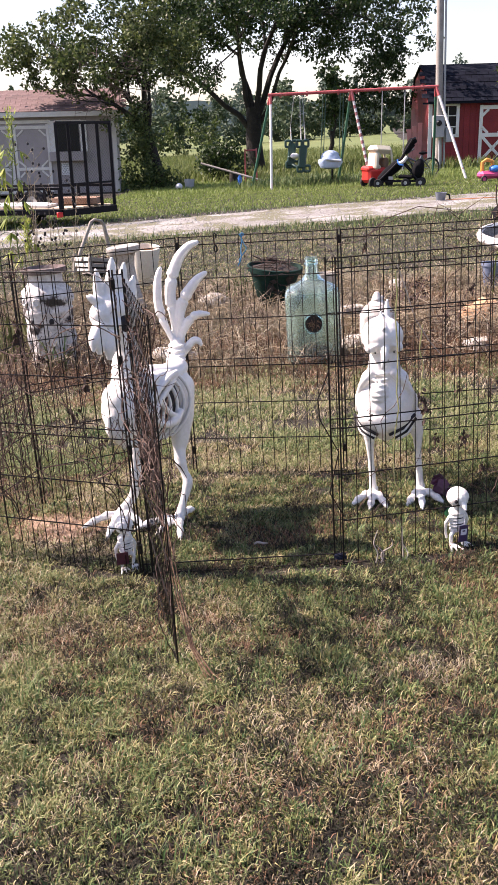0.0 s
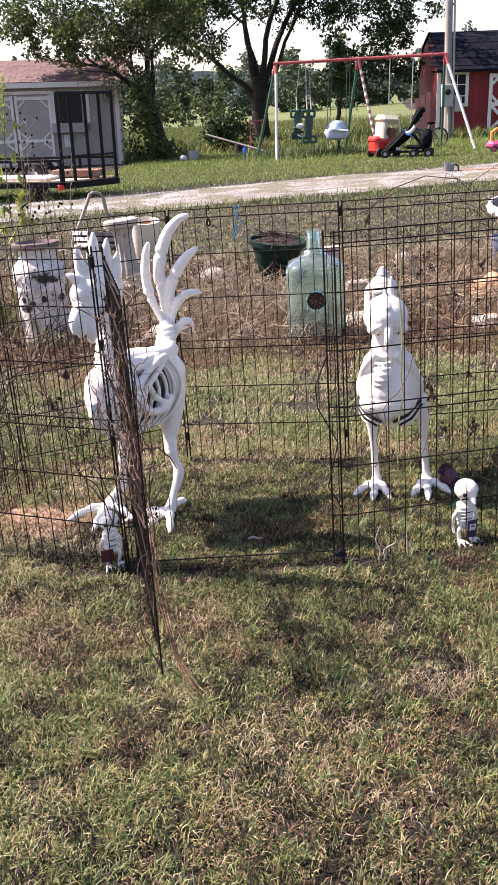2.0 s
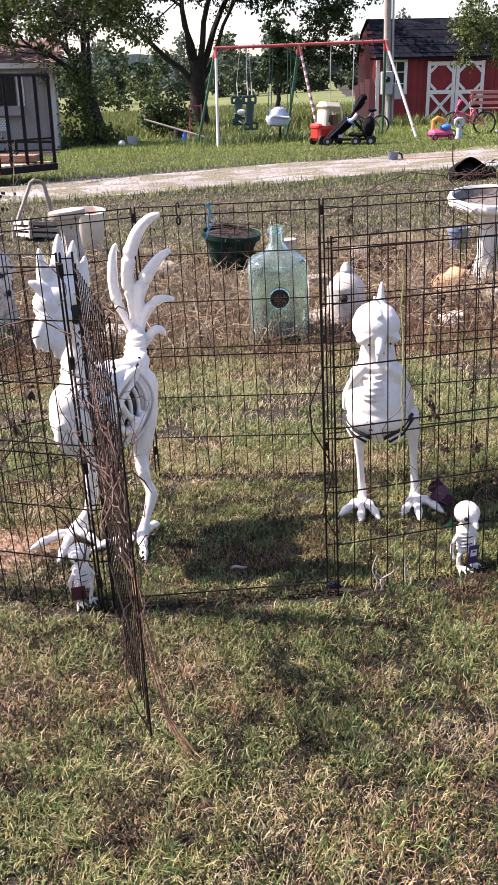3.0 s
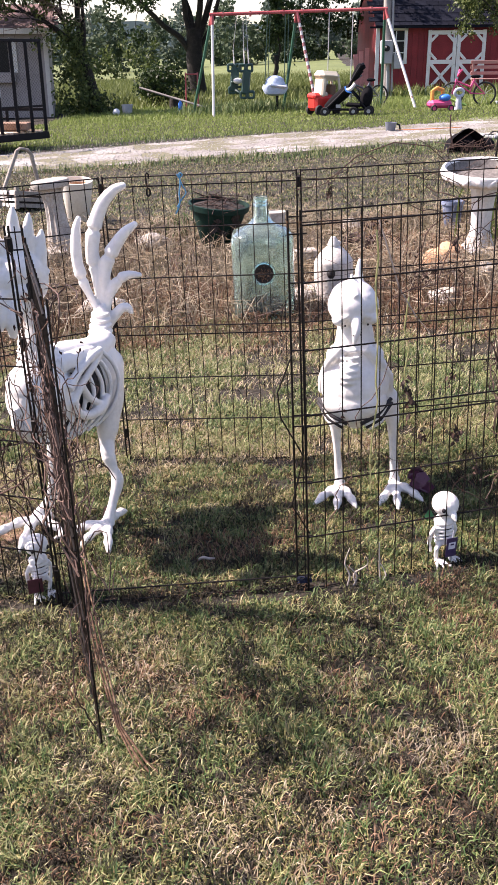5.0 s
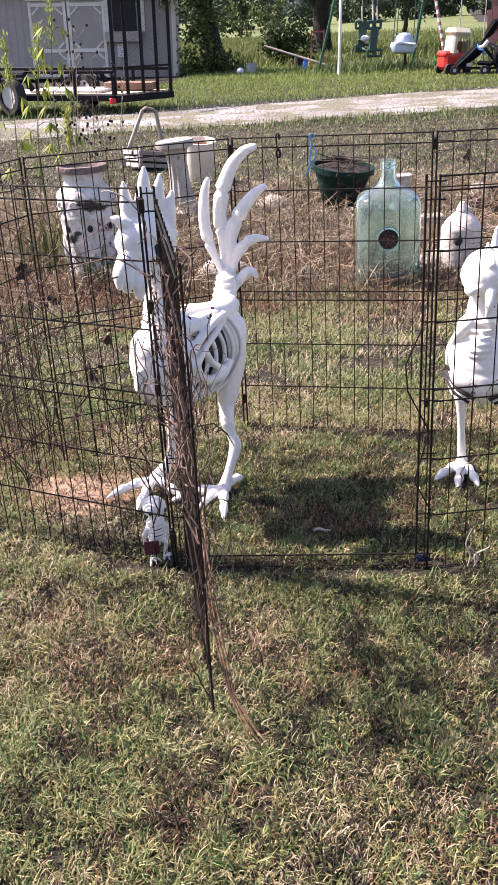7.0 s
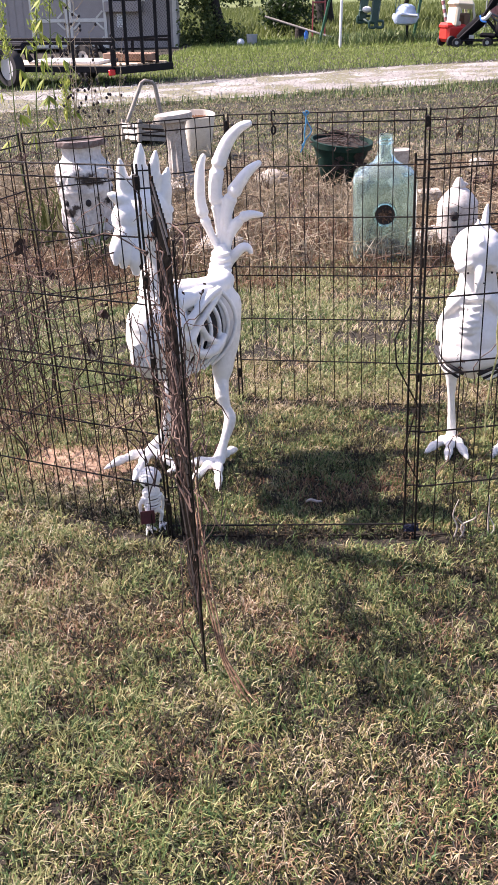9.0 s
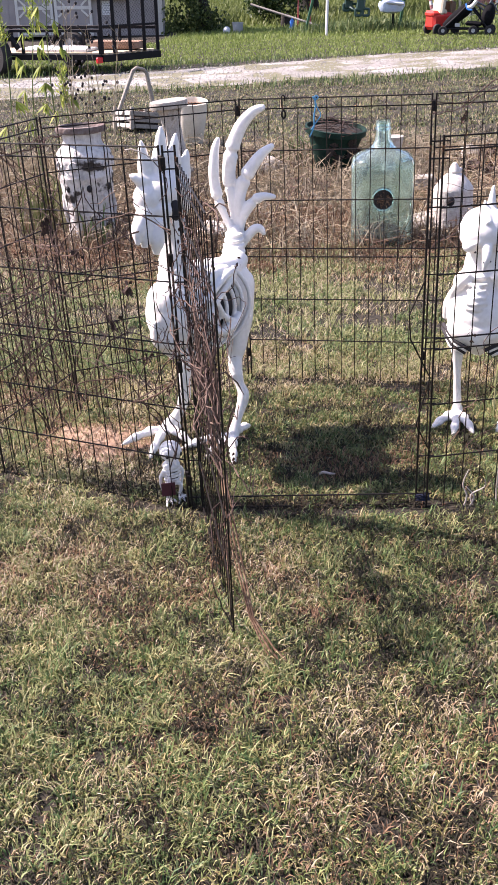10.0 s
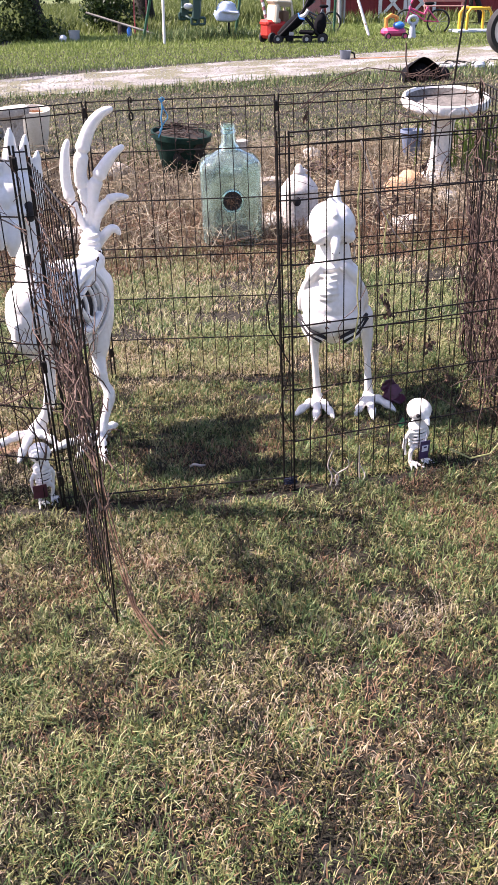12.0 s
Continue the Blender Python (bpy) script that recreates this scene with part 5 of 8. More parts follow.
def carboy():
    root = thing("glass_carboy", yard(0.092, 2.67, 0, -3) @ Matrix.Scale(1.015, 4), "large dusty aqua glass carboy on the dry ground", "glass jug")

    def square(a, r, z):
        if z > 0.462:
            return r
        k = 5.0
        sq = min(r * 1.16, r / (abs(math.cos(a)) ** k + abs(math.sin(a)) ** k) ** (1 / k))
        t = ease(0.462, 0.415, z)
        return r * (1 - t) + sq * t
    prof = [(0.10, 0.0), (0.142, 0.006), (0.152, 0.022), (0.153, 0.10), (0.153, 0.375), (0.152, 0.398), (0.144, 0.420), (0.122, 0.438), (0.086, 0.452), (0.056, 0.470), (0.041, 0.498), (0.034, 0.545), (0.038, 0.55), (0.038, 0.56), (0.033, 0.565), (0.037, 0.578), (0.034, 0.590), (0.024, 0.590), (0.026, 0.50), (0.044, 0.466), (0.114, 0.434), (0.138, 0.412), (0.146, 0.375), (0.146, 0.03), (0.13, 0.012)]
    part("body", tidy(Geo().lathe(prof, seg=40, squash=square).mesh("body", M_GLASS, True)), None, root).visible_shadow = True
    ring = Geo().tube([(math.cos(t) * 0.052, -0.154, 0.245 + math.sin(t) * 0.052) for t in [2 * math.pi * k / 24 for k in range(25)]], 0.006, 8)
    part("ring", ring, M_GLASS, root, "raised round seal")
    soil = Geo().lathe([(0.0001, 0.02), (0.120, 0.02), (0.120, 0.032), (0.10, 0.042), (0.05, 0.050), (0.0001, 0.048)], seg=20, close=False)
    part("debris", soil, M_ROT, root, "dirt and leaves inside")
    # this disc puts the shade inside the ring's hole on the glass front
    part("dark_patch", Geo().lathe([(0.0005, 0), (0.046, 0)], seg=24, close=False), M_DIRT, root, "near-black disc before the glass, for the dark inside of the hole", at=pose(0, -0.1545, 0.245, 90, 0, 0))
    r = random.Random(8)
    stuff = Geo()
    for i in range(70):
        a, q = r.uniform(0, 6.28), r.uniform(0.0, 0.034)
        stuff.leaf((math.cos(a) * q, -0.156 - r.uniform(0, 0.004), 0.245 + math.sin(a) * q), unit((r.gauss(0, 1), r.gauss(0, 0.2), r.gauss(0, 1))), (0, -1, 0), r.uniform(0.008, 0.018), r.uniform(0.002, 0.006))
    part("dead_leaves", stuff, M_RUST, root, "dead leaves packed behind the seal")
    return root


carboy()


def green_pot():
    root = thing("plant_pot", yard(-0.09, 4.72, 0.0, 12) @ pose(0, 0, 0, 6, 5, 0), "dark green plastic flowerpot full of dry soil", "flower pot")
    prof = [(0.095, 0.0), (0.11, 0.01), (0.158, 0.16), (0.197, 0.27), (0.215, 0.272), (0.218, 0.31), (0.205, 0.312), (0.195, 0.28), (0.150, 0.15)]
    part("shell", tidy(Geo().lathe(prof, seg=40, squash=lambda a, r, z: r * (1 + (0.012 * math.cos(a * 20) if 0.02 < z < 0.26 else 0))).mesh("shell", M_POTGREEN, True)), None, root)
    r = random.Random(3)
    soil = Geo().lathe([(0.196, 0.285), (0.15, 0.30), (0.08, 0.318), (0.0005, 0.322)], seg=24, squash=lambda a, q, z: q * (1 + 0.03 * math.sin(5 * a)), close=False)
    part("soil", soil, M_DIRT, root)
    twigs = Geo()
    for i in range(26):
        p = Vector((r.uniform(-0.15, 0.15), r.uniform(-0.15, 0.15), 0.31))
        twigs.tube([p, p + Vector((r.gauss(0, 0.06), r.gauss(0, 0.06), r.uniform(0.01, 0.06))), p + Vector((r.gauss(0, 0.12), r.gauss(0, 0.12), r.uniform(-0.02, 0.03)))], 0.003, 5)
    tagged(part("stem_tangle", twigs, leafmold, root), kind="stuff")
    # dark scraps blacken the front right for its torn hole and its shaded side
    hole = Geo()
    for i in range(24):
        a, t = r.uniform(-0.45, 1.0) - 1.57, r.uniform(0.05, 0.25)
        q = 0.10 + 0.33 * t
        hole.leaf((math.cos(a) * q * 1.06, math.sin(a) * q * 1.06, t), unit((r.gauss(0, 1), -0.2, r.gauss(0, 1))), unit((math.cos(a), math.sin(a), 0.2)), r.uniform(0.05, 0.12), r.uniform(0.03, 0.07))
    part("dead_leaves", hole, M_DIRT, root)


green_pot()
twine = thing("twine", LEVEL, "knotted pale blue twine tied to the back panel", "twine")
part("knot", Geo().limb([(-0.281, 0.825, 0.911), (-0.275, 0.825, 0.901), (-0.265, 0.825, 0.908), (-0.274, 0.825, 0.912), (-0.273, 0.825, 0.885), (-0.278, 0.825, 0.854), (-0.278, 0.825, 0.827), (-0.291, 0.825, 0.799)], 0.0022, 5), M_TWINE, twine, smooth=True)
part("strand", Geo().limb([(-0.275, 0.825, 0.901), (-0.268, 0.825, 0.88), (-0.258, 0.825, 0.858), (-0.272, 0.825, 0.838), (-0.287, 0.825, 0.817)], 0.0018, 5), M_TWINE, twine, smooth=True)


def leaf_pile(x, y, seed):
    r, g = random.Random(seed), Geo()
    for i in range(70):
        p = Vector((r.gauss(0, 0.07), r.gauss(0, 0.06), abs(r.gauss(0.03, 0.025))))
        g.leaf(p, unit((r.gauss(0, 1), r.gauss(0, 1), r.gauss(0, 0.5))), unit((r.gauss(0, 0.6), r.gauss(0, 0.6), 1)), r.uniform(0.03, 0.07), r.uniform(0.02, 0.04))
    return solo("leaf_pile", g, M_ROT, yard(x, y, 0.0), "dark rotting leaves heaped in the garden bed", "leaf pile", "leaf piles of the bed", "stuff")


for k, (px, py) in enumerate(((0.849, 4.54), (0.936, 4.369), (-0.643, 5.132), (0.998, 3.222), (1.171, 5.08))):
    leaf_pile(px, py, 300 + k)


def pedestal():
    root = thing("pedestal", yard(-1.195, 4.72) @ pose(0, 0, 0, 0, -4, 0), "weathered cement pedestal with a round top", "garden pedestal")
    base = [(0.135, 0.0), (0.135, 0.04), (0.115, 0.055), (0.10, 0.07), (0.09, 0.09)]
    part("base", tidy(Geo().lathe(base, seg=28).mesh("base", M_CEMENT, True)), None, root)
    col = [(0.092, 0.09), (0.080, 0.16), (0.066, 0.27), (0.063, 0.37), (0.074, 0.44), (0.086, 0.468)]
    part("column", tidy(Geo().lathe(col, seg=48, squash=lambda a, r, z: r * (1 + 0.06 * math.cos(a * 12))).mesh("column", M_CEMENT, True)), None, root, "fluted column")
    top = [(0.084, 0.468), (0.128, 0.478), (0.136, 0.50), (0.132, 0.525), (0.115, 0.532), (0.10, 0.522), (0.01, 0.517)]
    part("top", tidy(Geo().lathe(top, seg=32).mesh("top", M_CEMENT, True)), None, root)


pedestal()

red_pot = thing("red_pot", yard(-1.47, 6.6) @ Matrix.Scale(0.72, 4), "small dark red flowerpot beside the pedestal", "flower pot")
part("shell", tidy(Geo().lathe([(0.055, 0.0), (0.06, 0.01), (0.08, 0.24), (0.092, 0.25), (0.092, 0.30), (0.08, 0.30), (0.07, 0.1)], seg=24).mesh("shell", material("dull_red_pot", [(0.16, 0.03, 0.035), (0.26, 0.06, 0.06)], 0.7, 12, 60, 0.3), True)), None, red_pot)

crock = thing("planter", yard(-1.255, 6.30, 0, 0) @ pose(0, 0, 0, 9, 4, 0) @ Matrix.Diagonal((1.12, 1.12, 0.86, 1.0)), "cream glazed planter with a tan inside", "planter")
part("shell", tidy(Geo().lathe([(0.075, 0.0), (0.082, 0.01), (0.11, 0.28), (0.122, 0.40), (0.124, 0.425), (0.112, 0.428), (0.104, 0.40), (0.09, 0.2)], seg=32).mesh("shell", M_CREAM, True)), None, crock)
part("lining", Geo().lathe([(0.106, 0.405), (0.098, 0.34), (0.0005, 0.34)], seg=28, close=False), M_SAND, crock, "tan clay inside")


def stone_basket():
    root = thing("garden_basket", yard(-1.90, 7.35, 0, 38) @ pose(0, 0, 0, -3, 9, 0) @ Matrix.Diagonal((1.15, 1.15, 0.80, 1.0)), "weathered slatted wood basket planter with a square handle", "planter")
    for i in range(3):
        z, w = 0.045 + 0.072 * i, 0.135 + 0.012 * i
        for c, size in (((0, -w, z), (2 * w + 0.03, 0.018, 0.050)), ((0, w, z), (2 * w + 0.03, 0.018, 0.050)), ((-w, 0, z), (0.018, 2 * w - 0.03, 0.050)), ((w, 0, z), (0.018, 2 * w - 0.03, 0.050))):
            # slats on the left side are paler than the rest
            part("slat", Geo().box(c, size, None, 0.004), M_PALE_SLAT if c[0] < 0 else M_WOOD, root)
    for x in (-0.15, 0.15):
        for y in (-0.15, 0.15):
            part("corner_post", Geo().box((x, y, 0.13), (0.03, 0.03, 0.26), None, 0.004), M_WOOD, root)
    part("handle", Geo().tube([(-0.20, -0.02, 0.22), (-0.06, 0, 0.68), (-0.03, 0, 0.71), (0.04, 0, 0.70), (0.07, 0, 0.66), (0.17, 0.02, 0.22)], [0.018, 0.018, 0.02, 0.02, 0.018, 0.018], 8), M_WOOD, root, "grey handle bent square")
    part("dry_soil", Geo().box((0, 0, 0.10), (0.25, 0.25, 0.16), None, 0.01), M_DIRT, root)
    r = random.Random(5)
    heap = Geo()
    for i in range(60):
        heap.leaf((r.uniform(-0.14, 0.14), r.uniform(-0.14, 0.14), r.uniform(0.17, 0.24)), unit((r.gauss(0, 1), r.gauss(0, 1), r.gauss(0.2, 0.5))), unit((r.gauss(0, 0.6), r.gauss(0, 0.6), 1)), r.uniform(0.03, 0.07), r.uniform(0.015, 0.03))
    tagged(part("dead_foliage", heap, M_DRYLEAF, root), kind="stuff")


stone_basket()


M_DIRTY = material("stained_cement", [(0.34, 0.31, 0.29), (0.56, 0.53, 0.51), (0.72, 0.70, 0.68)], 0.9, 7, 45, 0.8, spots=((0.045, 0.035, 0.03), 8, 0.56), depth=0.012)
M_REDRIM = material("worn_red_rim", [(0.080, 0.045, 0.040), (0.150, 0.110, 0.100), (0.225, 0.200, 0.185)], 0.9, 12, 60, 0.5)


def urn():
    root = thing("urn", yard(-1.475, 2.98), "old cement urn with flaking white paint", "urn")

    def rough_(a, r, z):
        return r * (1 + 0.035 * noise.noise((math.cos(a) * 3, math.sin(a) * 3, z * 9)) + 0.018 * noise.noise((math.cos(a) * 9, math.sin(a) * 9, z * 30)))
    body = [(0.12, 0.0), (0.128, 0.01), (0.132, 0.07), (0.124, 0.10), (0.130, 0.19), (0.138, 0.28), (0.142, 0.325), (0.148, 0.335), (0.148, 0.352), (0.143, 0.360), (0.150, 0.40), (0.152, 0.430), (0.140, 0.468), (0.108, 0.500), (0.100, 0.520), (0.102, 0.560)]
    part("body", tidy(Geo().lathe(body, seg=56, squash=rough_).mesh("body", M_DIRTY, True)), None, root)
    part("rim", tidy(Geo().lathe([(0.102, 0.560), (0.128, 0.566), (0.134, 0.580), (0.130, 0.596), (0.112, 0.598), (0.100, 0.575)], seg=40, squash=rough_).mesh("rim", M_REDRIM, True)), None, root, "reddish worn rim")
    for i in range(10):
        a = i * math.pi / 5 + 0.1
        d, o = Vector((math.cos(a), math.sin(a), 0)), Vector((-math.sin(a), math.cos(a), 0))
        curl = [d * 0.150 + o * (0.030 * math.cos(q) * (1 - 0.10 * q)) + Vector((0, 0, 0.405 + 0.030 * math.sin(q) * (1 - 0.10 * q))) for q in [0.7 * k for k in range(10)]]
        part("scroll", Geo().tube(curl, 0.0065, 6), M_DIRTY, root, smooth=True)
    # near-black balls put the shade of broken holes on the wall
    for i in range(7):
        a = i * 0.9 + 4.1
        part("hollow", Geo().ball((math.cos(a) * 0.134, math.sin(a) * 0.134, 0.290), (0.016, 0.016, 0.020), None, 10, 8), M_DARK, root, "near-black ball for the shade in a broken hole", True)
    for i in range(9):
        a = i * 0.7
        part("foliage_relief", Geo().tube([(math.cos(a) * 0.130, math.sin(a) * 0.130, 0.10), (math.cos(a + 0.12) * 0.138, math.sin(a + 0.12) * 0.138, 0.17), (math.cos(a - 0.06) * 0.138, math.sin(a - 0.06) * 0.138, 0.25)], [0.006, 0.012, 0.005], 6), M_DIRTY, root, smooth=True)
    part("soil", Geo().lathe([(0.104, 0.58), (0.0005, 0.585)], seg=20, close=False), M_DIRT, root)


urn()

low_bowl = thing("bowl", yard(0.335, 4.65) @ Matrix.Diagonal((1.3, 1.3, 0.72, 1.0)), "small pale metal bowl behind the carboy", "bowl")
part("shell", tidy(Geo().lathe([(0.03, 0.0), (0.04, 0.02), (0.05, 0.22), (0.06, 0.325), (0.055, 0.33), (0.045, 0.22)], seg=24).mesh("shell", M_CEMENT, True)), None, low_bowl)
part("lid", Geo().lathe([(0.054, 0.318), (0.0005, 0.318)], seg=24, close=False), M_CREAM, low_bowl, "pale lid")
solo("cement_block", Geo().box((0, 0, 0.045), (0.16, 0.10, 0.09), None, 0.012), M_CEMENT, yard(0.46, 3.95, 0, 8), "grey cement block beside the carboy", "block")


M_JUG = material("pale_worn_glaze", [(0.42, 0.36, 0.32), (0.58, 0.53, 0.49), (0.70, 0.66, 0.62)], 0.8, 6, 60, 0.5, spots=((0.20, 0.15, 0.12), 9, 0.68), depth=0.005)


def ceramic_jug():
    root = thing("ceramic_jug", yard(0.49, 2.92, 0, 10) @ Matrix.Diagonal((0.90, 0.90, 0.80, 1.0)), "weathered white ceramic jug with a dark hole", "ceramic jug")
    prof = [(0.095, 0.0), (0.108, 0.01), (0.112, 0.10), (0.109, 0.25), (0.110, 0.258), (0.106, 0.272), (0.082, 0.312), (0.056, 0.345), (0.034, 0.362)]
    part("body", tidy(Geo().lathe(prof, seg=28, squash=lambda a, r, z: r * (1 + 0.06 * math.cos(2 * a))).mesh("body", M_JUG, True)), None, root)
    part("neck", tidy(Geo().lathe([(0.030, 0.358), (0.036, 0.372), (0.026, 0.40), (0.012, 0.425)], seg=20).mesh("neck", M_JUG, True)), None, root)
    # a near-black ball puts the hole's shade on the closed side
    part("opening", Geo().ball((-0.045, -0.088, 0.20), (0.026, 0.022, 0.034)), M_DARK, root, "near-black ball for the shade in the round hole", True)
    part("spout", Geo().tube([(0.02, 0, 0.36), (0.04, 0, 0.385), (0.05, 0, 0.375)], [0.02, 0.014, 0.008], 8), M_JUG, root, smooth=True)


ceramic_jug()


M_BATH = material("white_cement", [(0.52, 0.50, 0.48), (0.66, 0.65, 0.63), (0.76, 0.75, 0.74)], 0.85, 7, 60, 0.5, spots=((0.34, 0.30, 0.26), 9, 0.66), depth=0.005)


# darker cement: the shade of the basin's hollow is put into its colour
M_BASIN_SHADE = material("shaded_basin_cement", [(0.05, 0.045, 0.04), (0.12, 0.11, 0.10), (0.22, 0.20, 0.18)], 0.7, 9, 60, 0.5, depth=0.004)


def birdbath():
    root = thing("birdbath", yard(1.60, 3.96) @ pose(0, 0, 0, 9, 0, 0), "white cement birdbath with a leafy rim", "birdbath")
    part("foot", tidy(Geo().lathe([(0.118, 0.0), (0.12, 0.03), (0.10, 0.055), (0.086, 0.08), (0.078, 0.10)], seg=28).mesh("foot", M_BATH, True)), None, root)
    part("column", tidy(Geo().lathe([(0.078, 0.10), (0.062, 0.16), (0.066, 0.28), (0.076, 0.39), (0.092, 0.452)], seg=40, squash=lambda a, r, z: r * (1 + 0.05 * math.cos(8 * a))).mesh("column", M_BATH, True)), None, root)
    bowl = [(0.092, 0.452), (0.17, 0.462), (0.240, 0.480), (0.274, 0.508), (0.278, 0.535), (0.272, 0.552), (0.256, 0.556), (0.244, 0.540)]
    part("bowl", tidy(Geo().lathe(bowl, seg=48, close=False).mesh("bowl", M_BATH, True)), None, root)
    part("basin", tidy(Geo().lathe([(0.246, 0.541), (0.215, 0.492), (0.12, 0.470), (0.005, 0.466)], seg=48, close=False).mesh("basin", M_BASIN_SHADE, True)), None, root, "hollow basin with its shade in the colour")
    for i in range(22):
        a = i * 2 * math.pi / 22
        g = Geo().ball((math.cos(a) * 0.266, math.sin(a) * 0.266, 0.522), (0.040, 0.017, 0.021), Matrix.Rotation(a + math.pi / 2, 3, "Z") @ Matrix.Rotation(0.6 if i % 2 else -0.6, 3, "Y"), 8, 6)
        part("rim_leaf", g, M_BATH, root, smooth=True)


birdbath()


def rock(x, y, size, mat, label, seed, name="rock"):
    g = Geo().ball((0, 0, 0), 1.0, None, 18, 12)
    for i, v in enumerate(g.v):
        k = 1 + 0.28 * noise.noise(v * 1.3 + Vector((seed, 0, 0))) + 0.10 * noise.noise(v * 3.5 + Vector((0, seed, 0)))
        g.v[i] = Vector((v.x * size[0], v.y * size[1], v.z * size[2] + size[2] * 0.55)) * k
    return solo(name, g, mat, yard(x, y, -0.01, seed * 37), label, "rock", "rocks of the garden bed", smooth=True)


blue_pot = thing("blue_pot", yard(1.70, 4.95), "faded blue plastic pot behind the birdbath", "flower pot")
part("shell", tidy(Geo().lathe([(0.05, 0.0), (0.058, 0.01), (0.078, 0.17), (0.086, 0.175), (0.086, 0.20), (0.076, 0.20), (0.06, 0.03)], seg=24).mesh("shell", material("faded_blue_plastic", [(0.12, 0.15, 0.23), (0.21, 0.25, 0.34)], 0.6, 8, 60, 0.2), True)), None, blue_pot)
rock(1.28, 3.55, (0.16, 0.12, 0.10), M_SAND, "orange-brown sandstone rock by the birdbath", 1)
rock(1.05, 2.75, (0.12, 0.08, 0.05), M_CEMENT, "pale flat rock in the dead weeds", 2)
rock(1.42, 3.2, (0.07, 0.06, 0.07), M_CEMENT, "small grey rock in the dead weeds", 3)
rock(-0.55, 4.85, (0.14, 0.10, 0.07), M_CEMENT, "grey rock beside the flowerpot", 4)
rock(-0.75, 2.9, (0.15, 0.10, 0.06), M_CEMENT, "dusty flat rock before the pedestal", 5)
rock(0.36, 3.0, (0.09, 0.07, 0.05), M_CEMENT, "grey brick-like rock beside the carboy", 6)
rock(0.98, 5.2, (0.10, 0.08, 0.05), M_CEMENT, "small pale rock at the bed's edge", 7)


# ---- dead weeds, green clumps and tall weeds ----
def weeds(name, spots, mat, label, seed, h=(0.1, 0.35), spread=0.2, n=40, wide=0.003, droop=0.5):
    r = random.Random(seed)
    g = Geo()
    for x, y in spots:
        for i in range(n):
            p = Vector((x + r.gauss(0, spread), y + r.gauss(0, spread), 0))
            t = r.uniform(*h)
            a = r.uniform(0, 6.28)
            o = Vector((math.cos(a), math.sin(a), 0)) * t * droop * r.random()
            g.tube([p, p + o * 0.35 + Vector((0, 0, t * 0.6)), p + o * 1.2 + Vector((0, 0, t * (1 - 0.4 * droop * r.random())))], [wide, wide * 0.8, wide * 0.25], 3, False)
    ob = solo(name, g, mat, LEVEL, label, "weeds", kind="stuff")
    return ob


rw = random.Random(17)
bed = [(rw.uniform(-2.6, 2.8), rw.uniform(2.3, 5.6)) for _ in range(330)]
weeds("dead_weeds", bed, M_STRAW, "dead straw-coloured weeds in the garden bed", 41, (0.05, 0.24), 0.16, 34, 0.0022, 1.3)
weeds("dead_weeds", [(rw.uniform(-2.4, 2.6), rw.uniform(2.4, 5.0)) for _ in range(60)], M_VINE, "brown dead stems in the garden bed", 42, (0.06, 0.3), 0.2, 12, 0.0028, 1.4)
weeds("green_clump", [(-1.75, 3.1), (-1.7, 3.4)], M_LIGHTGREEN, "green iris-like leaves beside the urn", 43, (0.2, 0.42), 0.07, 40, 0.006, 0.5)
weeds("green_clump", [(1.95, 4.0), (1.8, 4.2), (2.1, 4.3), (2.2, 3.9)], M_VERGE, "long green leaves behind the birdbath", 44, (0.25, 0.55), 0.12, 18, 0.008, 0.7)
weeds("green_clump", [(-0.45, 5.1), (-0.3, 5.2), (0.0, 5.1), (-1.4, 2.75)], M_GREEN, "small green leaves in the garden bed", 45, (0.08, 0.25), 0.06, 14, 0.006, 0.6)


M_WEEDLEAF = leafy("weed_leaf", [(0.13, 0.20, 0.035), (0.27, 0.34, 0.07), (0.46, 0.44, 0.12)], 0.5, 0.45)


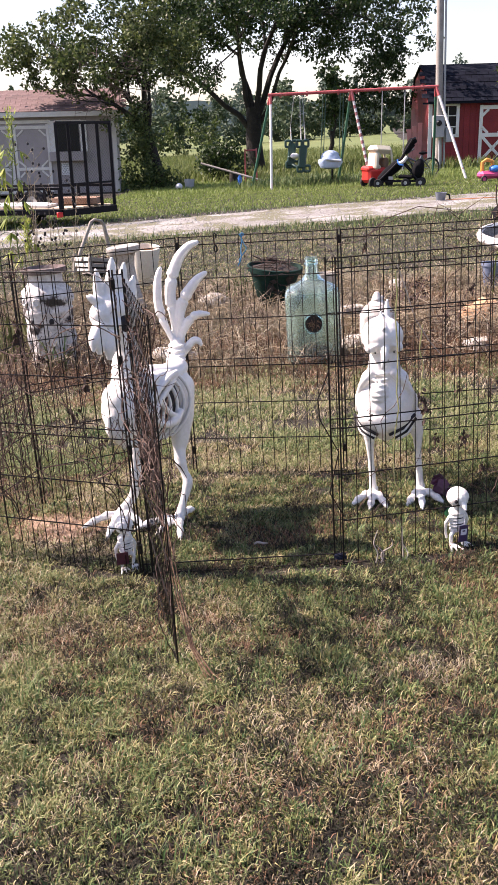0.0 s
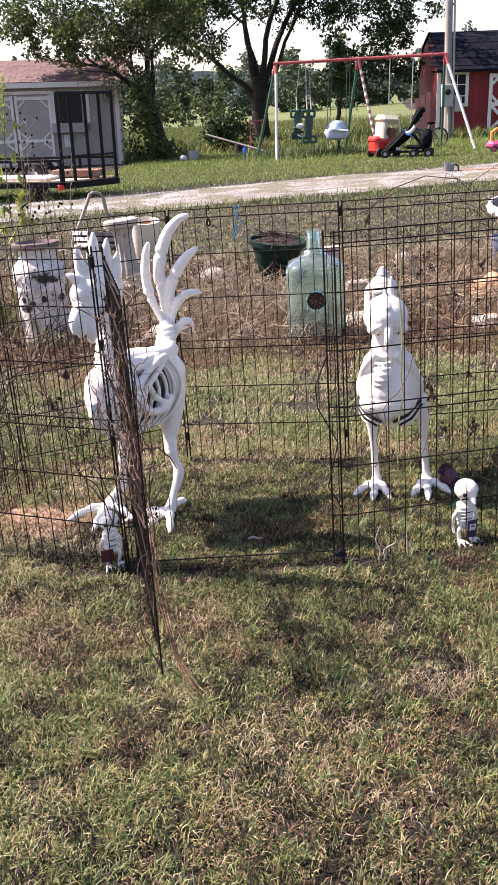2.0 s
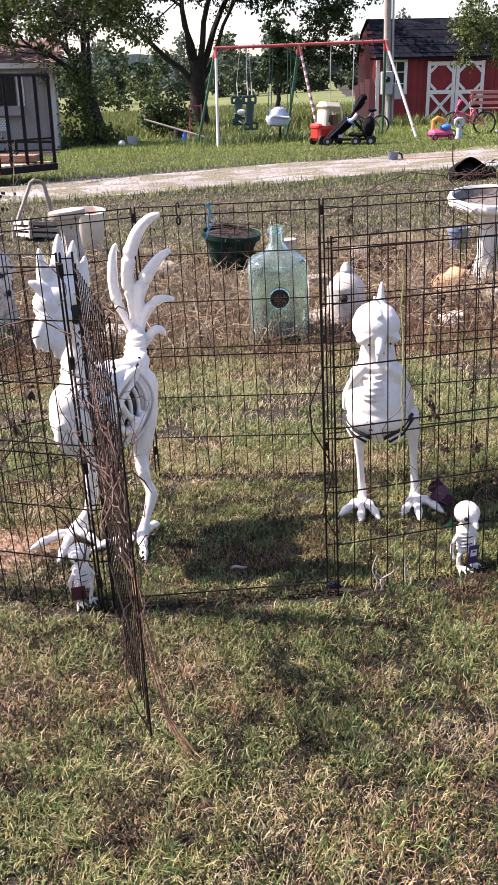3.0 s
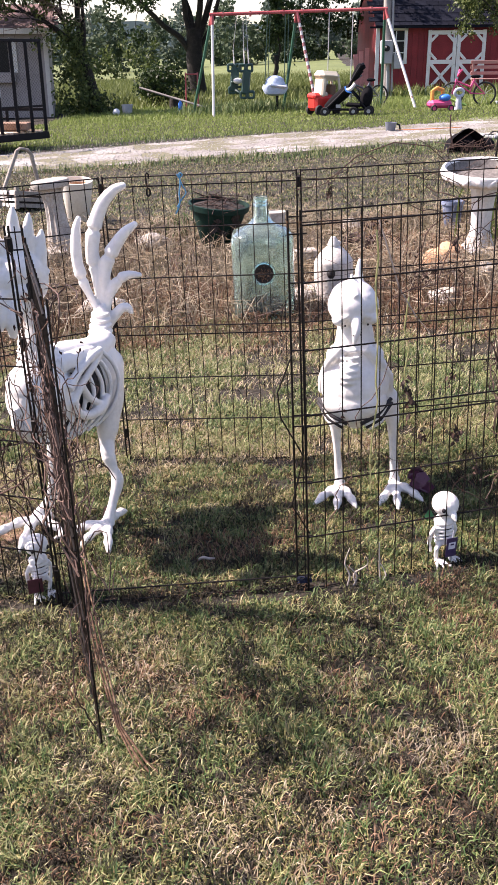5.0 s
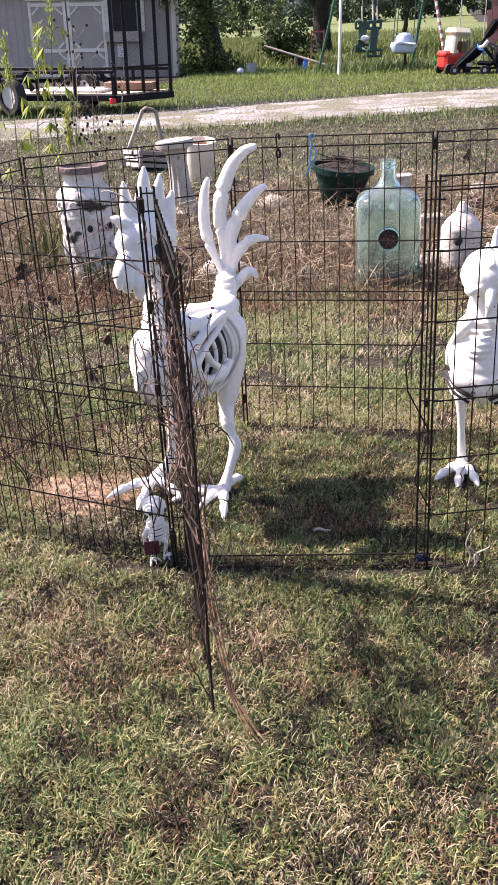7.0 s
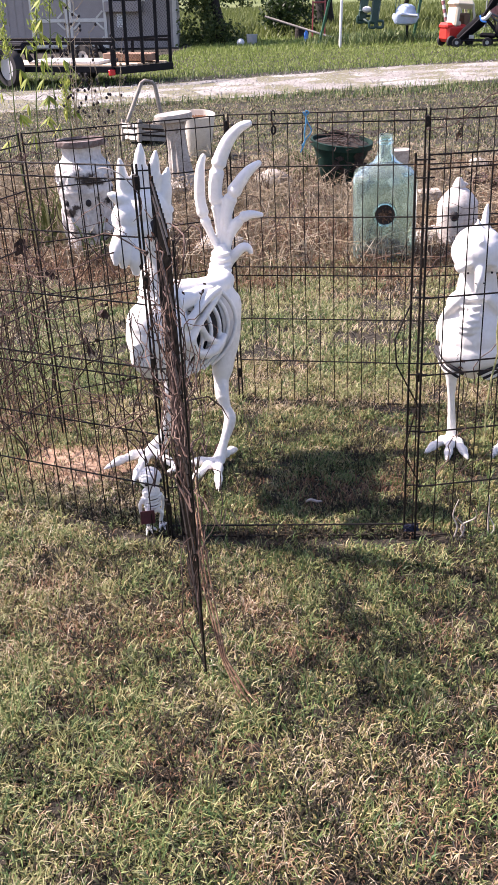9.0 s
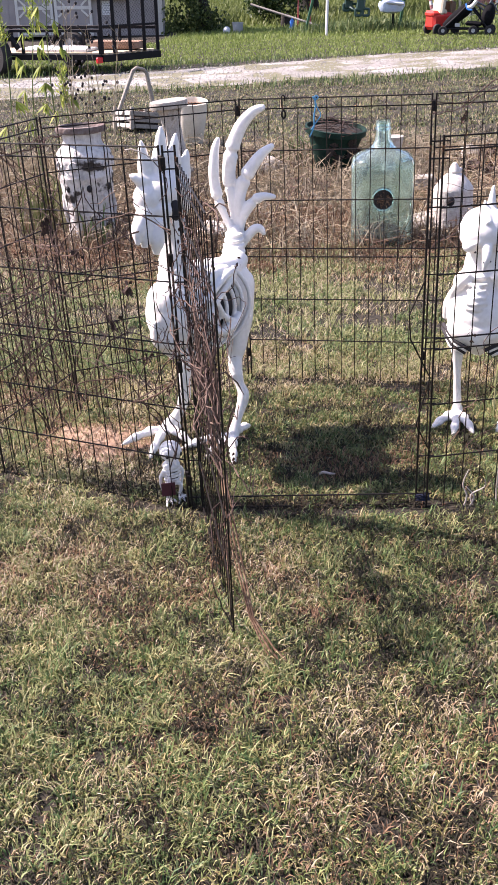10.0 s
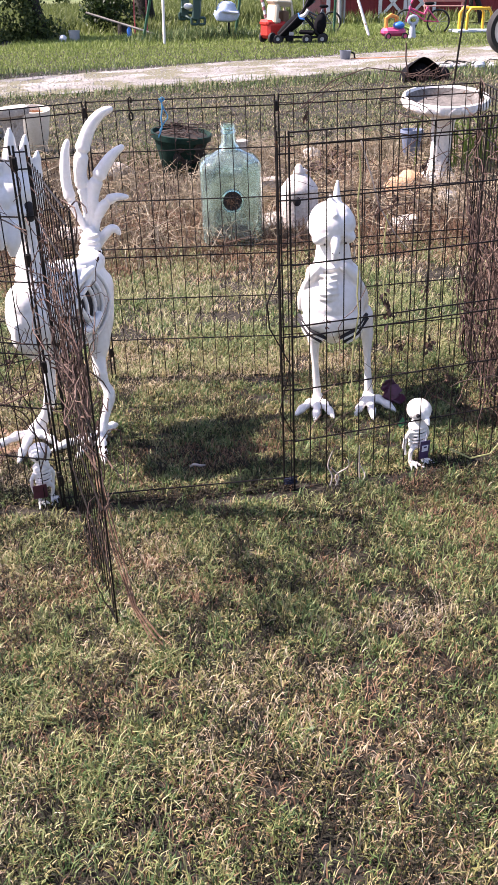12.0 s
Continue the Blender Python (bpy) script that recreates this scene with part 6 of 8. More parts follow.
def tall_weed(x, y, h, seed, label, nodes=6):
    """A stem with drooping palmate leaves at its nodes and a feathery top."""
    r = random.Random(seed)
    root = thing("tall_weed", yard(x, y), label, "weed", "tall weeds by the urn")
    stem, leaves, plume = Geo(), Geo(), Geo()
    lean = Vector((r.gauss(0, 0.05), r.gauss(0, 0.04), 0))
    axis = [lean * (t * t) + Vector((0.012 * math.sin(7 * t + seed), 0, h * t)) for t in [k / 8 for k in range(9)]]
    stem.tube(axis, [0.006 - 0.0005 * k for k in range(9)], 6)
    for i in range(nodes):
        t = 0.34 + 0.54 * i / nodes + r.uniform(-0.02, 0.02)
        p = lean * (t * t) + Vector((0, 0, h * t))
        side = 1 if i % 2 else -1
        q = p + Vector((side * r.uniform(0.03, 0.07), r.gauss(0, 0.02), r.uniform(0.0, 0.05)))
        stem.tube([p, p.lerp(q, 0.6) + Vector((0, 0, 0.01)), q], 0.0022, 5)
        for k in range(r.randint(4, 7)):
            a = r.uniform(-0.9, 0.9)
            d = unit((side * 0.45 + 0.7 * math.sin(a), r.gauss(0, 0.25), -0.75 - 0.3 * r.random()))
            leaves.leaf(q, d, unit((side * 0.6, -0.6, 0.5)), r.uniform(0.08, 0.125), r.uniform(0.018, 0.029))
    for i in range(150):
        t = r.uniform(0.74, 1.0)
        p = lean * (t * t) + Vector((r.gauss(0, 0.016), r.gauss(0, 0.016), h * t))
        plume.leaf(p, unit((r.gauss(0, 0.5), r.gauss(0, 0.5), 0.8)), unit((r.gauss(0, 1), -0.5, 0.5)), r.uniform(0.025, 0.05), 0.010)
    part("stem", stem, M_GREEN, root)
    part("leaves", leaves, M_WEEDLEAF, root)
    tagged(part("plume", plume, M_WEEDLEAF, root), kind="stuff")


def seed_stalk(x, y, h, seed, label):
    """Dry branching stalks with dark seed heads."""
    r = random.Random(seed)
    root = thing("seed_stalk", yard(x, y), label, "weed", "tall weeds by the urn")
    stem, seeds = Geo(), Geo()
    for s in range(4):
        o = Vector((r.gauss(0, 0.05), r.gauss(0, 0.05), 0))
        lean = Vector((r.gauss(0, 0.07), r.gauss(0, 0.05), 0))
        top = h * r.uniform(0.7, 1.0)
        stem.tube([o, o + lean * 0.4 + Vector((0, 0, top * 0.5)), o + lean + Vector((0, 0, top))], [0.004, 0.003, 0.0012], 5)
        for i in range(11):
            t = r.uniform(0.45, 1.0)
            p = o + lean * t + Vector((0, 0, top * t))
            a = r.uniform(0, 6.28)
            q = p + Vector((math.cos(a) * 0.07, math.sin(a) * 0.05, 0.07)) * r.uniform(0.4, 1.2)
            stem.tube([p, p.lerp(q, 0.5) - Vector((0, 0, 0.005)), q], 0.0012, 4)
            seeds.ball(q, (0.009, 0.009, 0.011), None, 6, 4)
    part("stem", stem, M_STRAW, root)
    tagged(part("seed_cluster", seeds, M_DARK, root, "dark round seed heads"), kind="stuff")


tall_weed(-1.97, 4.4, 1.56, 1, "tall yellow-green weed with drooping leaves", 11)
tall_weed(-2.14, 4.5, 1.30, 2, "tall yellow-green weed with drooping leaves", 8)
tall_weed(-2.30, 4.55, 1.25, 3, "tall yellow-green weed with a feathery top", 5)
tall_weed(-1.85, 4.25, 0.80, 4, "short yellow-green weed with drooping leaves", 4)
seed_stalk(-1.76, 4.35, 1.38, 5, "dry brown stalks dotted with seed heads")
seed_stalk(-1.66, 4.45, 1.15, 6, "dry brown stalks dotted with seed heads")
weeds("dead_weeds", [(-1.85, 4.3), (-1.6, 4.2), (-1.5, 4.35), (-2.1, 4.1)], M_STRAW, "tall dry grass stalks by the urn", 46, (0.4, 0.9), 0.10, 7, 0.003, 0.35)

hook = thing("garden_stake", yard(2.05, 5.2), "thin black metal garden stake with a bent top", "garden stake")
part("rod", Geo().tube([(0, 0, 0), (0.06, 0, 0.7), (0.15, 0, 1.6), (0.17, 0, 1.8)], 0.008, 8), M_WIRE, hook)
weeds("dead_weeds", [(rw.uniform(-1.6, 1.4), rw.uniform(2.2, 3.3)) for _ in range(90)], M_RUST, "brown dead weeds round the carboy", 47, (0.03, 0.14), 0.14, 40, 0.0018, 1.5)

# ---- yard and buildings beyond the driveway ----
def plain(name, c, rough=0.6, metal=0.0, vary=0.12, bump=0.15):
    lo, hi = tuple(v * (1 - vary) for v in c), tuple(min(1, v * (1 + vary)) for v in c)
    return material(name, [lo, c, hi], rough, 5, 50, bump, metal, depth=0.004)


M_BLACKSTEEL = material("black_steel", [(0.004, 0.004, 0.006), (0.010, 0.010, 0.013)], 0.55, 5, 50, 0.15, depth=0.003, spec=0.15)
M_PLANK = material("trailer_plank", [(0.36, 0.26, 0.17), (0.52, 0.40, 0.28), (0.62, 0.52, 0.40)], 0.85, 3, 40, 0.4, per_object=0.15)
M_TAUPE = plain("taupe_siding", (0.34, 0.305, 0.29), 0.8)
M_TRIM = plain("cream_trim", (0.66, 0.63, 0.57), 0.7)
M_SHINGLE = material("red_brown_shingle", [(0.085, 0.052, 0.050), (0.135, 0.080, 0.075), (0.20, 0.14, 0.13)], 0.9, 3, 40, 0.5, per_object=0.22)
M_DARKSHINGLE = material("black_shingle", [(0.007, 0.008, 0.013), (0.015, 0.017, 0.025)], 1.0, 2, 30, 0.4, per_object=0.25, spec=0.05)
M_RED = material("barn_red", [(0.13, 0.008, 0.012), (0.19, 0.012, 0.018), (0.24, 0.02, 0.025)], 0.7, 2, 30, 0.3, per_object=0.08)
M_WHITE = material("white_paint", [(0.62, 0.62, 0.62), (0.76, 0.76, 0.75)], 0.6, 4, 40, 0.2, spots=((0.42, 0.40, 0.38), 6, 0.68))
M_PANE = material("window_pane", [(0.006, 0.007, 0.008), (0.012, 0.014, 0.016)], 0.25, 5, 50, 0.0, spec=0.2)
M_POLE = material("utility_pole", [(0.20, 0.18, 0.16), (0.32, 0.29, 0.26), (0.40, 0.37, 0.33)], 0.9, 3, 60, 0.5)
M_GREY = plain("grey_enamel", (0.36, 0.37, 0.37), 0.5)
M_WRAP = material("faded_wrap", [(0.16, 0.05, 0.05), (0.26, 0.10, 0.10), (0.36, 0.20, 0.19)], 0.7, 9, 50, 0.2)
M_SWRED = material("faded_red_tube", [(0.30, 0.035, 0.04), (0.42, 0.08, 0.08), (0.50, 0.18, 0.16)], 0.5, 4, 40, 0.2)
M_SWGREEN = plain("green_tube", (0.03, 0.12, 0.075), 0.5)
M_SWWHITE = material("rusty_white_tube", [(0.62, 0.60, 0.56), (0.74, 0.72, 0.68)], 0.5, 4, 40, 0.2, spots=((0.30, 0.14, 0.07), 9, 0.66))
M_DKGREEN = plain("dark_green_plastic", (0.012, 0.05, 0.04), 0.5)
M_SKYBLUE = plain("pale_blue_plastic", (0.42, 0.52, 0.66), 0.5)
M_TOYRED = plain("red_plastic", (0.62, 0.035, 0.025), 0.4)
M_TOYCREAM = plain("cream_plastic", (0.62, 0.56, 0.42), 0.5)
M_TYRE = plain("black_rubber", (0.012, 0.012, 0.013), 0.8)
M_CLOTH = material("black_cloth", [(0.004, 0.004, 0.005), (0.012, 0.012, 0.014)], 0.95, 12, 60, 0.5, spec=0.1, depth=0.01)
M_PINK = plain("pink_plastic", (0.70, 0.09, 0.22), 0.45)
M_BLUE = plain("blue_plastic", (0.03, 0.20, 0.62), 0.45)
M_YELLOW = plain("yellow_tube", (0.72, 0.42, 0.03), 0.45)
M_LILAC = plain("pale_lilac_plastic", (0.45, 0.50, 0.55), 0.5)
M_CORD = plain("orange_cord", (0.62, 0.22, 0.08), 0.6)
M_CHROME = plain("steel", (0.5, 0.5, 0.5), 0.3, 0.9)


def rod(root, name, pts, r, mat, label="", seg=10):
    return part(name, Geo().tube(pts, r, seg), mat, root, label, True)


def wheel(root, c, r, w, axis, rim=M_GREY, name="wheel", wide=0.62):
    c, axis = Vector(c), unit(axis)
    turn = Matrix((axis.orthogonal().normalized(), axis.cross(axis.orthogonal().normalized()), axis)).transposed()
    tyre = Geo().lathe([(r * wide, -w / 2), (r * 0.92, -w / 2), (r, -w * 0.25), (r, w * 0.25), (r * 0.92, w / 2), (r * wide, w / 2)], seg=28, close=False)
    hub = Geo().lathe([(r * (wide + 0.02), -w * 0.35), (r * (wide - 0.02), -w * 0.40), (r * 0.2, -w * 0.30), (r * 0.15, w * 0.30), (r * (wide - 0.02), w * 0.40), (r * (wide + 0.02), w * 0.35)], seg=28)
    for g in (tyre, hub):
        g.v = [c + turn @ v for v in g.v]
    t = part(name, tidy(tyre.mesh("tyre", M_TYRE, True)), None, root)
    part("rim", tidy(hub.mesh("rim", rim, True)), None, t)
    return t


# trailer
def trailer():
    x0, y0 = -3.58, 14.35
    gz = ground_z(-4.2, 14.6)
    root = thing("utility_trailer", pose(x0, y0, gz, 0, 0, 0), "black steel utility trailer with a wood deck and mesh ramp", "trailer")
    n = Vector((-0.985, 0.17, 0))                   # along the trailer, towards its front
    w = Vector((0.70, 0.90, 0)).normalized()        # across the tail
    W, LEN, dz = 1.34, 3.6, 0.33
    up = Vector((0, 0, 1))

    def bar(name, a, b, th=0.05, mat=M_BLACKSTEEL, label=""):
        a, b = Vector(a), Vector(b)
        d = b - a
        turn = axis_turn(d, (0, 0, 1) if abs(unit(d).z) < 0.9 else (0, 1, 0))
        return part(name, Geo().box((a + b) / 2, (d.length, th, th), turn, 0.006), mat, root, label)
    bar("tail_beam", up * (dz - 0.07), w * W + up * (dz - 0.07), 0.11)
    for k in (0, W):
        bar("side_beam", w * k + up * (dz - 0.05), w * k + n * LEN + up * (dz - 0.05), 0.09)
        bar("top_rail", w * k + up * (dz + 0.36), w * k + n * LEN + up * (dz + 0.36), 0.05)
        for i in range(6):
            p = w * k + n * (0.02 + LEN * i / 5.2)
            bar("stake", p + up * dz, p + up * (dz + 0.36), 0.05)
    for i in range(9):
        a = w * (0.07 + (W - 0.14) * (i + 0.5) / 9)
        d = unit(n)
        part("plank", Geo().box(a + n * (LEN / 2) + up * dz, (LEN, (W - 0.14) / 9 - 0.008, 0.035), axis_turn(d), 0.004), M_PLANK, root)
    # upright ramp at the tail
    H = 1.47
    for k in (0.02, 0.30, 0.66, 1.0, W - 0.02):
        bar("ramp_bar", w * k + up * dz, w * k + up * (dz + H), 0.055)
    bar("ramp_top", up * (dz + H), w * W + up * (dz + H), 0.05)
    bar("ramp_cross", up * (dz + 0.42), w * W + up * (dz + 0.42), 0.035)
    mesh = Geo()
    lo, hi = 0.05, H
    for i in range(-22, 22):
        k = i * 0.062
        for sgn in (1, -1):
            a, b = max(0.0, k), min(W, k + hi - lo)
            if b - a > 0.05:
                za, zb = lo + a - k, lo + b - k
                if sgn < 0:
                    za, zb = hi + lo - za, hi + lo - zb
                mesh.tube([w * a + up * (dz + za), w * b + up * (dz + zb)], 0.0017, 4)
    part("ramp_mesh", mesh, M_BLACKSTEEL, root, "expanded metal mesh")
    part("tail_light", Geo().box(up * (dz - 0.09) - w * 0.0 + Vector((-0.03, -0.06, 0)), (0.12, 0.05, 0.09), axis_turn(w), 0.008), plain("red_lens", (0.5, 0.01, 0.015), 0.3), root, "red tail light")
    for k in (-0.16, W + 0.16):
        wheel(root, w * k + n * 1.75 + up * 0.31, 0.31, 0.18, w)
        fender = Geo().tube([w * k + n * 1.35 + up * 0.42, w * k + n * 1.5 + up * 0.66, w * k + n * 2.0 + up * 0.66, w * k + n * 2.15 + up * 0.42], 0.05, 8)
        part("fender", fender, M_BLACKSTEEL, root)
    sheet = Geo().box(w * 0.6 + n * 1.25 + up * (dz + 0.045), (1.3, 0.8, 0.05), axis_turn(n), 0.01)
    part("white_board", sheet, M_WHITE, root, "white board lying on the deck")
    box = Geo().box(w * 0.95 + n * 0.45 + up * (dz + 0.10), (0.9, 0.35, 0.12), axis_turn(n), 0.01)
    part("timber", box, material("brown_timber", [(0.20, 0.12, 0.08), (0.32, 0.20, 0.14)], 0.8, 4, 40, 0.3), root, "reddish brown timber on the deck")


trailer()


def shingles(root, corner, across, slope, rows, cols, mat):
    """Courses of shingles on a roof plane: one mesh for each course piece."""
    corner, across, slope = Vector(corner), Vector(across), Vector(slope)
    nrm = unit(across.cross(slope))
    if nrm.z < 0:
        nrm = -nrm
    pw, ph = across.length / cols, slope.length / rows
    piece = Geo().box((0, 0, 0), (pw * 0.97, ph * 1.12, 0.02)).mesh("shingle", mat)
    d = unit(across)
    turn = Matrix((d, unit(slope), d.cross(unit(slope)))).transposed().to_4x4()
    for r in range(rows):
        for c in range(cols + (r % 2)):
            f = (c + (0.5 if r % 2 == 0 else 0.0)) / cols
            if f > 1:
                continue
            p = corner + across * f + slope * ((r + 0.5) / rows) + nrm * (0.02 + 0.008 * (r % 2))
            part("shingle", piece, None, root, at=Matrix.Translation(p) @ turn @ pose(0, 0, 0, -2.2, 0, 0))


def shed():
    x1, y0, gz = -4.00, 25.6, -0.30
    W, D, H = 5.4, 3.2, 2.38
    root = thing("shed", pose(x1, y0, gz, 0, 0, 6), "taupe garden shed with cream trim and a shingle roof", "shed")
    part("front_wall", Geo().box((-W / 2, 0.06, H / 2), (W, 0.12, H)), M_TAUPE, root)
    part("side_wall", Geo().box((-0.06, D / 2, H / 2), (0.12, D - 0.24, H)), M_TAUPE, root)
    part("side_wall", Geo().box((-W + 0.06, D / 2, H / 2), (0.12, D - 0.24, H)), M_TAUPE, root)
    part("back_wall", Geo().box((-W / 2, D - 0.06, H / 2), (W, 0.12, H)), M_TAUPE, root)
    for x in (-0.125, -W + 0.125):
        part("gable", Geo().poly([(x, 0, H), (x, D, H), (x, D / 2, H + 0.50)], (0.12 if x < -1 else -0.0 + 0.12, 0, 0)), M_TAUPE, root)
    for i in range(26):
        part("siding_batten", Geo().box((-0.1 - i * 0.205, -0.006, H / 2), (0.012, 0.012, H)), M_TAUPE, root)
    slope = Vector((0, D / 2 + 0.25, 0.50 + 0.14))
    part("roof", Geo().poly([(0.18, -0.25, H - 0.14), (-W - 0.18, -0.25, H - 0.14), (-W - 0.18, D / 2, H + 0.50), (0.18, D / 2, H + 0.50)], (0, 0, 0.05)), M_SHINGLE, root)
    part("roof", Geo().poly([(0.18, D + 0.25, H - 0.14), (-W - 0.18, D + 0.25, H - 0.14), (-W - 0.18, D / 2, H + 0.50), (0.18, D / 2, H + 0.50)], (0, 0, 0.05)), M_SHINGLE, root)
    shingles(root, (0.18, -0.25, H - 0.10), (-W - 0.36, 0, 0), slope, 9, 18, M_SHINGLE)
    part("fascia", Geo().box((-W / 2, -0.26, H - 0.17), (W + 0.36, 0.03, 0.14), None, 0.006), M_TRIM, root)
    for x in (-0.06, -W + 0.06):
        part("corner_trim", Geo().box((x, -0.015, H / 2), (0.12, 0.03, H), None, 0.004), M_TRIM, root)
    # double door
    for k, x in enumerate((-2.44, -3.50)):
        d = part("door", Geo().box((x, -0.02, 0.98), (1.02, 0.04, 1.94), None, 0.004), M_TAUPE, root, "shed door with cross-braced cream trim")
        for cx, sx in ((x - 0.47, 0.08), (x + 0.47, 0.08)):
            part("stile", Geo().box((cx, -0.05, 0.98), (sx, 0.025, 1.94), None, 0.004), M_TRIM, d)
        for z in (0.09, 0.72, 1.87):
            part("cross_rail", Geo().box((x, -0.052, z), (1.02, 0.025, 0.09), None, 0.004), M_TRIM, d)
        for z, s in ((1.72, 1), (0.86, -1), (0.58, 1), (0.22, -1)):
            for e in (-1, 1):
                part("brace", Geo().box((x + e * 0.32, -0.056, z), (0.26, 0.02, 0.05), Matrix.Rotation(e * s * 0.75, 3, "Y"), 0.003), M_TRIM, d)
    part("door_frame", Geo().box((-2.97, -0.03, 2.02), (2.20, 0.05, 0.09), None, 0.004), M_TRIM, root)
    # window with shutters and flower box
    wn_ = part("window", Geo().box((-1.40, -0.012, 1.60), (0.64, 0.03, 0.82)), M_PANE, root, "dark window")
    part("frame", Geo().box((-1.40, -0.035, 2.02), (0.72, 0.03, 0.05), None, 0.004), M_TRIM, wn_)
    part("muntin", Geo().box((-1.40, -0.04, 1.60), (0.025, 0.02, 0.80)), M_TRIM, wn_)
    for e in (-1, 1):
        sh = part("shutter", Geo().box((-1.40 + e * 0.45, -0.03, 1.60), (0.20, 0.03, 0.86), None, 0.004), M_TRIM, root, "lattice shutter")
        lat = Geo()
        for i in range(12):
            lat.box((-1.40 + e * 0.45, -0.052, 1.20 + i * 0.072), (0.24, 0.012, 0.014), Matrix.Rotation(0.7 if i % 2 else -0.7, 3, "Y"))
        part("lattice", lat, M_WHITE, sh)
    part("flower_box", Geo().box((-1.44, -0.13, 1.05), (1.02, 0.20, 0.26), None, 0.01), M_TAUPE, root, "empty cream flower box")
    paper = part("notice", Geo().box((-1.52, -0.012, 0.70), (0.26, 0.012, 0.34)), M_WHITE, root, "white paper notice")
    for i in range(5):
        part("print_bar", Geo().box((-1.52, -0.022, 0.82 - i * 0.06), (0.17, 0.006, 0.018)), M_GREY, paper)


shed()


# barn
def barn():
    x0, y0, gz = 6.26, 31.5, 0.02
    W, D, H = 6.2, 5.0, 2.12
    root = thing("barn", pose(x0, y0, gz, 0, 0, -3), "small red barn with a black shingle roof and white trim", "barn")
    for i in range(30):
        part("board", Geo().box((0.105 + i * 0.207, 0.03 + 0.003 * (i % 2), H / 2), (0.200, 0.06, H)), M_RED, root)
    part("inner_wall", Geo().box((W / 2, 0.11, H / 2), (W - 0.02, 0.08, H)), M_RED, root)
    part("side_wall", Geo().poly([(0.0, 0.16, 0), (0.0, D, 0), (0.0, D, H), (0.0, D * 0.82, H + 0.88), (0.0, D / 2, H + 1.24), (0.0, D * 0.20, H + 0.88), (0.0, 0.16, H)], (0.1, 0, 0)), M_RED, root)
    part("side_wall", Geo().poly([(W - 0.1, 0.16, 0), (W - 0.1, D, 0), (W - 0.1, D, H), (W - 0.1, D * 0.82, H + 0.88), (W - 0.1, D / 2, H + 1.24), (W - 0.1, D * 0.20, H + 0.88), (W - 0.1, 0.16, H)], (0.1, 0, 0)), M_RED, root)
    part("back_wall", Geo().box((W / 2, D - 0.05, H / 2), (W - 0.24, 0.1, H)), M_RED, root)
    low, high = Vector((0, D * 0.20 + 0.22, 1.02)), Vector((0, D * 0.30, 0.40))
    for sgn in (1, -1):
        yy = (lambda v: v) if sgn > 0 else (lambda v: D - v)
        part("roof", Geo().poly([(-0.06, yy(-0.22), H - 0.06), (W + 0.25, yy(-0.22), H - 0.06), (W + 0.25, yy(D * 0.2), H + 0.96), (-0.06, yy(D * 0.2), H + 0.96)], (0, 0, 0.05)), M_DARKSHINGLE, root)
        part("roof", Geo().poly([(-0.06, yy(D * 0.2), H + 0.962), (W + 0.25, yy(D * 0.2), H + 0.962), (W + 0.25, yy(D * 0.5), H + 1.32), (-0.06, yy(D * 0.5), H + 1.32)], (0, 0, 0.05)), M_DARKSHINGLE, root)
    shingles(root, (-0.06, -0.22, H - 0.01), (W + 0.31, 0, 0), low, 8, 16, M_DARKSHINGLE)
    part("eave_trim", Geo().box((W / 2, -0.24, H - 0.05), (W + 0.5, 0.03, 0.06)), M_DARKSHINGLE, root)
    part("corner_trim", Geo().box((0.06, -0.02, H / 2), (0.13, 0.035, H), None, 0.004), M_WHITE, root)
    # window
    w = part("window", Geo().box((0.68, -0.012, 1.50), (0.56, 0.03, 0.92)), M_PANE, root, "dark four-light window")
    for cx, sx, z, sz in ((0.34, 0.11, 1.50, 1.10), (1.02, 0.11, 1.50, 1.10), (0.68, 0.80, 2.02, 0.09), (0.68, 0.80, 0.98, 0.10)):
        part("frame", Geo().box((cx, -0.03, z), (sx, 0.04, sz), None, 0.004), M_WHITE, w)
    part("muntin", Geo().box((0.68, -0.036, 1.50), (0.03, 0.02, 0.92)), M_WHITE, w)
    for z in (1.28, 1.65):
        part("muntin", Geo().box((0.68, -0.034, z), (0.56, 0.018, 0.03)), M_WHITE, w)
    # double door with cross bracing
    for x in (2.26, 3.26):
        d = part("door", Geo().box((x, -0.02, 1.0), (0.98, 0.04, 1.96)), M_RED, root, "red barn door with white cross bracing")
        for cx in (x - 0.43, x + 0.43):
            part("stile", Geo().box((cx, -0.055, 1.0), (0.12, 0.03, 1.96), None, 0.004), M_WHITE, d)
        for z in (0.08, 0.98, 1.90):
            part("cross_rail", Geo().box((x, -0.058, z), (0.98, 0.03, 0.13), None, 0.004), M_WHITE, d)
        ang = math.atan2(0.80, 0.75)
        for e in (-1, 1):
            part("brace", Geo().box((x, -0.075 - 0.012 * (e > 0), 0.53), (1.10, 0.02, 0.10), Matrix.Rotation(e * ang, 3, "Y"), 0.003), M_WHITE, d)
            for z, s in ((1.72, 1), (1.16, -1)):
                part("brace", Geo().box((x + e * 0.30, -0.075, z), (0.34, 0.02, 0.09), Matrix.Rotation(e * s * 0.78, 3, "Y"), 0.003), M_WHITE, d)
    # added pink boards at the side stand for the sunlit side wall
    for i in range(3):
        part("lean_board", Geo().box((-0.22 - 0.17 * i, 0.5, 0.72 - 0.05 * i), (0.15, 0.05, 1.45 - 0.1 * i), Matrix.Rotation(-0.05 * i, 3, "Y"), 0.004), plain("pink_board", (0.52, 0.24, 0.22), 0.8), root, "added pink board, for the sunlit side wall")


barn()


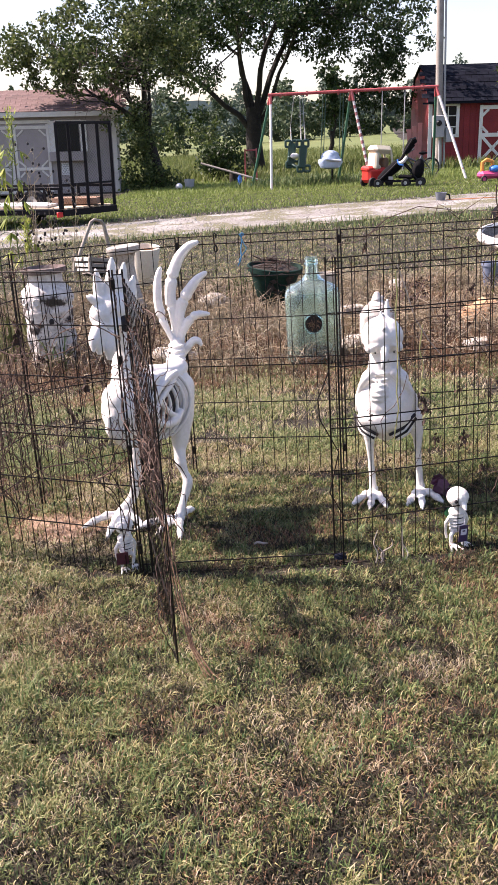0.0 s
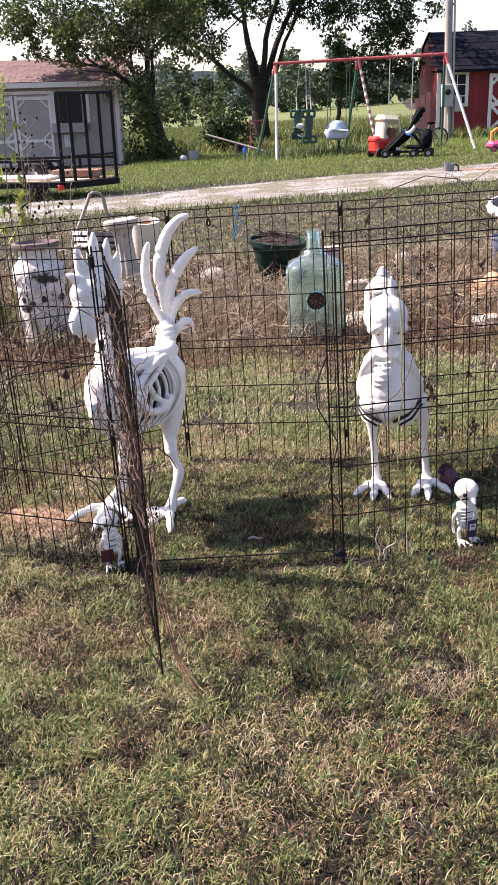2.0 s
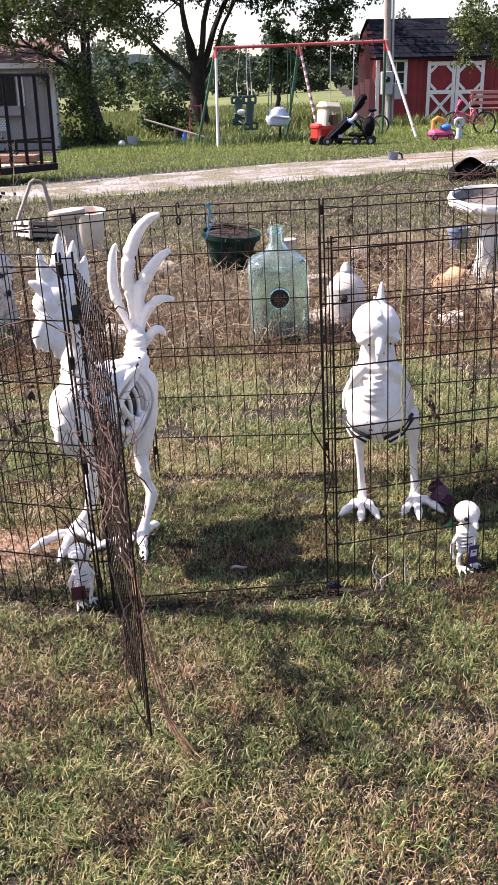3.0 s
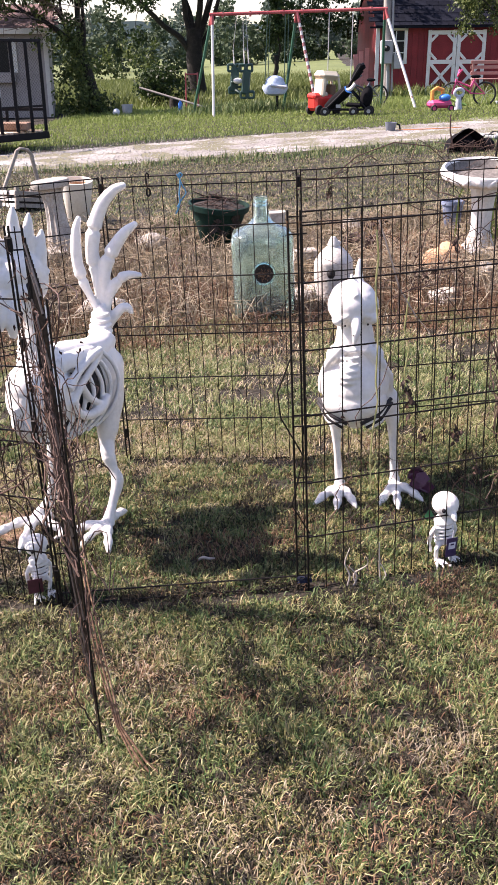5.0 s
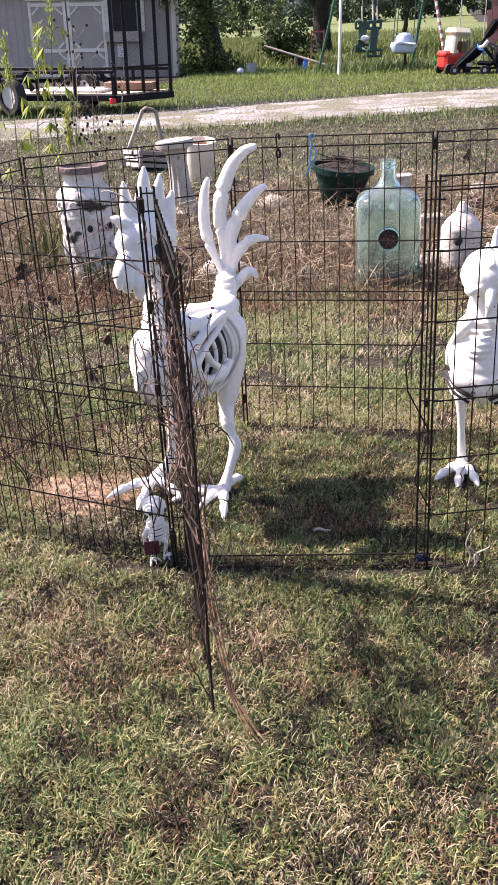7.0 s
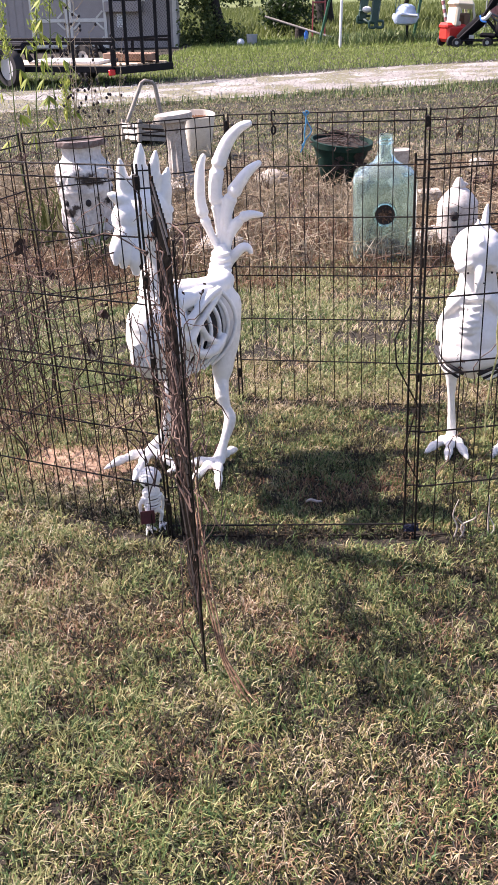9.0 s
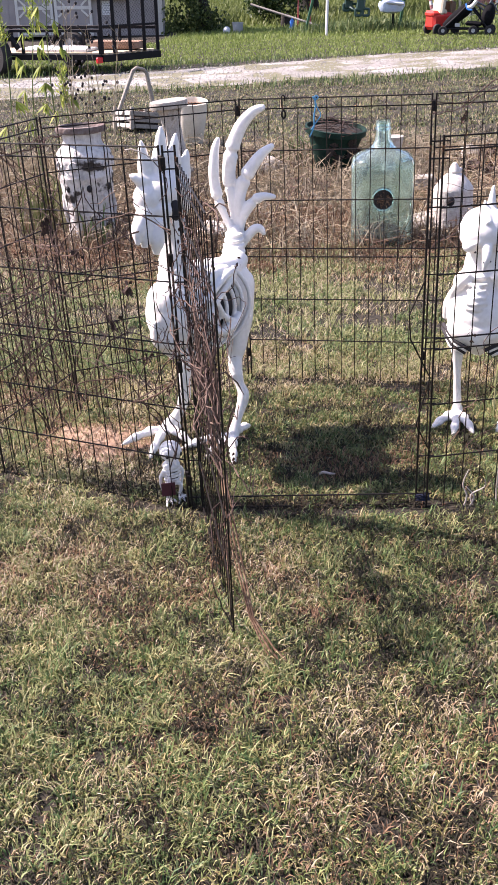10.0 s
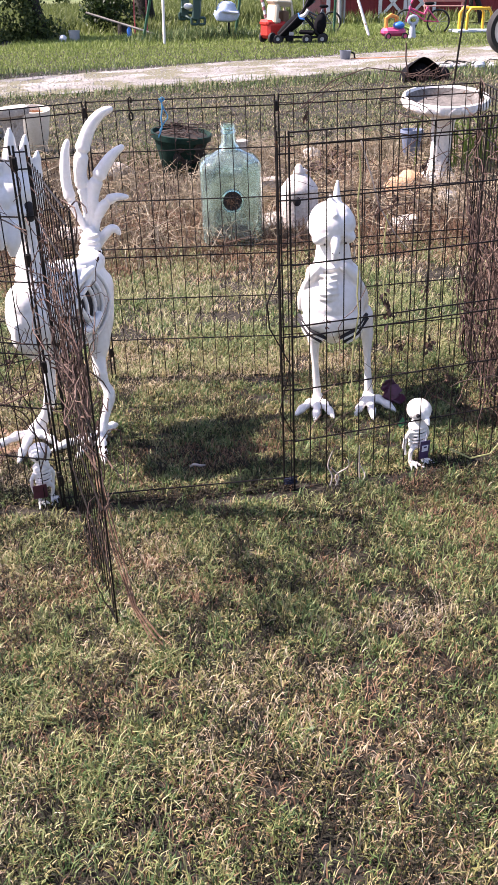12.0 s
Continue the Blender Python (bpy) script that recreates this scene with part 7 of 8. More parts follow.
# swing set
def swing_set():
    root = thing("swing_set", pose(0, 0, 0), "old metal swing set with a red top bar", "swing set")
    A, B = Vector((0.41, 21.5, 2.13)), Vector((4.49, 21.5, 2.23))
    rod(root, "top_bar", [A + Vector((-0.06, 0, 0)), B + Vector((0.06, 0, 0))], 0.038, M_SWRED, "faded red top bar")

    def foot_at(x, y):
        return Vector((x, y, ground_z(x, y) - 0.02))

    def leg(a, b, mat, label):
        a, b = Vector(a), Vector(b)
        rod(root, "leg", [a, b], 0.034, mat, label)
        rod(root, "leg_collar", [a, a + (b - a) * 0.10], 0.040, M_SWRED, "red collar")
    leg(A, foot_at(0.38, 20.9), M_SWWHITE, "rusty white leg")
    leg(A, foot_at(-0.10, 22.3), M_SWGREEN, "green leg")
    leg(B, foot_at(5.14, 20.6), M_SWWHITE, "rusty white leg")
    leg(B, foot_at(4.66, 22.3), M_SWGREEN, "green leg")
    C = A.lerp(B, 0.488)
    leg(C, foot_at(2.17, 22.3), M_SWGREEN, "green leg")
    f = foot_at(2.86, 20.9)
    leg(C, f, M_SWWHITE, "white leg with a striped wrap")
    for i in range(11):
        p = C.lerp(f, 0.08 + i * 0.075)
        part("stripe", Geo().tube([p, C.lerp(f, 0.08 + i * 0.075 + 0.034)], 0.039, 10), M_WRAP, root, "faded red wrap")
    for t in (0.06, 0.22, 0.41, 0.52, 0.66, 0.86, 0.92):
        p = A.lerp(B, t)
        part("hanger", Geo().tube([p + Vector((0, 0, 0.05)), p + Vector((0, 0, -0.07))], 0.026, 8), M_SWRED, root)
    return root


swing_set()


def glider_seat():
    root = thing("glider_swing", pose(1.06, 21.6, 0.32), "dark green plastic double glider swing seat", "swing", "swings of the swing set")
    def loop(cx, cy, cz, w, h):
        e = 0.35
        pts = []
        for k in range(25):
            a = 2 * math.pi * k / 24
            ca, sa = math.cos(a), math.sin(a)
            pts.append((cx + w / 2 * math.copysign(abs(ca) ** e, ca), cy, cz + h / 2 * math.copysign(abs(sa) ** e, sa)))
        return Geo().tube(pts, 0.030, 8)
    for cx, cy, dz, label in ((0.13, -0.12, 0.0, "near bench"), (-0.13, 0.22, 0.10, "far bench")):
        bench_back = part("back", Geo().box((cx, cy, 0.34 + dz / 2), (0.20, 0.07, 0.56), Matrix.Rotation(0.10, 3, "Y"), 0.03), M_DKGREEN, root)
        part("grip_frame", loop(cx - 0.085, cy, 0.65 + 0.02 * dz, 0.13, 0.15), M_DKGREEN, bench_back)
        part("grip_frame", loop(cx + 0.085, cy, 0.65 + 0.02 * dz, 0.13, 0.15), M_DKGREEN, bench_back)
        part("grip_frame", loop(cx - 0.06, cy, 0.05 + dz, 0.14, 0.14), M_DKGREEN, bench_back)
        part("grip_frame", loop(cx + 0.115, cy, 0.05 + dz, 0.14, 0.14), M_DKGREEN, bench_back)
        part("seat", Geo().box((cx, cy + (0.09 if cy < 0 else -0.09), 0.28 + dz / 2), (0.20, 0.16, 0.05), None, 0.02), M_DKGREEN, root)
    part("foot_bar", Geo().tube([(0.13, -0.12, 0.08), (0.0, 0.05, 0.10), (-0.13, 0.22, 0.16)], 0.035, 8), M_DKGREEN, root, "", True)
    part("cushion", Geo().ball((-0.06, 0.02, 0.36), (0.11, 0.09, 0.07)), M_WHITE, root, "white cushion", True)
    for x, y in ((-0.13, 0.22), (0.10, -0.12), (0.20, -0.12)):
        rod(root, "hanger", [(x, y, 0.70), (x - 0.02, y, 1.05)], 0.014, M_SWWHITE)
        rod(root, "rope", [(x - 0.02, y, 1.05), (x * 0.6 + 0.02, 0, 1.86)], 0.007, M_GREY)


glider_seat()


def bucket_seat():
    root = thing("baby_swing", pose(1.90, 21.6, 0.34), "pale blue plastic baby swing seat", "swing", "swings of the swing set")
    prof = [(0.10, 0.0), (0.22, 0.04), (0.28, 0.16), (0.26, 0.25), (0.24, 0.25), (0.22, 0.12), (0.10, 0.06)]
    part("bucket", tidy(Geo().lathe(prof, seg=24, squash=lambda a, r, z: r * (1 + 0.12 * math.cos(2 * a))).mesh("bucket", M_SKYBLUE, True)), None, root)
    part("backrest", tidy(Geo().lathe([(0.245, 0.20), (0.24, 0.30), (0.20, 0.39), (0.12, 0.44), (0.02, 0.455), (0.02, 0.44), (0.11, 0.42), (0.18, 0.37), (0.215, 0.29), (0.22, 0.20)], seg=24, squash=lambda a, r, z: r * (1.0 if math.sin(a) > -0.2 else 0.75)).mesh("backrest", M_SKYBLUE, True)), None, root)
    part("tray", Geo().box((0.06, -0.24, 0.22), (0.42, 0.12, 0.06), Matrix.Rotation(0.08, 3, "Y"), 0.025), M_LILAC, root)
    part("stem", Geo().box((0.05, 0, -0.15), (0.05, 0.05, 0.30), None, 0.01), M_BLACKSTEEL, root, "dark post below")
    for x in (-0.25, -0.18, 0.22, 0.30):
        rod(root, "rope", [(x, 0, 0.2), (x * 0.9 + 0.05, 0, 1.86)], 0.010, M_DKGREEN)


bucket_seat()
for x in (3.16, 3.72):
    solo("swing_chain", Geo().tube([(0, 0, 0), (0.01, 0, 1.9)], 0.012, 6), M_GREY, pose(x, 21.5, 0.28), "grey hanging swing chain under the red bar", "chain", "chains of the swing set")


# pole and meter
def utility_pole():
    root = thing("utility_pole", pose(5.90, 27.7, ground_z(5.9, 27.7) - 0.1, 0, -1.6, 0), "grey wooden utility pole with a meter box", "utility pole")
    rod(root, "pole", [(0, 0, 0), (0, 0, 4.0), (0, 0, 8.5)], [0.12, 0.11, 0.10], M_POLE, "", 14)
    rod(root, "conduit", [(0.16, -0.06, 0.0), (0.16, -0.06, 5.0), (0.15, -0.05, 8.0)], 0.032, M_GREY, "grey conduit")
    rod(root, "conduit", [(0.0, -0.16, 0.0), (0.0, -0.15, 1.1)], 0.04, M_GREY, "grey conduit")
    part("meter_box", Geo().box((-0.06, -0.22, 1.42), (0.34, 0.20, 0.66), None, 0.02), M_GREY, root, "grey meter box")
    part("switch_box", Geo().box((0.28, -0.20, 1.15), (0.22, 0.16, 0.42), None, 0.02), M_GREY, root, "small grey switch box")
    part("meter", tidy(Geo().lathe([(0.085, 0), (0.085, 0.05), (0.06, 0.08)], seg=20).mesh("meter", M_PANE, True)), None, root, "round glass meter", at=pose(-0.06, -0.32, 1.52, 90, 0, 0))
    rod(root, "cable", [(0.1, 0, 8.2), (1.5, -3, 7.4), (3.6, -8, 6.9)], 0.012, M_BLACKSTEEL, "sagging cable")


utility_pole()


# toys
def toy_car():
    root = thing("toy_car", stand(2.80, 19.6, 20) @ Matrix.Diagonal((0.86, 0.9, 1.0, 1.0)), "red and cream plastic ride-in toy car", "toy car")
    part("body", Geo().box((0, 0, 0.26), (0.72, 0.46, 0.34), None, 0.07), M_TOYRED, root)
    part("hood", Geo().box((-0.28, 0, 0.40), (0.22, 0.42, 0.14), None, 0.05), M_TOYRED, root)
    part("roof", Geo().box((0.08, 0, 0.82), (0.56, 0.50, 0.19), Matrix.Rotation(0.06, 3, "Y"), 0.085), M_TOYCREAM, root, "cream roof")
    part("door_pillar", Geo().box((-0.10, 0, 0.58), (0.13, 0.46, 0.40), Matrix.Rotation(0.10, 3, "Y"), 0.04), M_TOYCREAM, root, "cream front pillar")
    for y in (-0.19, 0.19):
        rod(root, "pillar", [(0.36, y, 0.38), (0.355, y, 0.60), (0.30, y, 0.82)], 0.032, M_TOYCREAM, "cream pillar")
    part("dashboard", Geo().box((-0.02, 0, 0.44), (0.10, 0.40, 0.10), None, 0.03), M_TOYCREAM, root, "cream dashboard")
    part("seat", Geo().box((0.20, 0, 0.50), (0.16, 0.36, 0.28), None, 0.04), plain("brown_plastic", (0.16, 0.09, 0.05), 0.6), root)
    for x in (-0.25, 0.25):
        for y in (-0.24, 0.24):
            wheel(root, (x, y, 0.11), 0.11, 0.08, (0, 1, 0), M_TYRE, wide=0.45)


toy_car()


def stroller():
    root = thing("stroller", stand(3.24, 19.1, -15), "folded black stroller with a dark canopy", "stroller")
    for y in (-0.19, 0.19):
        rod(root, "frame", [(-0.48, y, 0.10), (-0.2, y, 0.36), (0.04, y, 0.60), (0.16, y, 0.80), (0.30, y, 1.02)], 0.020, M_BLACKSTEEL)
        rod(root, "frame", [(0.04, y, 0.58), (0.26, y, 0.36), (0.47, y, 0.12)], 0.018, M_BLACKSTEEL)
        rod(root, "rail", [(-0.46, y, 0.13), (0.16, y, 0.12), (0.50, y, 0.13)], 0.016, M_BLACKSTEEL)
    rod(root, "handle", [(0.30, -0.19, 1.02), (0.33, -0.10, 1.05), (0.33, 0.10, 1.05), (0.30, 0.19, 1.02)], 0.022, M_BLACKSTEEL)
    part("leg_rest", Geo().limb([(-0.44, 0, 0.15), (-0.26, 0, 0.30), (-0.06, 0, 0.46), (0.08, 0, 0.58)], [0.08, 0.115, 0.12, 0.085], 12), M_CLOTH, root, "", True)
    part("seat", Geo().box((0.16, 0, 0.22), (0.34, 0.34, 0.08), Matrix.Rotation(0.06, 3, "Y"), 0.03), M_CLOTH, root)
    part("backrest", Geo().ball((0.43, 0, 0.37), (0.135, 0.19, 0.235), Matrix.Rotation(0.18, 3, "Y")), M_CLOTH, root, "", True)
    part("canopy", Geo().limb([(0.12, 0, 0.72), (0.20, 0, 0.84), (0.29, 0, 0.97), (0.34, 0, 0.93)], [0.05, 0.085, 0.10, 0.06], 12), M_CLOTH, root, "folded canopy", True)
    part("bar", Geo().limb([(0.00, -0.2, 0.53), (0.10, -0.22, 0.55), (0.19, -0.22, 0.66)], [0.035, 0.040, 0.036], 8), M_SWWHITE, root, "white bumper bar", True)
    part("strap", Geo().limb([(-0.02, -0.2, 0.60), (0.02, -0.24, 0.50), (0.12, -0.24, 0.48)], 0.016, 6), M_BLUE, root, "blue strap", True)
    part("label_plate", Geo().box((-0.16, -0.20, 0.20), (0.10, 0.012, 0.07), None, 0.004), M_GREY, root, "grey plate")
    for x, r in ((-0.45, 0.09), (0.17, 0.095), (0.50, 0.10)):
        for y in (-0.2, 0.2):
            wheel(root, (x, y, r), r, 0.05, (0, 1, 0), M_GREY, wide=0.42)


stroller()


def toy_pile():
    root = thing("ride_on_toy", stand(5.33, 19.2, 10), "pink and orange plastic ride-on toy", "toy", "toys by the barn")
    part("base", Geo().box((0, 0, 0.15), (0.52, 0.30, 0.17), None, 0.06), M_PINK, root)
    part("arch", Geo().tube([(-0.18, 0, 0.18), (-0.18, 0, 0.42), (-0.08, 0, 0.48), (0.06, 0, 0.44), (0.08, 0, 0.2)], 0.045, 8), plain("orange_plastic", (0.75, 0.30, 0.06), 0.45), root, "orange arch", True)
    part("seat", Geo().ball((0.10, -0.05, 0.28), (0.13, 0.12, 0.08)), M_BLUE, root, "blue seat", True)
    for x in (-0.2, 0.2):
        wheel(root, (x, -0.18, 0.07), 0.07, 0.05, (0, 1, 0), M_PINK)
    r2 = thing("toy_bin", stand(5.80, 19.35), "pale grey plastic toy with a ring top", "toy", "toys by the barn")
    part("post", tidy(Geo().lathe([(0.09, 0), (0.06, 0.22), (0.05, 0.28)], seg=16).mesh("post", M_LILAC, True)), None, r2)
    part("ring", Geo().tube([(0.10 * math.cos(t), 0, 0.36 + 0.08 * math.sin(t)) for t in [2 * math.pi * k / 14 for k in range(15)]], 0.035, 8), M_LILAC, r2, "", True)
    part("slide", Geo().box((-0.02, 0.1, 0.17), (0.46, 0.20, 0.05), Matrix.Rotation(0.35, 3, "Y"), 0.02), plain("lime_plastic", (0.35, 0.55, 0.12), 0.45), r2, "lime slide")


toy_pile()


def bicycle(m, label, paint):
    root = thing("bicycle", m, label, "bicycle", "bicycles by the barn")
    for x in (-0.36, 0.40):
        t = part("wheel", Geo().tube([(x + 0.255 * math.cos(a), 0, 0.26 + 0.255 * math.sin(a)) for a in [2 * math.pi * k / 28 for k in range(29)]], 0.022, 8), M_TYRE, root, "", True)
        for i in range(10):
            a = i * math.pi / 5
            part("spoke", Geo().tube([(x, 0, 0.26), (x + 0.24 * math.cos(a), 0, 0.26 + 0.24 * math.sin(a))], 0.004, 4), M_CHROME, t)
    for pts in ([(-0.36, 0, 0.26), (-0.28, 0, 0.60)], [(-0.28, 0, 0.55), (0.05, 0, 0.42), (0.14, 0, 0.60)], [(-0.28, 0, 0.50), (0.05, 0, 0.30), (0.14, 0, 0.58)], [(0.05, 0, 0.28), (0.40, 0, 0.26), (0.14, 0, 0.52)]):
        rod(root, "frame_tube", pts, 0.024, paint)
    rod(root, "handlebar", [(-0.20, -0.2, 0.80), (-0.26, 0, 0.66), (-0.20, 0.2, 0.80)], 0.02, paint)
    part("saddle", Geo().ball((0.16, 0, 0.65), (0.12, 0.06, 0.04)), M_CLOTH, root, "", True)


bicycle(stand(6.45, 20.9, -8), "pink child's bicycle leaning by the barn", M_PINK)
bicycle(stand(4.20, 22.4, 14) @ pose(0, 0, 0, 10, 0, 0), "dark grey bicycle standing behind the stroller", plain("dull_grey_paint", (0.10, 0.11, 0.13), 0.5, 0.3))


def climber():
    root = thing("play_bars", stand(7.72, 20.7, 4) @ Matrix.Scale(0.9, 4), "yellow tubular play bars on a pale base", "play equipment")
    for y in (-0.25, 0.25):
        rod(root, "arch", [(-0.36, y, 0.05), (-0.36, y, 0.46), (-0.28, y, 0.58), (0.22, y, 0.58), (0.30, y, 0.46), (0.30, y, 0.05)], 0.04, M_YELLOW)
    for x in (-0.1, 0.1):
        rod(root, "cross_tube", [(x, -0.25, 0.58), (x, 0.25, 0.58)], 0.03, M_YELLOW)
    part("base", Geo().box((-0.05, 0, 0.04), (1.15, 0.62, 0.08), None, 0.02), M_LILAC, root)


climber()


def bench():
    root = thing("garden_bench", stand(9.7, 29.2, 0), "faded reddish wooden garden bench", "bench")
    m = plain("faded_red_wood", (0.40, 0.20, 0.18), 0.8)
    for z in (0.62, 0.80, 0.95):
        part("back_slat", Geo().box((0, 0.22, z), (1.4, 0.03, 0.10), None, 0.005), m, root)
    for y in (-0.15, 0.0, 0.14):
        part("seat_slat", Geo().box((0, y, 0.45), (1.4, 0.11, 0.03), None, 0.005), m, root)
    for x in (-0.62, 0.62):
        part("leg", Geo().box((x, -0.15, 0.225), (0.06, 0.06, 0.45), None, 0.005), m, root)
        part("leg", Geo().box((x, 0.22, 0.50), (0.06, 0.06, 1.0), None, 0.005), m, root)


bench()


def parked_wheel():
    root = thing("pickup_truck", stand(6.26, 12.9), "parked truck, its big front tyre and silver rim on the driveway", "truck")
    wheel(root, (-0.30, 0, 0.42), 0.42, 0.26, (0.12, 1, 0), M_WHITE, wide=0.76)
    wheel(root, (3.1, -0.4, 0.42), 0.42, 0.26, (0.12, 1, 0), M_WHITE, wide=0.76)
    wheel(root, (-0.1, 1.6, 0.42), 0.42, 0.26, (0.12, 1, 0), M_WHITE, wide=0.76)
    wheel(root, (3.3, 1.2, 0.42), 0.42, 0.26, (0.12, 1, 0), M_WHITE, wide=0.76)
    steel = plain("silver_paint", (0.45, 0.46, 0.48), 0.35, 0.4)
    turn = Matrix.Rotation(-0.12, 3, "Z")
    part("body", Geo().box((1.75, 0.6, 1.22), (4.6, 1.7, 0.46), turn, 0.10), steel, root)
    part("cab", Geo().box((1.4, 0.64, 1.74), (1.9, 1.5, 0.62), turn, 0.15), steel, root)
    part("window", Geo().box((1.4, 0.64, 1.76), (1.6, 1.54, 0.40), turn, 0.08), M_PANE, root)


parked_wheel()

# small things along the driveway
hut = thing("planter_box", stand(3.50, 10.95, 8) @ Matrix.Scale(0.82, 4), "black arched cover with dead plants at its front", "planter")
rim = [(0.33 * math.cos(t), 0.36 * math.sin(t) ** 0.8 * (1 + 0.06 * math.sin(5 * t))) for t in [math.pi * k / 14 for k in range(15)]]
shell = Geo()
for k in range(7):
    q = 1.0 - 0.05 * k + 0.03 * math.sin(2.3 * k)
    shell.v += [Vector((x * q + 0.012 * math.sin(9 * z + k), -0.2 + 0.07 * k, max(0.0, z * q))) for x, z in rim]
for k in range(6):
    for j in range(14):
        shell.face(k * 15 + j, k * 15 + j + 1, (k + 1) * 15 + j + 1, (k + 1) * 15 + j)
shell.face(*[90 + j for j in range(15)])
cover = part("shell", shell, M_CLOTH, hut, "", True)
part("lump", Geo().ball((0.42, -0.02, 0.08), (0.14, 0.13, 0.13)), M_CLOTH, hut, "", True)
part("lump", Geo().ball((0.02, 0.0, 0.12), (0.18, 0.12, 0.16)), M_CLOTH, hut, "", True)
rh = random.Random(2)
tw = Geo()
for i in range(40):
    p = Vector((rh.uniform(-0.3, 0.45), -0.25 - rh.random() * 0.1, 0))
    tw.tube([p, p + Vector((rh.gauss(0, 0.05), rh.gauss(0, 0.04), 0.12)), p + Vector((rh.gauss(0, 0.14), rh.gauss(0, 0.06), 0.2 * rh.random() + 0.05))], 0.006, 4)
tagged(part("stem_tangle", tw, M_VINE, hut), kind="stuff")
part("stem", Geo().tube([(-0.26, -0.2, 0.1), (-0.33, -0.2, 0.35), (-0.34, -0.2, 0.6)], 0.012, 6), M_VINE, hut)

cord = solo("extension_cord", Geo().tube([(x, 14.95 + 0.06 * math.sin(x * 2.7), ground_z(x, 14.95) + 0.03) for x in [3.45 + 0.12 * k for k in range(11)]], 0.008, 6), M_CORD, Matrix.Identity(4), "orange extension cord along the driveway", "cord", smooth=True)
scrap = thing("scrap_pile", stand(4.75, 12.75), "low heap of bent wire and grey rubble on the gravel", "scrap")
rp = random.Random(8)
for i in range(6):
    p = Vector((rp.uniform(-0.5, 0.4), rp.uniform(-0.1, 0.1), 0.02))
    part("wire", Geo().limb([p, p + Vector((rp.uniform(0.05, 0.2), 0, rp.uniform(0.03, 0.10))), p + Vector((rp.uniform(0.25, 0.45), rp.gauss(0, 0.05), rp.uniform(0.02, 0.06)))], 0.006, 5), M_BLACKSTEEL, scrap, "", True)
for i in range(12):
    part("rubble", Geo().ball((rp.uniform(-0.45, 0.55), rp.uniform(-0.15, 0.15), 0.03), (rp.uniform(0.03, 0.07), 0.05, rp.uniform(0.025, 0.05)), None, 7, 5), M_GREY, scrap)
part("cap", tidy(Geo().lathe([(0.08, 0), (0.09, 0.05), (0.06, 0.09), (0.01, 0.10)], seg=16).mesh("cap", M_LILAC, True)), None, scrap, "pale blue cap", at=pose(0.25, -0.05, 0.0))

speaker = thing("plastic_tub", stand(3.36, 15.0, 12) @ Matrix.Scale(0.8, 4), "grey plastic tub lying at the driveway's edge", "tub")
part("shell", tidy(Geo().lathe([(0.08, 0), (0.10, 0.02), (0.125, 0.17), (0.135, 0.20), (0.12, 0.20), (0.09, 0.05)], seg=20).mesh("shell", plain("slate_plastic", (0.16, 0.18, 0.22), 0.5), True)), None, speaker)
part("handle", Geo().tube([(0.1, 0, 0.18), (0.2, -0.02, 0.14), (0.22, -0.03, 0.03)], 0.02, 6), M_BLACKSTEEL, speaker)

bin_ = thing("bucket", stand(-1.86, 24.5), "small grey bucket with a white ball beside the bush", "bucket")
part("shell", tidy(Geo().lathe([(0.12, 0), (0.15, 0.27), (0.14, 0.27), (0.11, 0.03)], seg=18).mesh("shell", M_GREY, True)), None, bin_)
solo("ball", Geo().ball((0, 0, 0.09), 0.10), M_WHITE, stand(-2.14, 24.2), "white ball in the grass", "ball", smooth=True)

boards = thing("seesaw", stand(-0.6, 26.5), "long weathered board resting on a stump", "board")
part("board", Geo().tube([(-1.0, 0, 0.62), (0.9, -0.6, 0.08)], 0.032, 6), M_POLE, boards)
part("stump", tidy(Geo().lathe([(0.16, 0), (0.13, 0.34)], seg=12).mesh("stump", M_BARK, True)), None, boards)
frame_ = thing("metal_frame", stand(-0.25, 26.8), "rusty red metal frame by the tree", "frame")
for x in (0, 0.35):
    part("bar", Geo().tube([(x, 0, 0), (x, 0, 1.0)], 0.025, 6), M_SWRED, frame_)
part("bar", Geo().tube([(0, 0, 0.95), (0.35, 0, 0.95)], 0.025, 6), M_SWRED, frame_)
solo("bottle", Geo().lathe([(0.06, 0), (0.06, 0.22), (0.02, 0.30)], seg=14), M_BLUE, stand(-0.42, 24.5), "small blue plastic bottle in the grass", "bottle", smooth=True)


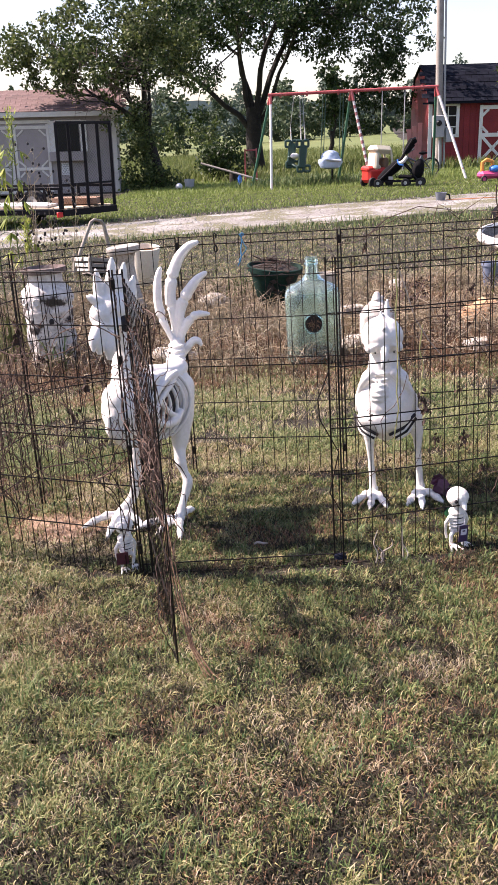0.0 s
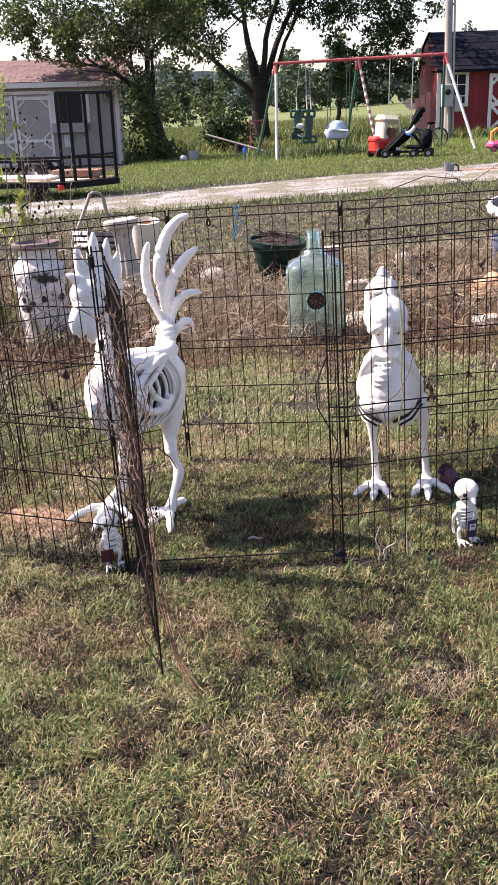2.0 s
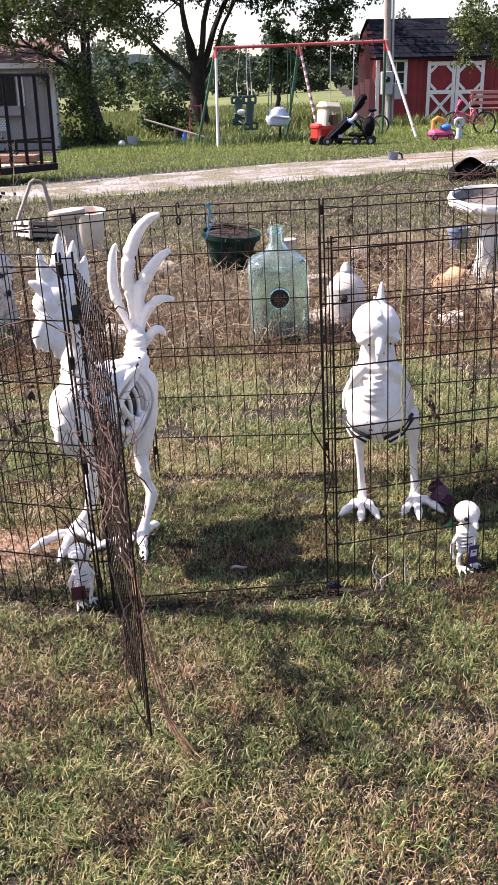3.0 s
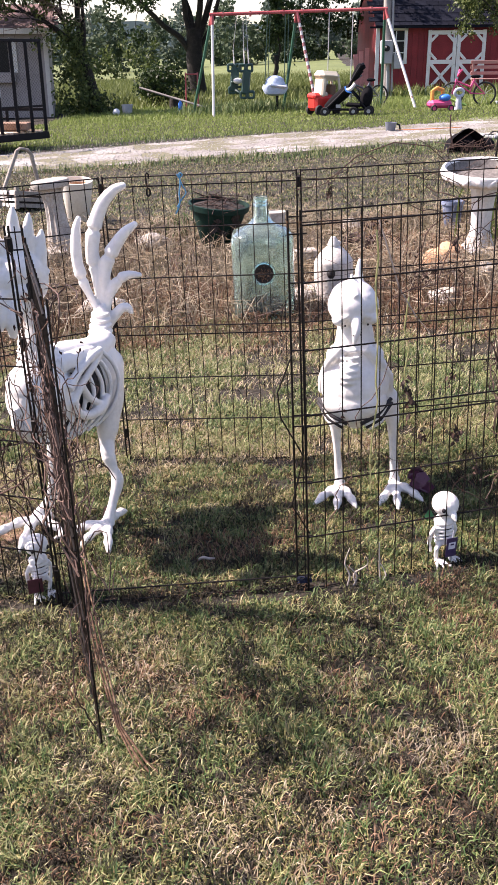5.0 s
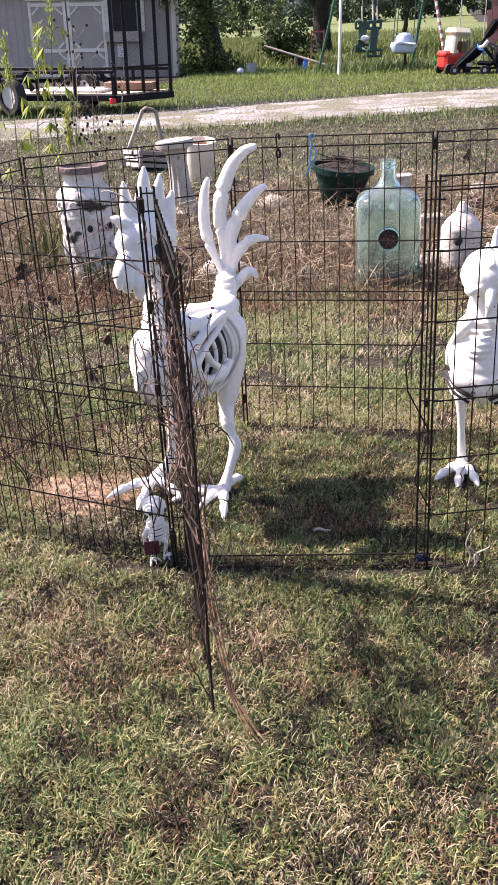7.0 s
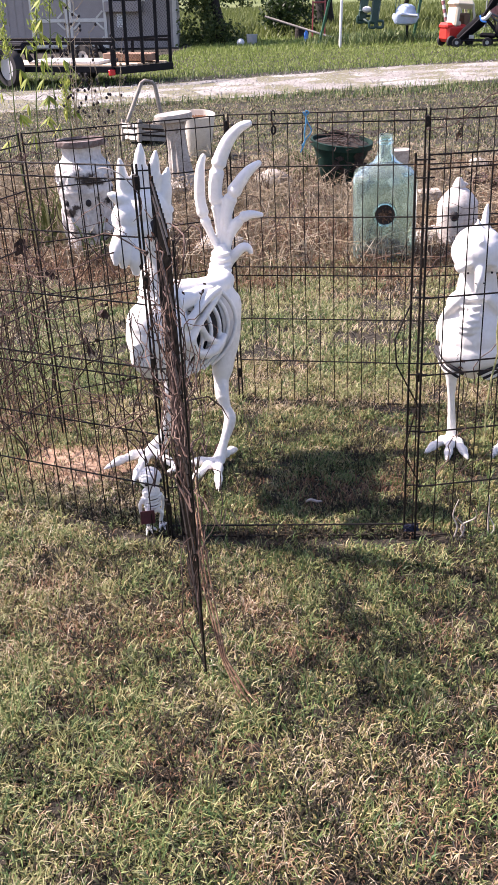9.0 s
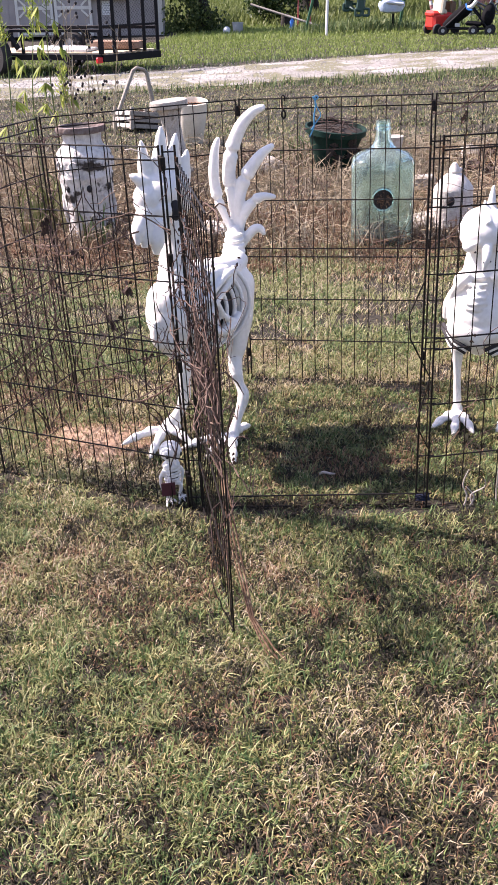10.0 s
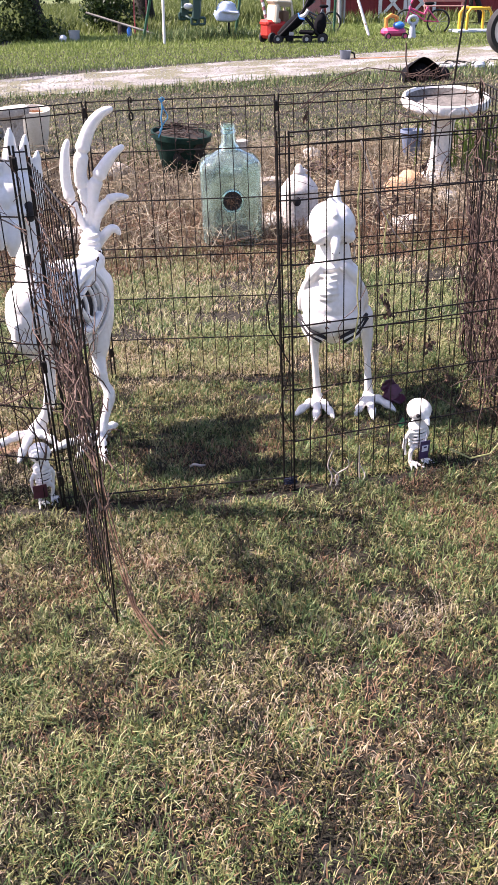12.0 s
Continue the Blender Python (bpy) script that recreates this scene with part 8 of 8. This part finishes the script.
# ---- trees ----
def leaf_cloud(centres, n, size, seed, squash=0.8):
    """Leaves gathered in clumps round the given centres (x, y, z, radius)."""
    rng = np.random.RandomState(seed)
    c = np.array(centres)
    k = rng.choice(len(c), n, p=c[:, 3] ** 2 / np.sum(c[:, 3] ** 2))
    d = rng.randn(n, 3)
    d /= np.linalg.norm(d, axis=1)[:, None]
    sub = rng.randn(len(c), 24, 3)
    sub /= np.linalg.norm(sub, axis=2)[:, :, None]
    pick = sub[k, rng.randint(0, 24, n)] * (0.45 + 0.6 * rng.rand(n))[:, None]
    p = c[k, :3] + (pick + d * 0.30 * rng.rand(n)[:, None]) * c[k, 3][:, None] * np.array([1, 1, squash])
    a = rng.randn(n, 3) + np.array([0, 0, -0.5])
    a /= np.linalg.norm(a, axis=1)[:, None]
    b = np.cross(a, rng.randn(n, 3))
    b /= np.linalg.norm(b, axis=1)[:, None]
    s = size * (0.6 + 0.8 * rng.rand(n))[:, None]
    v = np.stack([p, p + a * s * 0.5 + b * s * 0.32, p + a * s, p + a * s * 0.5 - b * s * 0.32], 1).astype(np.float32)
    me = bpy.data.meshes.new("crown")
    me.vertices.add(n * 4)
    me.vertices.foreach_set("co", v.ravel())
    me.loops.add(n * 4)
    me.loops.foreach_set("vertex_index", np.arange(n * 4, dtype=np.int32))
    me.polygons.add(n)
    me.polygons.foreach_set("loop_start", np.arange(0, n * 4, 4, dtype=np.int32))
    me.update(calc_edges=True)
    return me


def grow(g, p, d, length, r, depth, rnd, tips, wander=0.25, droop=0.0):
    """Limbs that fork; ends are gathered in tips."""
    pts, radii = [p.copy()], [r]
    n = 5
    for i in range(n):
        d = (d + Vector((rnd.gauss(0, wander), rnd.gauss(0, wander), rnd.gauss(0, wander * 0.6) - droop))).normalized()
        p = p + d * length / n
        pts.append(p.copy())
        radii.append(r * (1 - 0.45 * (i + 1) / n))
    g.tube(pts, radii, 8 if depth > 1 else 5, False)
    if depth == 0:
        tips.append(p)
        return
    for i in range(rnd.choice((2, 3))):
        t = rnd.uniform(0.45, 1.0)
        k = pts[max(1, round(t * n))]
        nd = (d + Vector((rnd.gauss(0, 0.65), rnd.gauss(0, 0.65), rnd.gauss(0.1, 0.35)))).normalized()
        grow(g, k, nd, length * rnd.uniform(0.6, 0.85), r * 0.52, depth - 1, rnd, tips, wander, droop)
    tips.append(p)


def tree(x, y, limbs, crown, n, size, seed, leaf, label, trunk=None, depth=3, name="tree", tuft=0.55, left=None):
    """limbs: (start height, direction, length, radius); crown: clumps (dx, dy, z, radius)."""
    rnd = random.Random(seed)
    root = thing(name, stand(x, y), label, "tree")
    g, tips = Geo(), []
    if trunk:
        g.tube(*trunk, 12)
    for start, d, length, r in limbs:
        grow(g, Vector(start), unit(d), length, r, depth, rnd, tips, 0.14)
    part("trunk", g, M_BARK, root, smooth=True)
    if left is not None:
        tips = [t for t in tips if t.x > left + 0.6 * (t.z - 3.3) and t.z > 2.9]
    cl = [(*c[:3], c[3]) for c in crown] + [(t.x, t.y, t.z, tuft) for t in tips]
    me = leaf_cloud(cl, n, size, seed)
    me.materials.append(leaf)
    part("crown", me, None, root)
    return root


rt = random.Random(77)
big = []
for i in range(34):
    a = rt.uniform(-1, 1)
    big.append((a * 5.2 + 1.6, rt.uniform(-2.0, 2.5), rt.uniform(4.9, 8.0) - 0.06 * a * a * 10, rt.uniform(0.7, 1.3)))
for i in range(16):
    big.append((rt.uniform(2.2, 5.6), rt.uniform(-1.5, 1.5), rt.uniform(2.6, 5.2), rt.uniform(0.45, 0.85)))
for i in range(14):
    big.append((rt.uniform(2.4, 6.6), rt.uniform(-1.5, 1.5), rt.uniform(1.6, 3.4), rt.uniform(0.35, 0.62)))
for i in range(6):
    big.append((rt.uniform(-3.2, -1.4), rt.uniform(-1.5, 1.5), rt.uniform(3.6, 5.2), rt.uniform(0.5, 0.8)))
tree(0.12, 35.4, [((-0.15, 0, 1.7), (-0.62, 0, 1), 3.4, 0.12), ((-0.12, 0, 2.2), (-0.32, 0.2, 1), 3.4, 0.11), ((0.0, 0, 2.4), (-0.08, 0.2, 1), 3.6, 0.12), ((0.12, 0, 2.4), (0.16, -0.2, 1), 3.8, 0.12), ((0.2, 0, 2.2), (0.42, 0.1, 1), 3.8, 0.13), ((0.25, 0.1, 1.9), (0.8, 0.2, 0.9), 3.4, 0.09)],
     big, 56000, 0.125, 5, M_LEAF, "large dark tree with several upright limbs behind the swings",
     ([(0.1, 0, -0.1), (0.05, 0, 0.6), (0.0, 0, 1.4), (0.02, 0, 2.5)], [0.44, 0.34, 0.31, 0.28]))
mul = []
for i in range(52):
    a = rt.uniform(-4.3, 1.3)
    z = rt.uniform(3.45 if a < -2.4 else 3.3, min(3.6 + (a + 4.3) * 1.35, 7.4))
    mul.append((a, rt.uniform(-1.3, 1.2), z, rt.uniform(0.30, 0.56)))
for i in range(10):
    mul.append((rt.uniform(-2.8, -0.9), rt.uniform(-0.8, 0.5), rt.uniform(2.6, 3.2), rt.uniform(0.18, 0.30)))
for i in range(13):
    z = rt.uniform(0.1, 2.5)
    mul.append((-0.05 - 0.30 * z + rt.gauss(0, 0.20), rt.uniform(-0.5, 0.4), z, rt.uniform(0.16, 0.32)))
for i in range(8):
    mul.append((rt.uniform(-1.0, 0.35), rt.uniform(-0.4, 0.3), rt.uniform(0.1, 0.5), rt.uniform(0.16, 0.28)))
mulberry = tree(-2.85, 25.2, [((-0.25, 0, 1.5), (-0.6, 0, 1.1), 1.35, 0.09), ((-0.2, 0, 1.6), (0.15, 0.1, 1), 2.2, 0.10), ((-0.3, 0, 1.7), (-1.0, -0.2, 1.1), 1.35, 0.085), ((-0.2, 0, 1.6), (0.7, -0.1, 1.1), 1.4, 0.07)],
     mul, 23000, 0.10, 9, M_LEAF2, "spreading leafy tree beside the shed with vines at its foot",
     ([(0.1, 0, -0.1), (0.05, 0, 0.5), (-0.10, 0, 1.2), (-0.25, 0, 1.7)], [0.22, 0.17, 0.14, 0.12]), 3, "tree", 0.34, -4.3)
cl = []
for i in range(34):
    z = rt.uniform(0.0, 2.7)
    cl.append((0.02 - 0.24 * z + rt.gauss(0, 0.16), rt.uniform(-0.5, -0.1), z, rt.uniform(0.16, 0.30)))
for i in range(14):
    cl.append((rt.uniform(-1.0, 0.45), rt.uniform(-0.4, 0.3), rt.uniform(0.1, 0.6), rt.uniform(0.16, 0.28)))
for i in range(8):
    cl.append((rt.uniform(-1.5, -0.6), rt.uniform(-0.4, 0.1), rt.uniform(1.6, 2.5), rt.uniform(0.16, 0.26)))
creeper = leaf_cloud(cl, 3000, 0.09, 91, 1.0)
creeper.materials.append(M_LEAF2)
part("creeper", creeper, None, mulberry, "dark creeper round the trunk")
twigs = Geo()
for i in range(110):
    p = Vector((rt.uniform(-2.1, 0.1), rt.uniform(-0.9, -0.2), rt.uniform(2.2, 3.7)))
    d = Vector((rt.gauss(-0.2, 0.4), rt.gauss(0, 0.2), rt.gauss(0, 0.3)))
    twigs.tube([p, p + d * 0.5 + Vector((0, 0, rt.gauss(0.03, 0.08))), p + d + Vector((0, 0, rt.gauss(-0.05, 0.12)))], [0.012, 0.009, 0.004], 4)
tagged(part("twig_tangle", twigs, material("bare_twig", [(0.09, 0.06, 0.045), (0.20, 0.15, 0.12)], 0.9, 5, 40, 0.4), mulberry), kind="stuff")
rs = [(rt.uniform(-1.0, 1.2), rt.uniform(-0.7, 0.7), rt.uniform(1.9, 4.2), rt.uniform(0.35, 0.6)) for _ in range(16)]
tree(8.9, 26.0, [((0.5, 0, 0.5), (0.2, 0, 1), 1.7, 0.07), ((0.5, 0, 0.8), (-0.5, 0, 1), 1.6, 0.06)], rs, 9000, 0.09, 12, M_LEAF2, "small leafy tree before the barn", ([(0.9, 0, -0.1), (0.75, 0, 0.5), (0.5, 0, 1.0)], [0.09, 0.08, 0.07]), 2)
dead = [(rt.uniform(-0.5, 0.6), rt.uniform(-0.5, 0.5), rt.uniform(0.1, 1.1), rt.uniform(0.18, 0.36)) for _ in range(18)]
tree(-1.05, 28.6, [((0, 0, 0.1), (-0.4, 0, 1), 0.5, 0.03), ((0.1, 0, 0.1), (0.4, 0, 1), 0.5, 0.03)], dead, 2800, 0.10, 14, M_LEAF, "scrubby bush at the foot of the tree", None, 2, "bush")
sap = [(rt.uniform(-0.4, 0.4), rt.uniform(-0.4, 0.4), rt.uniform(2.0, 3.4), rt.uniform(0.3, 0.5)) for _ in range(8)]
tree(2.75, 31.0, [((0.05, 0, 1.0), (0.25, 0, 1), 1.0, 0.05)], sap, 1500, 0.15, 15, M_LEAF, "thin dark sapling behind the swings", ([(-0.08, 0, -0.1), (-0.04, 0, 0.5), (0.08, 0, 1.0), (0.05, 0, 1.4)], [0.09, 0.08, 0.075, 0.06]), 1)

# far woods: clumps of leaves in rows
def woods(name, x0, x1, y, z_low, h, step, size, leaf, label, seed):
    r = random.Random(seed)
    cl = []
    x = x0
    while x < x1:
        t = h * r.uniform(0.6, 1.15)
        gz = ground_z(x, y)
        for k in range(5):
            cl.append((x + r.gauss(0, step * 0.4), y + r.gauss(0, step * 0.6), gz + t * (0.18 + 0.17 * k), t * 0.24 * (1.1 - 0.12 * k)))
        x += step * r.uniform(0.6, 1.2)
    me = leaf_cloud(cl, len(cl) * 170, size, seed, 1.0)
    me.materials.append(leaf)
    return tagged(new(name, me), label, "woods", kind="stuff")


# distance haze is put into these paler leaf colours
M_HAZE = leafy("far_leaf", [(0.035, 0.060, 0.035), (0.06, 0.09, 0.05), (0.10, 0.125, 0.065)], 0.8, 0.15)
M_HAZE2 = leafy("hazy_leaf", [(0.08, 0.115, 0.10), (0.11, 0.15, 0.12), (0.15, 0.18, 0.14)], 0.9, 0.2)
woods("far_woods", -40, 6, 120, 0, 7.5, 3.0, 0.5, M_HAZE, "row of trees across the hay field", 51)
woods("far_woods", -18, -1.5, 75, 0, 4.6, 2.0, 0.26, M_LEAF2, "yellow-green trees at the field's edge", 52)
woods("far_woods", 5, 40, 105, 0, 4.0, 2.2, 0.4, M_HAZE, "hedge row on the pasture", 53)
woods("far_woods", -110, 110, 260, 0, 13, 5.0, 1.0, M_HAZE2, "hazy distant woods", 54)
pasture = Geo()
pys = [27.0 * 1.13 ** k for k in range(24)]
for py in pys:
    for k in range(41):
        px = -3 + (k - 20) / 20 * (py * 1.6 + 10)
        pasture.v.append(Vector((px, py, ground_z(px, py) + 0.03)))
for a in range(23):
    for k in range(40):
        pasture.face(a * 41 + k, a * 41 + k + 1, (a + 1) * 41 + k + 1, (a + 1) * 41 + k)
solo("pasture", pasture, material("pasture_grass", [(0.055, 0.08, 0.018), (0.095, 0.125, 0.032), (0.15, 0.17, 0.06)], 0.95, 0.08, 1.5, 0.5, depth=0.2), Matrix.Identity(4), "sunlit green pasture beyond the yard", "pasture", kind="structure")
# the hills' haze is put into their pale colour
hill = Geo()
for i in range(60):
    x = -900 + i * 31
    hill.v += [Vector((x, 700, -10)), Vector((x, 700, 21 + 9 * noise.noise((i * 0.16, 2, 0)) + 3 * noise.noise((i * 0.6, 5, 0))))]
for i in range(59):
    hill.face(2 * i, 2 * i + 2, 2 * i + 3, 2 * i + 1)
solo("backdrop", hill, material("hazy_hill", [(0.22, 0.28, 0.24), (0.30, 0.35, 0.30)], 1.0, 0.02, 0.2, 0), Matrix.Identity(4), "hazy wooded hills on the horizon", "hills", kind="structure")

# taller grass at the far side of the driveway and under the swings
def tall(n, x0, x1, y0, y1, h, wd, mat, label, seed, keep=lambda x, y: np.ones_like(x)):
    x, y, rng = scatter(n, x0, x1, y0, y1, seed, keep)
    blades("field_grass", x, y, h[0] + (h[1] - h[0]) * rng.rand(len(x)), wd * (0.6 + 0.8 * rng.rand(len(x))), 0.1 + 0.7 * rng.rand(len(x)), mat, label, seed + 1)


tall(60000, -9, 9, 15.2, 21, (0.02, 0.06), 0.014, M_VERGE, "bright green verge beyond the driveway", 61, lambda x, y: (y > 15.2 + 0.11 * x + 0.5).astype(float))
tall(16000, -6, 7, 10.8, 16, (0.05, 0.12), 0.010, M_GREEN, "grass tufts at the driveway's edges", 67, lambda x, y: np.clip((np.abs(y - (13.3 + 0.11 * x + 0.9 * np.sin((x + 2) * 0.16))) - 1.40) * 1.6, 0, 1))
tall(34000, -3.5, 9, 20.6, 29, (0.05, 0.15), 0.012, M_VERGE, "taller grass round the swing set", 63)
tall(7000, -0.6, 4.6, 21.2, 23.0, (0.12, 0.42), 0.014, M_GREEN, "tall weeds under the swings", 69, lambda x, y: np.clip(1.2 - np.abs(x - 1.3) / 1.4, 0.15, 1))
tall(60000, -16, 16, 27, 75, (0.2, 0.5), 0.04, leafy("hay_blade", [(0.065, 0.090, 0.024), (0.115, 0.145, 0.042), (0.18, 0.205, 0.075)], 0.6, 0.35), "hay field beyond the yard", 65, lambda x, y: (np.abs(x - 0.1 * y + 2) < 0.25 * y + 3).astype(float))

# gravel stones lying on the driveway
def stones(n, seed):
    r = np.random.RandomState(seed)
    g = Geo()
    for i in range(n):
        x = r.uniform(-5.5, 6.5)
        y = road_mid(x) + r.uniform(-2.0, 2.0) * r.rand() ** 0.3
        s = 0.007 + 0.014 * r.rand() ** 2
        p = Vector((x, y, ground_z(x, y) + 0.018))
        k = len(g.v)
        g.v += [p + Vector((s * a, s * b, c * s)) for a, b, c in ((1, 0.2, 0), (0.1, 1, 0.1), (-1, 0.1, 0), (-0.1, -0.9, 0.1), (0.1 * r.randn(), 0.1 * r.randn(), 0.9))]
        for a, b in ((0, 1), (1, 2), (2, 3), (3, 0)):
            g.face(k + a, k + b, k + 4)
    solo("gravel_stones", g, M_STONE, Matrix.Identity(4), "loose pale limestone on the driveway", "gravel", kind="stuff")


stones(7000, 71)
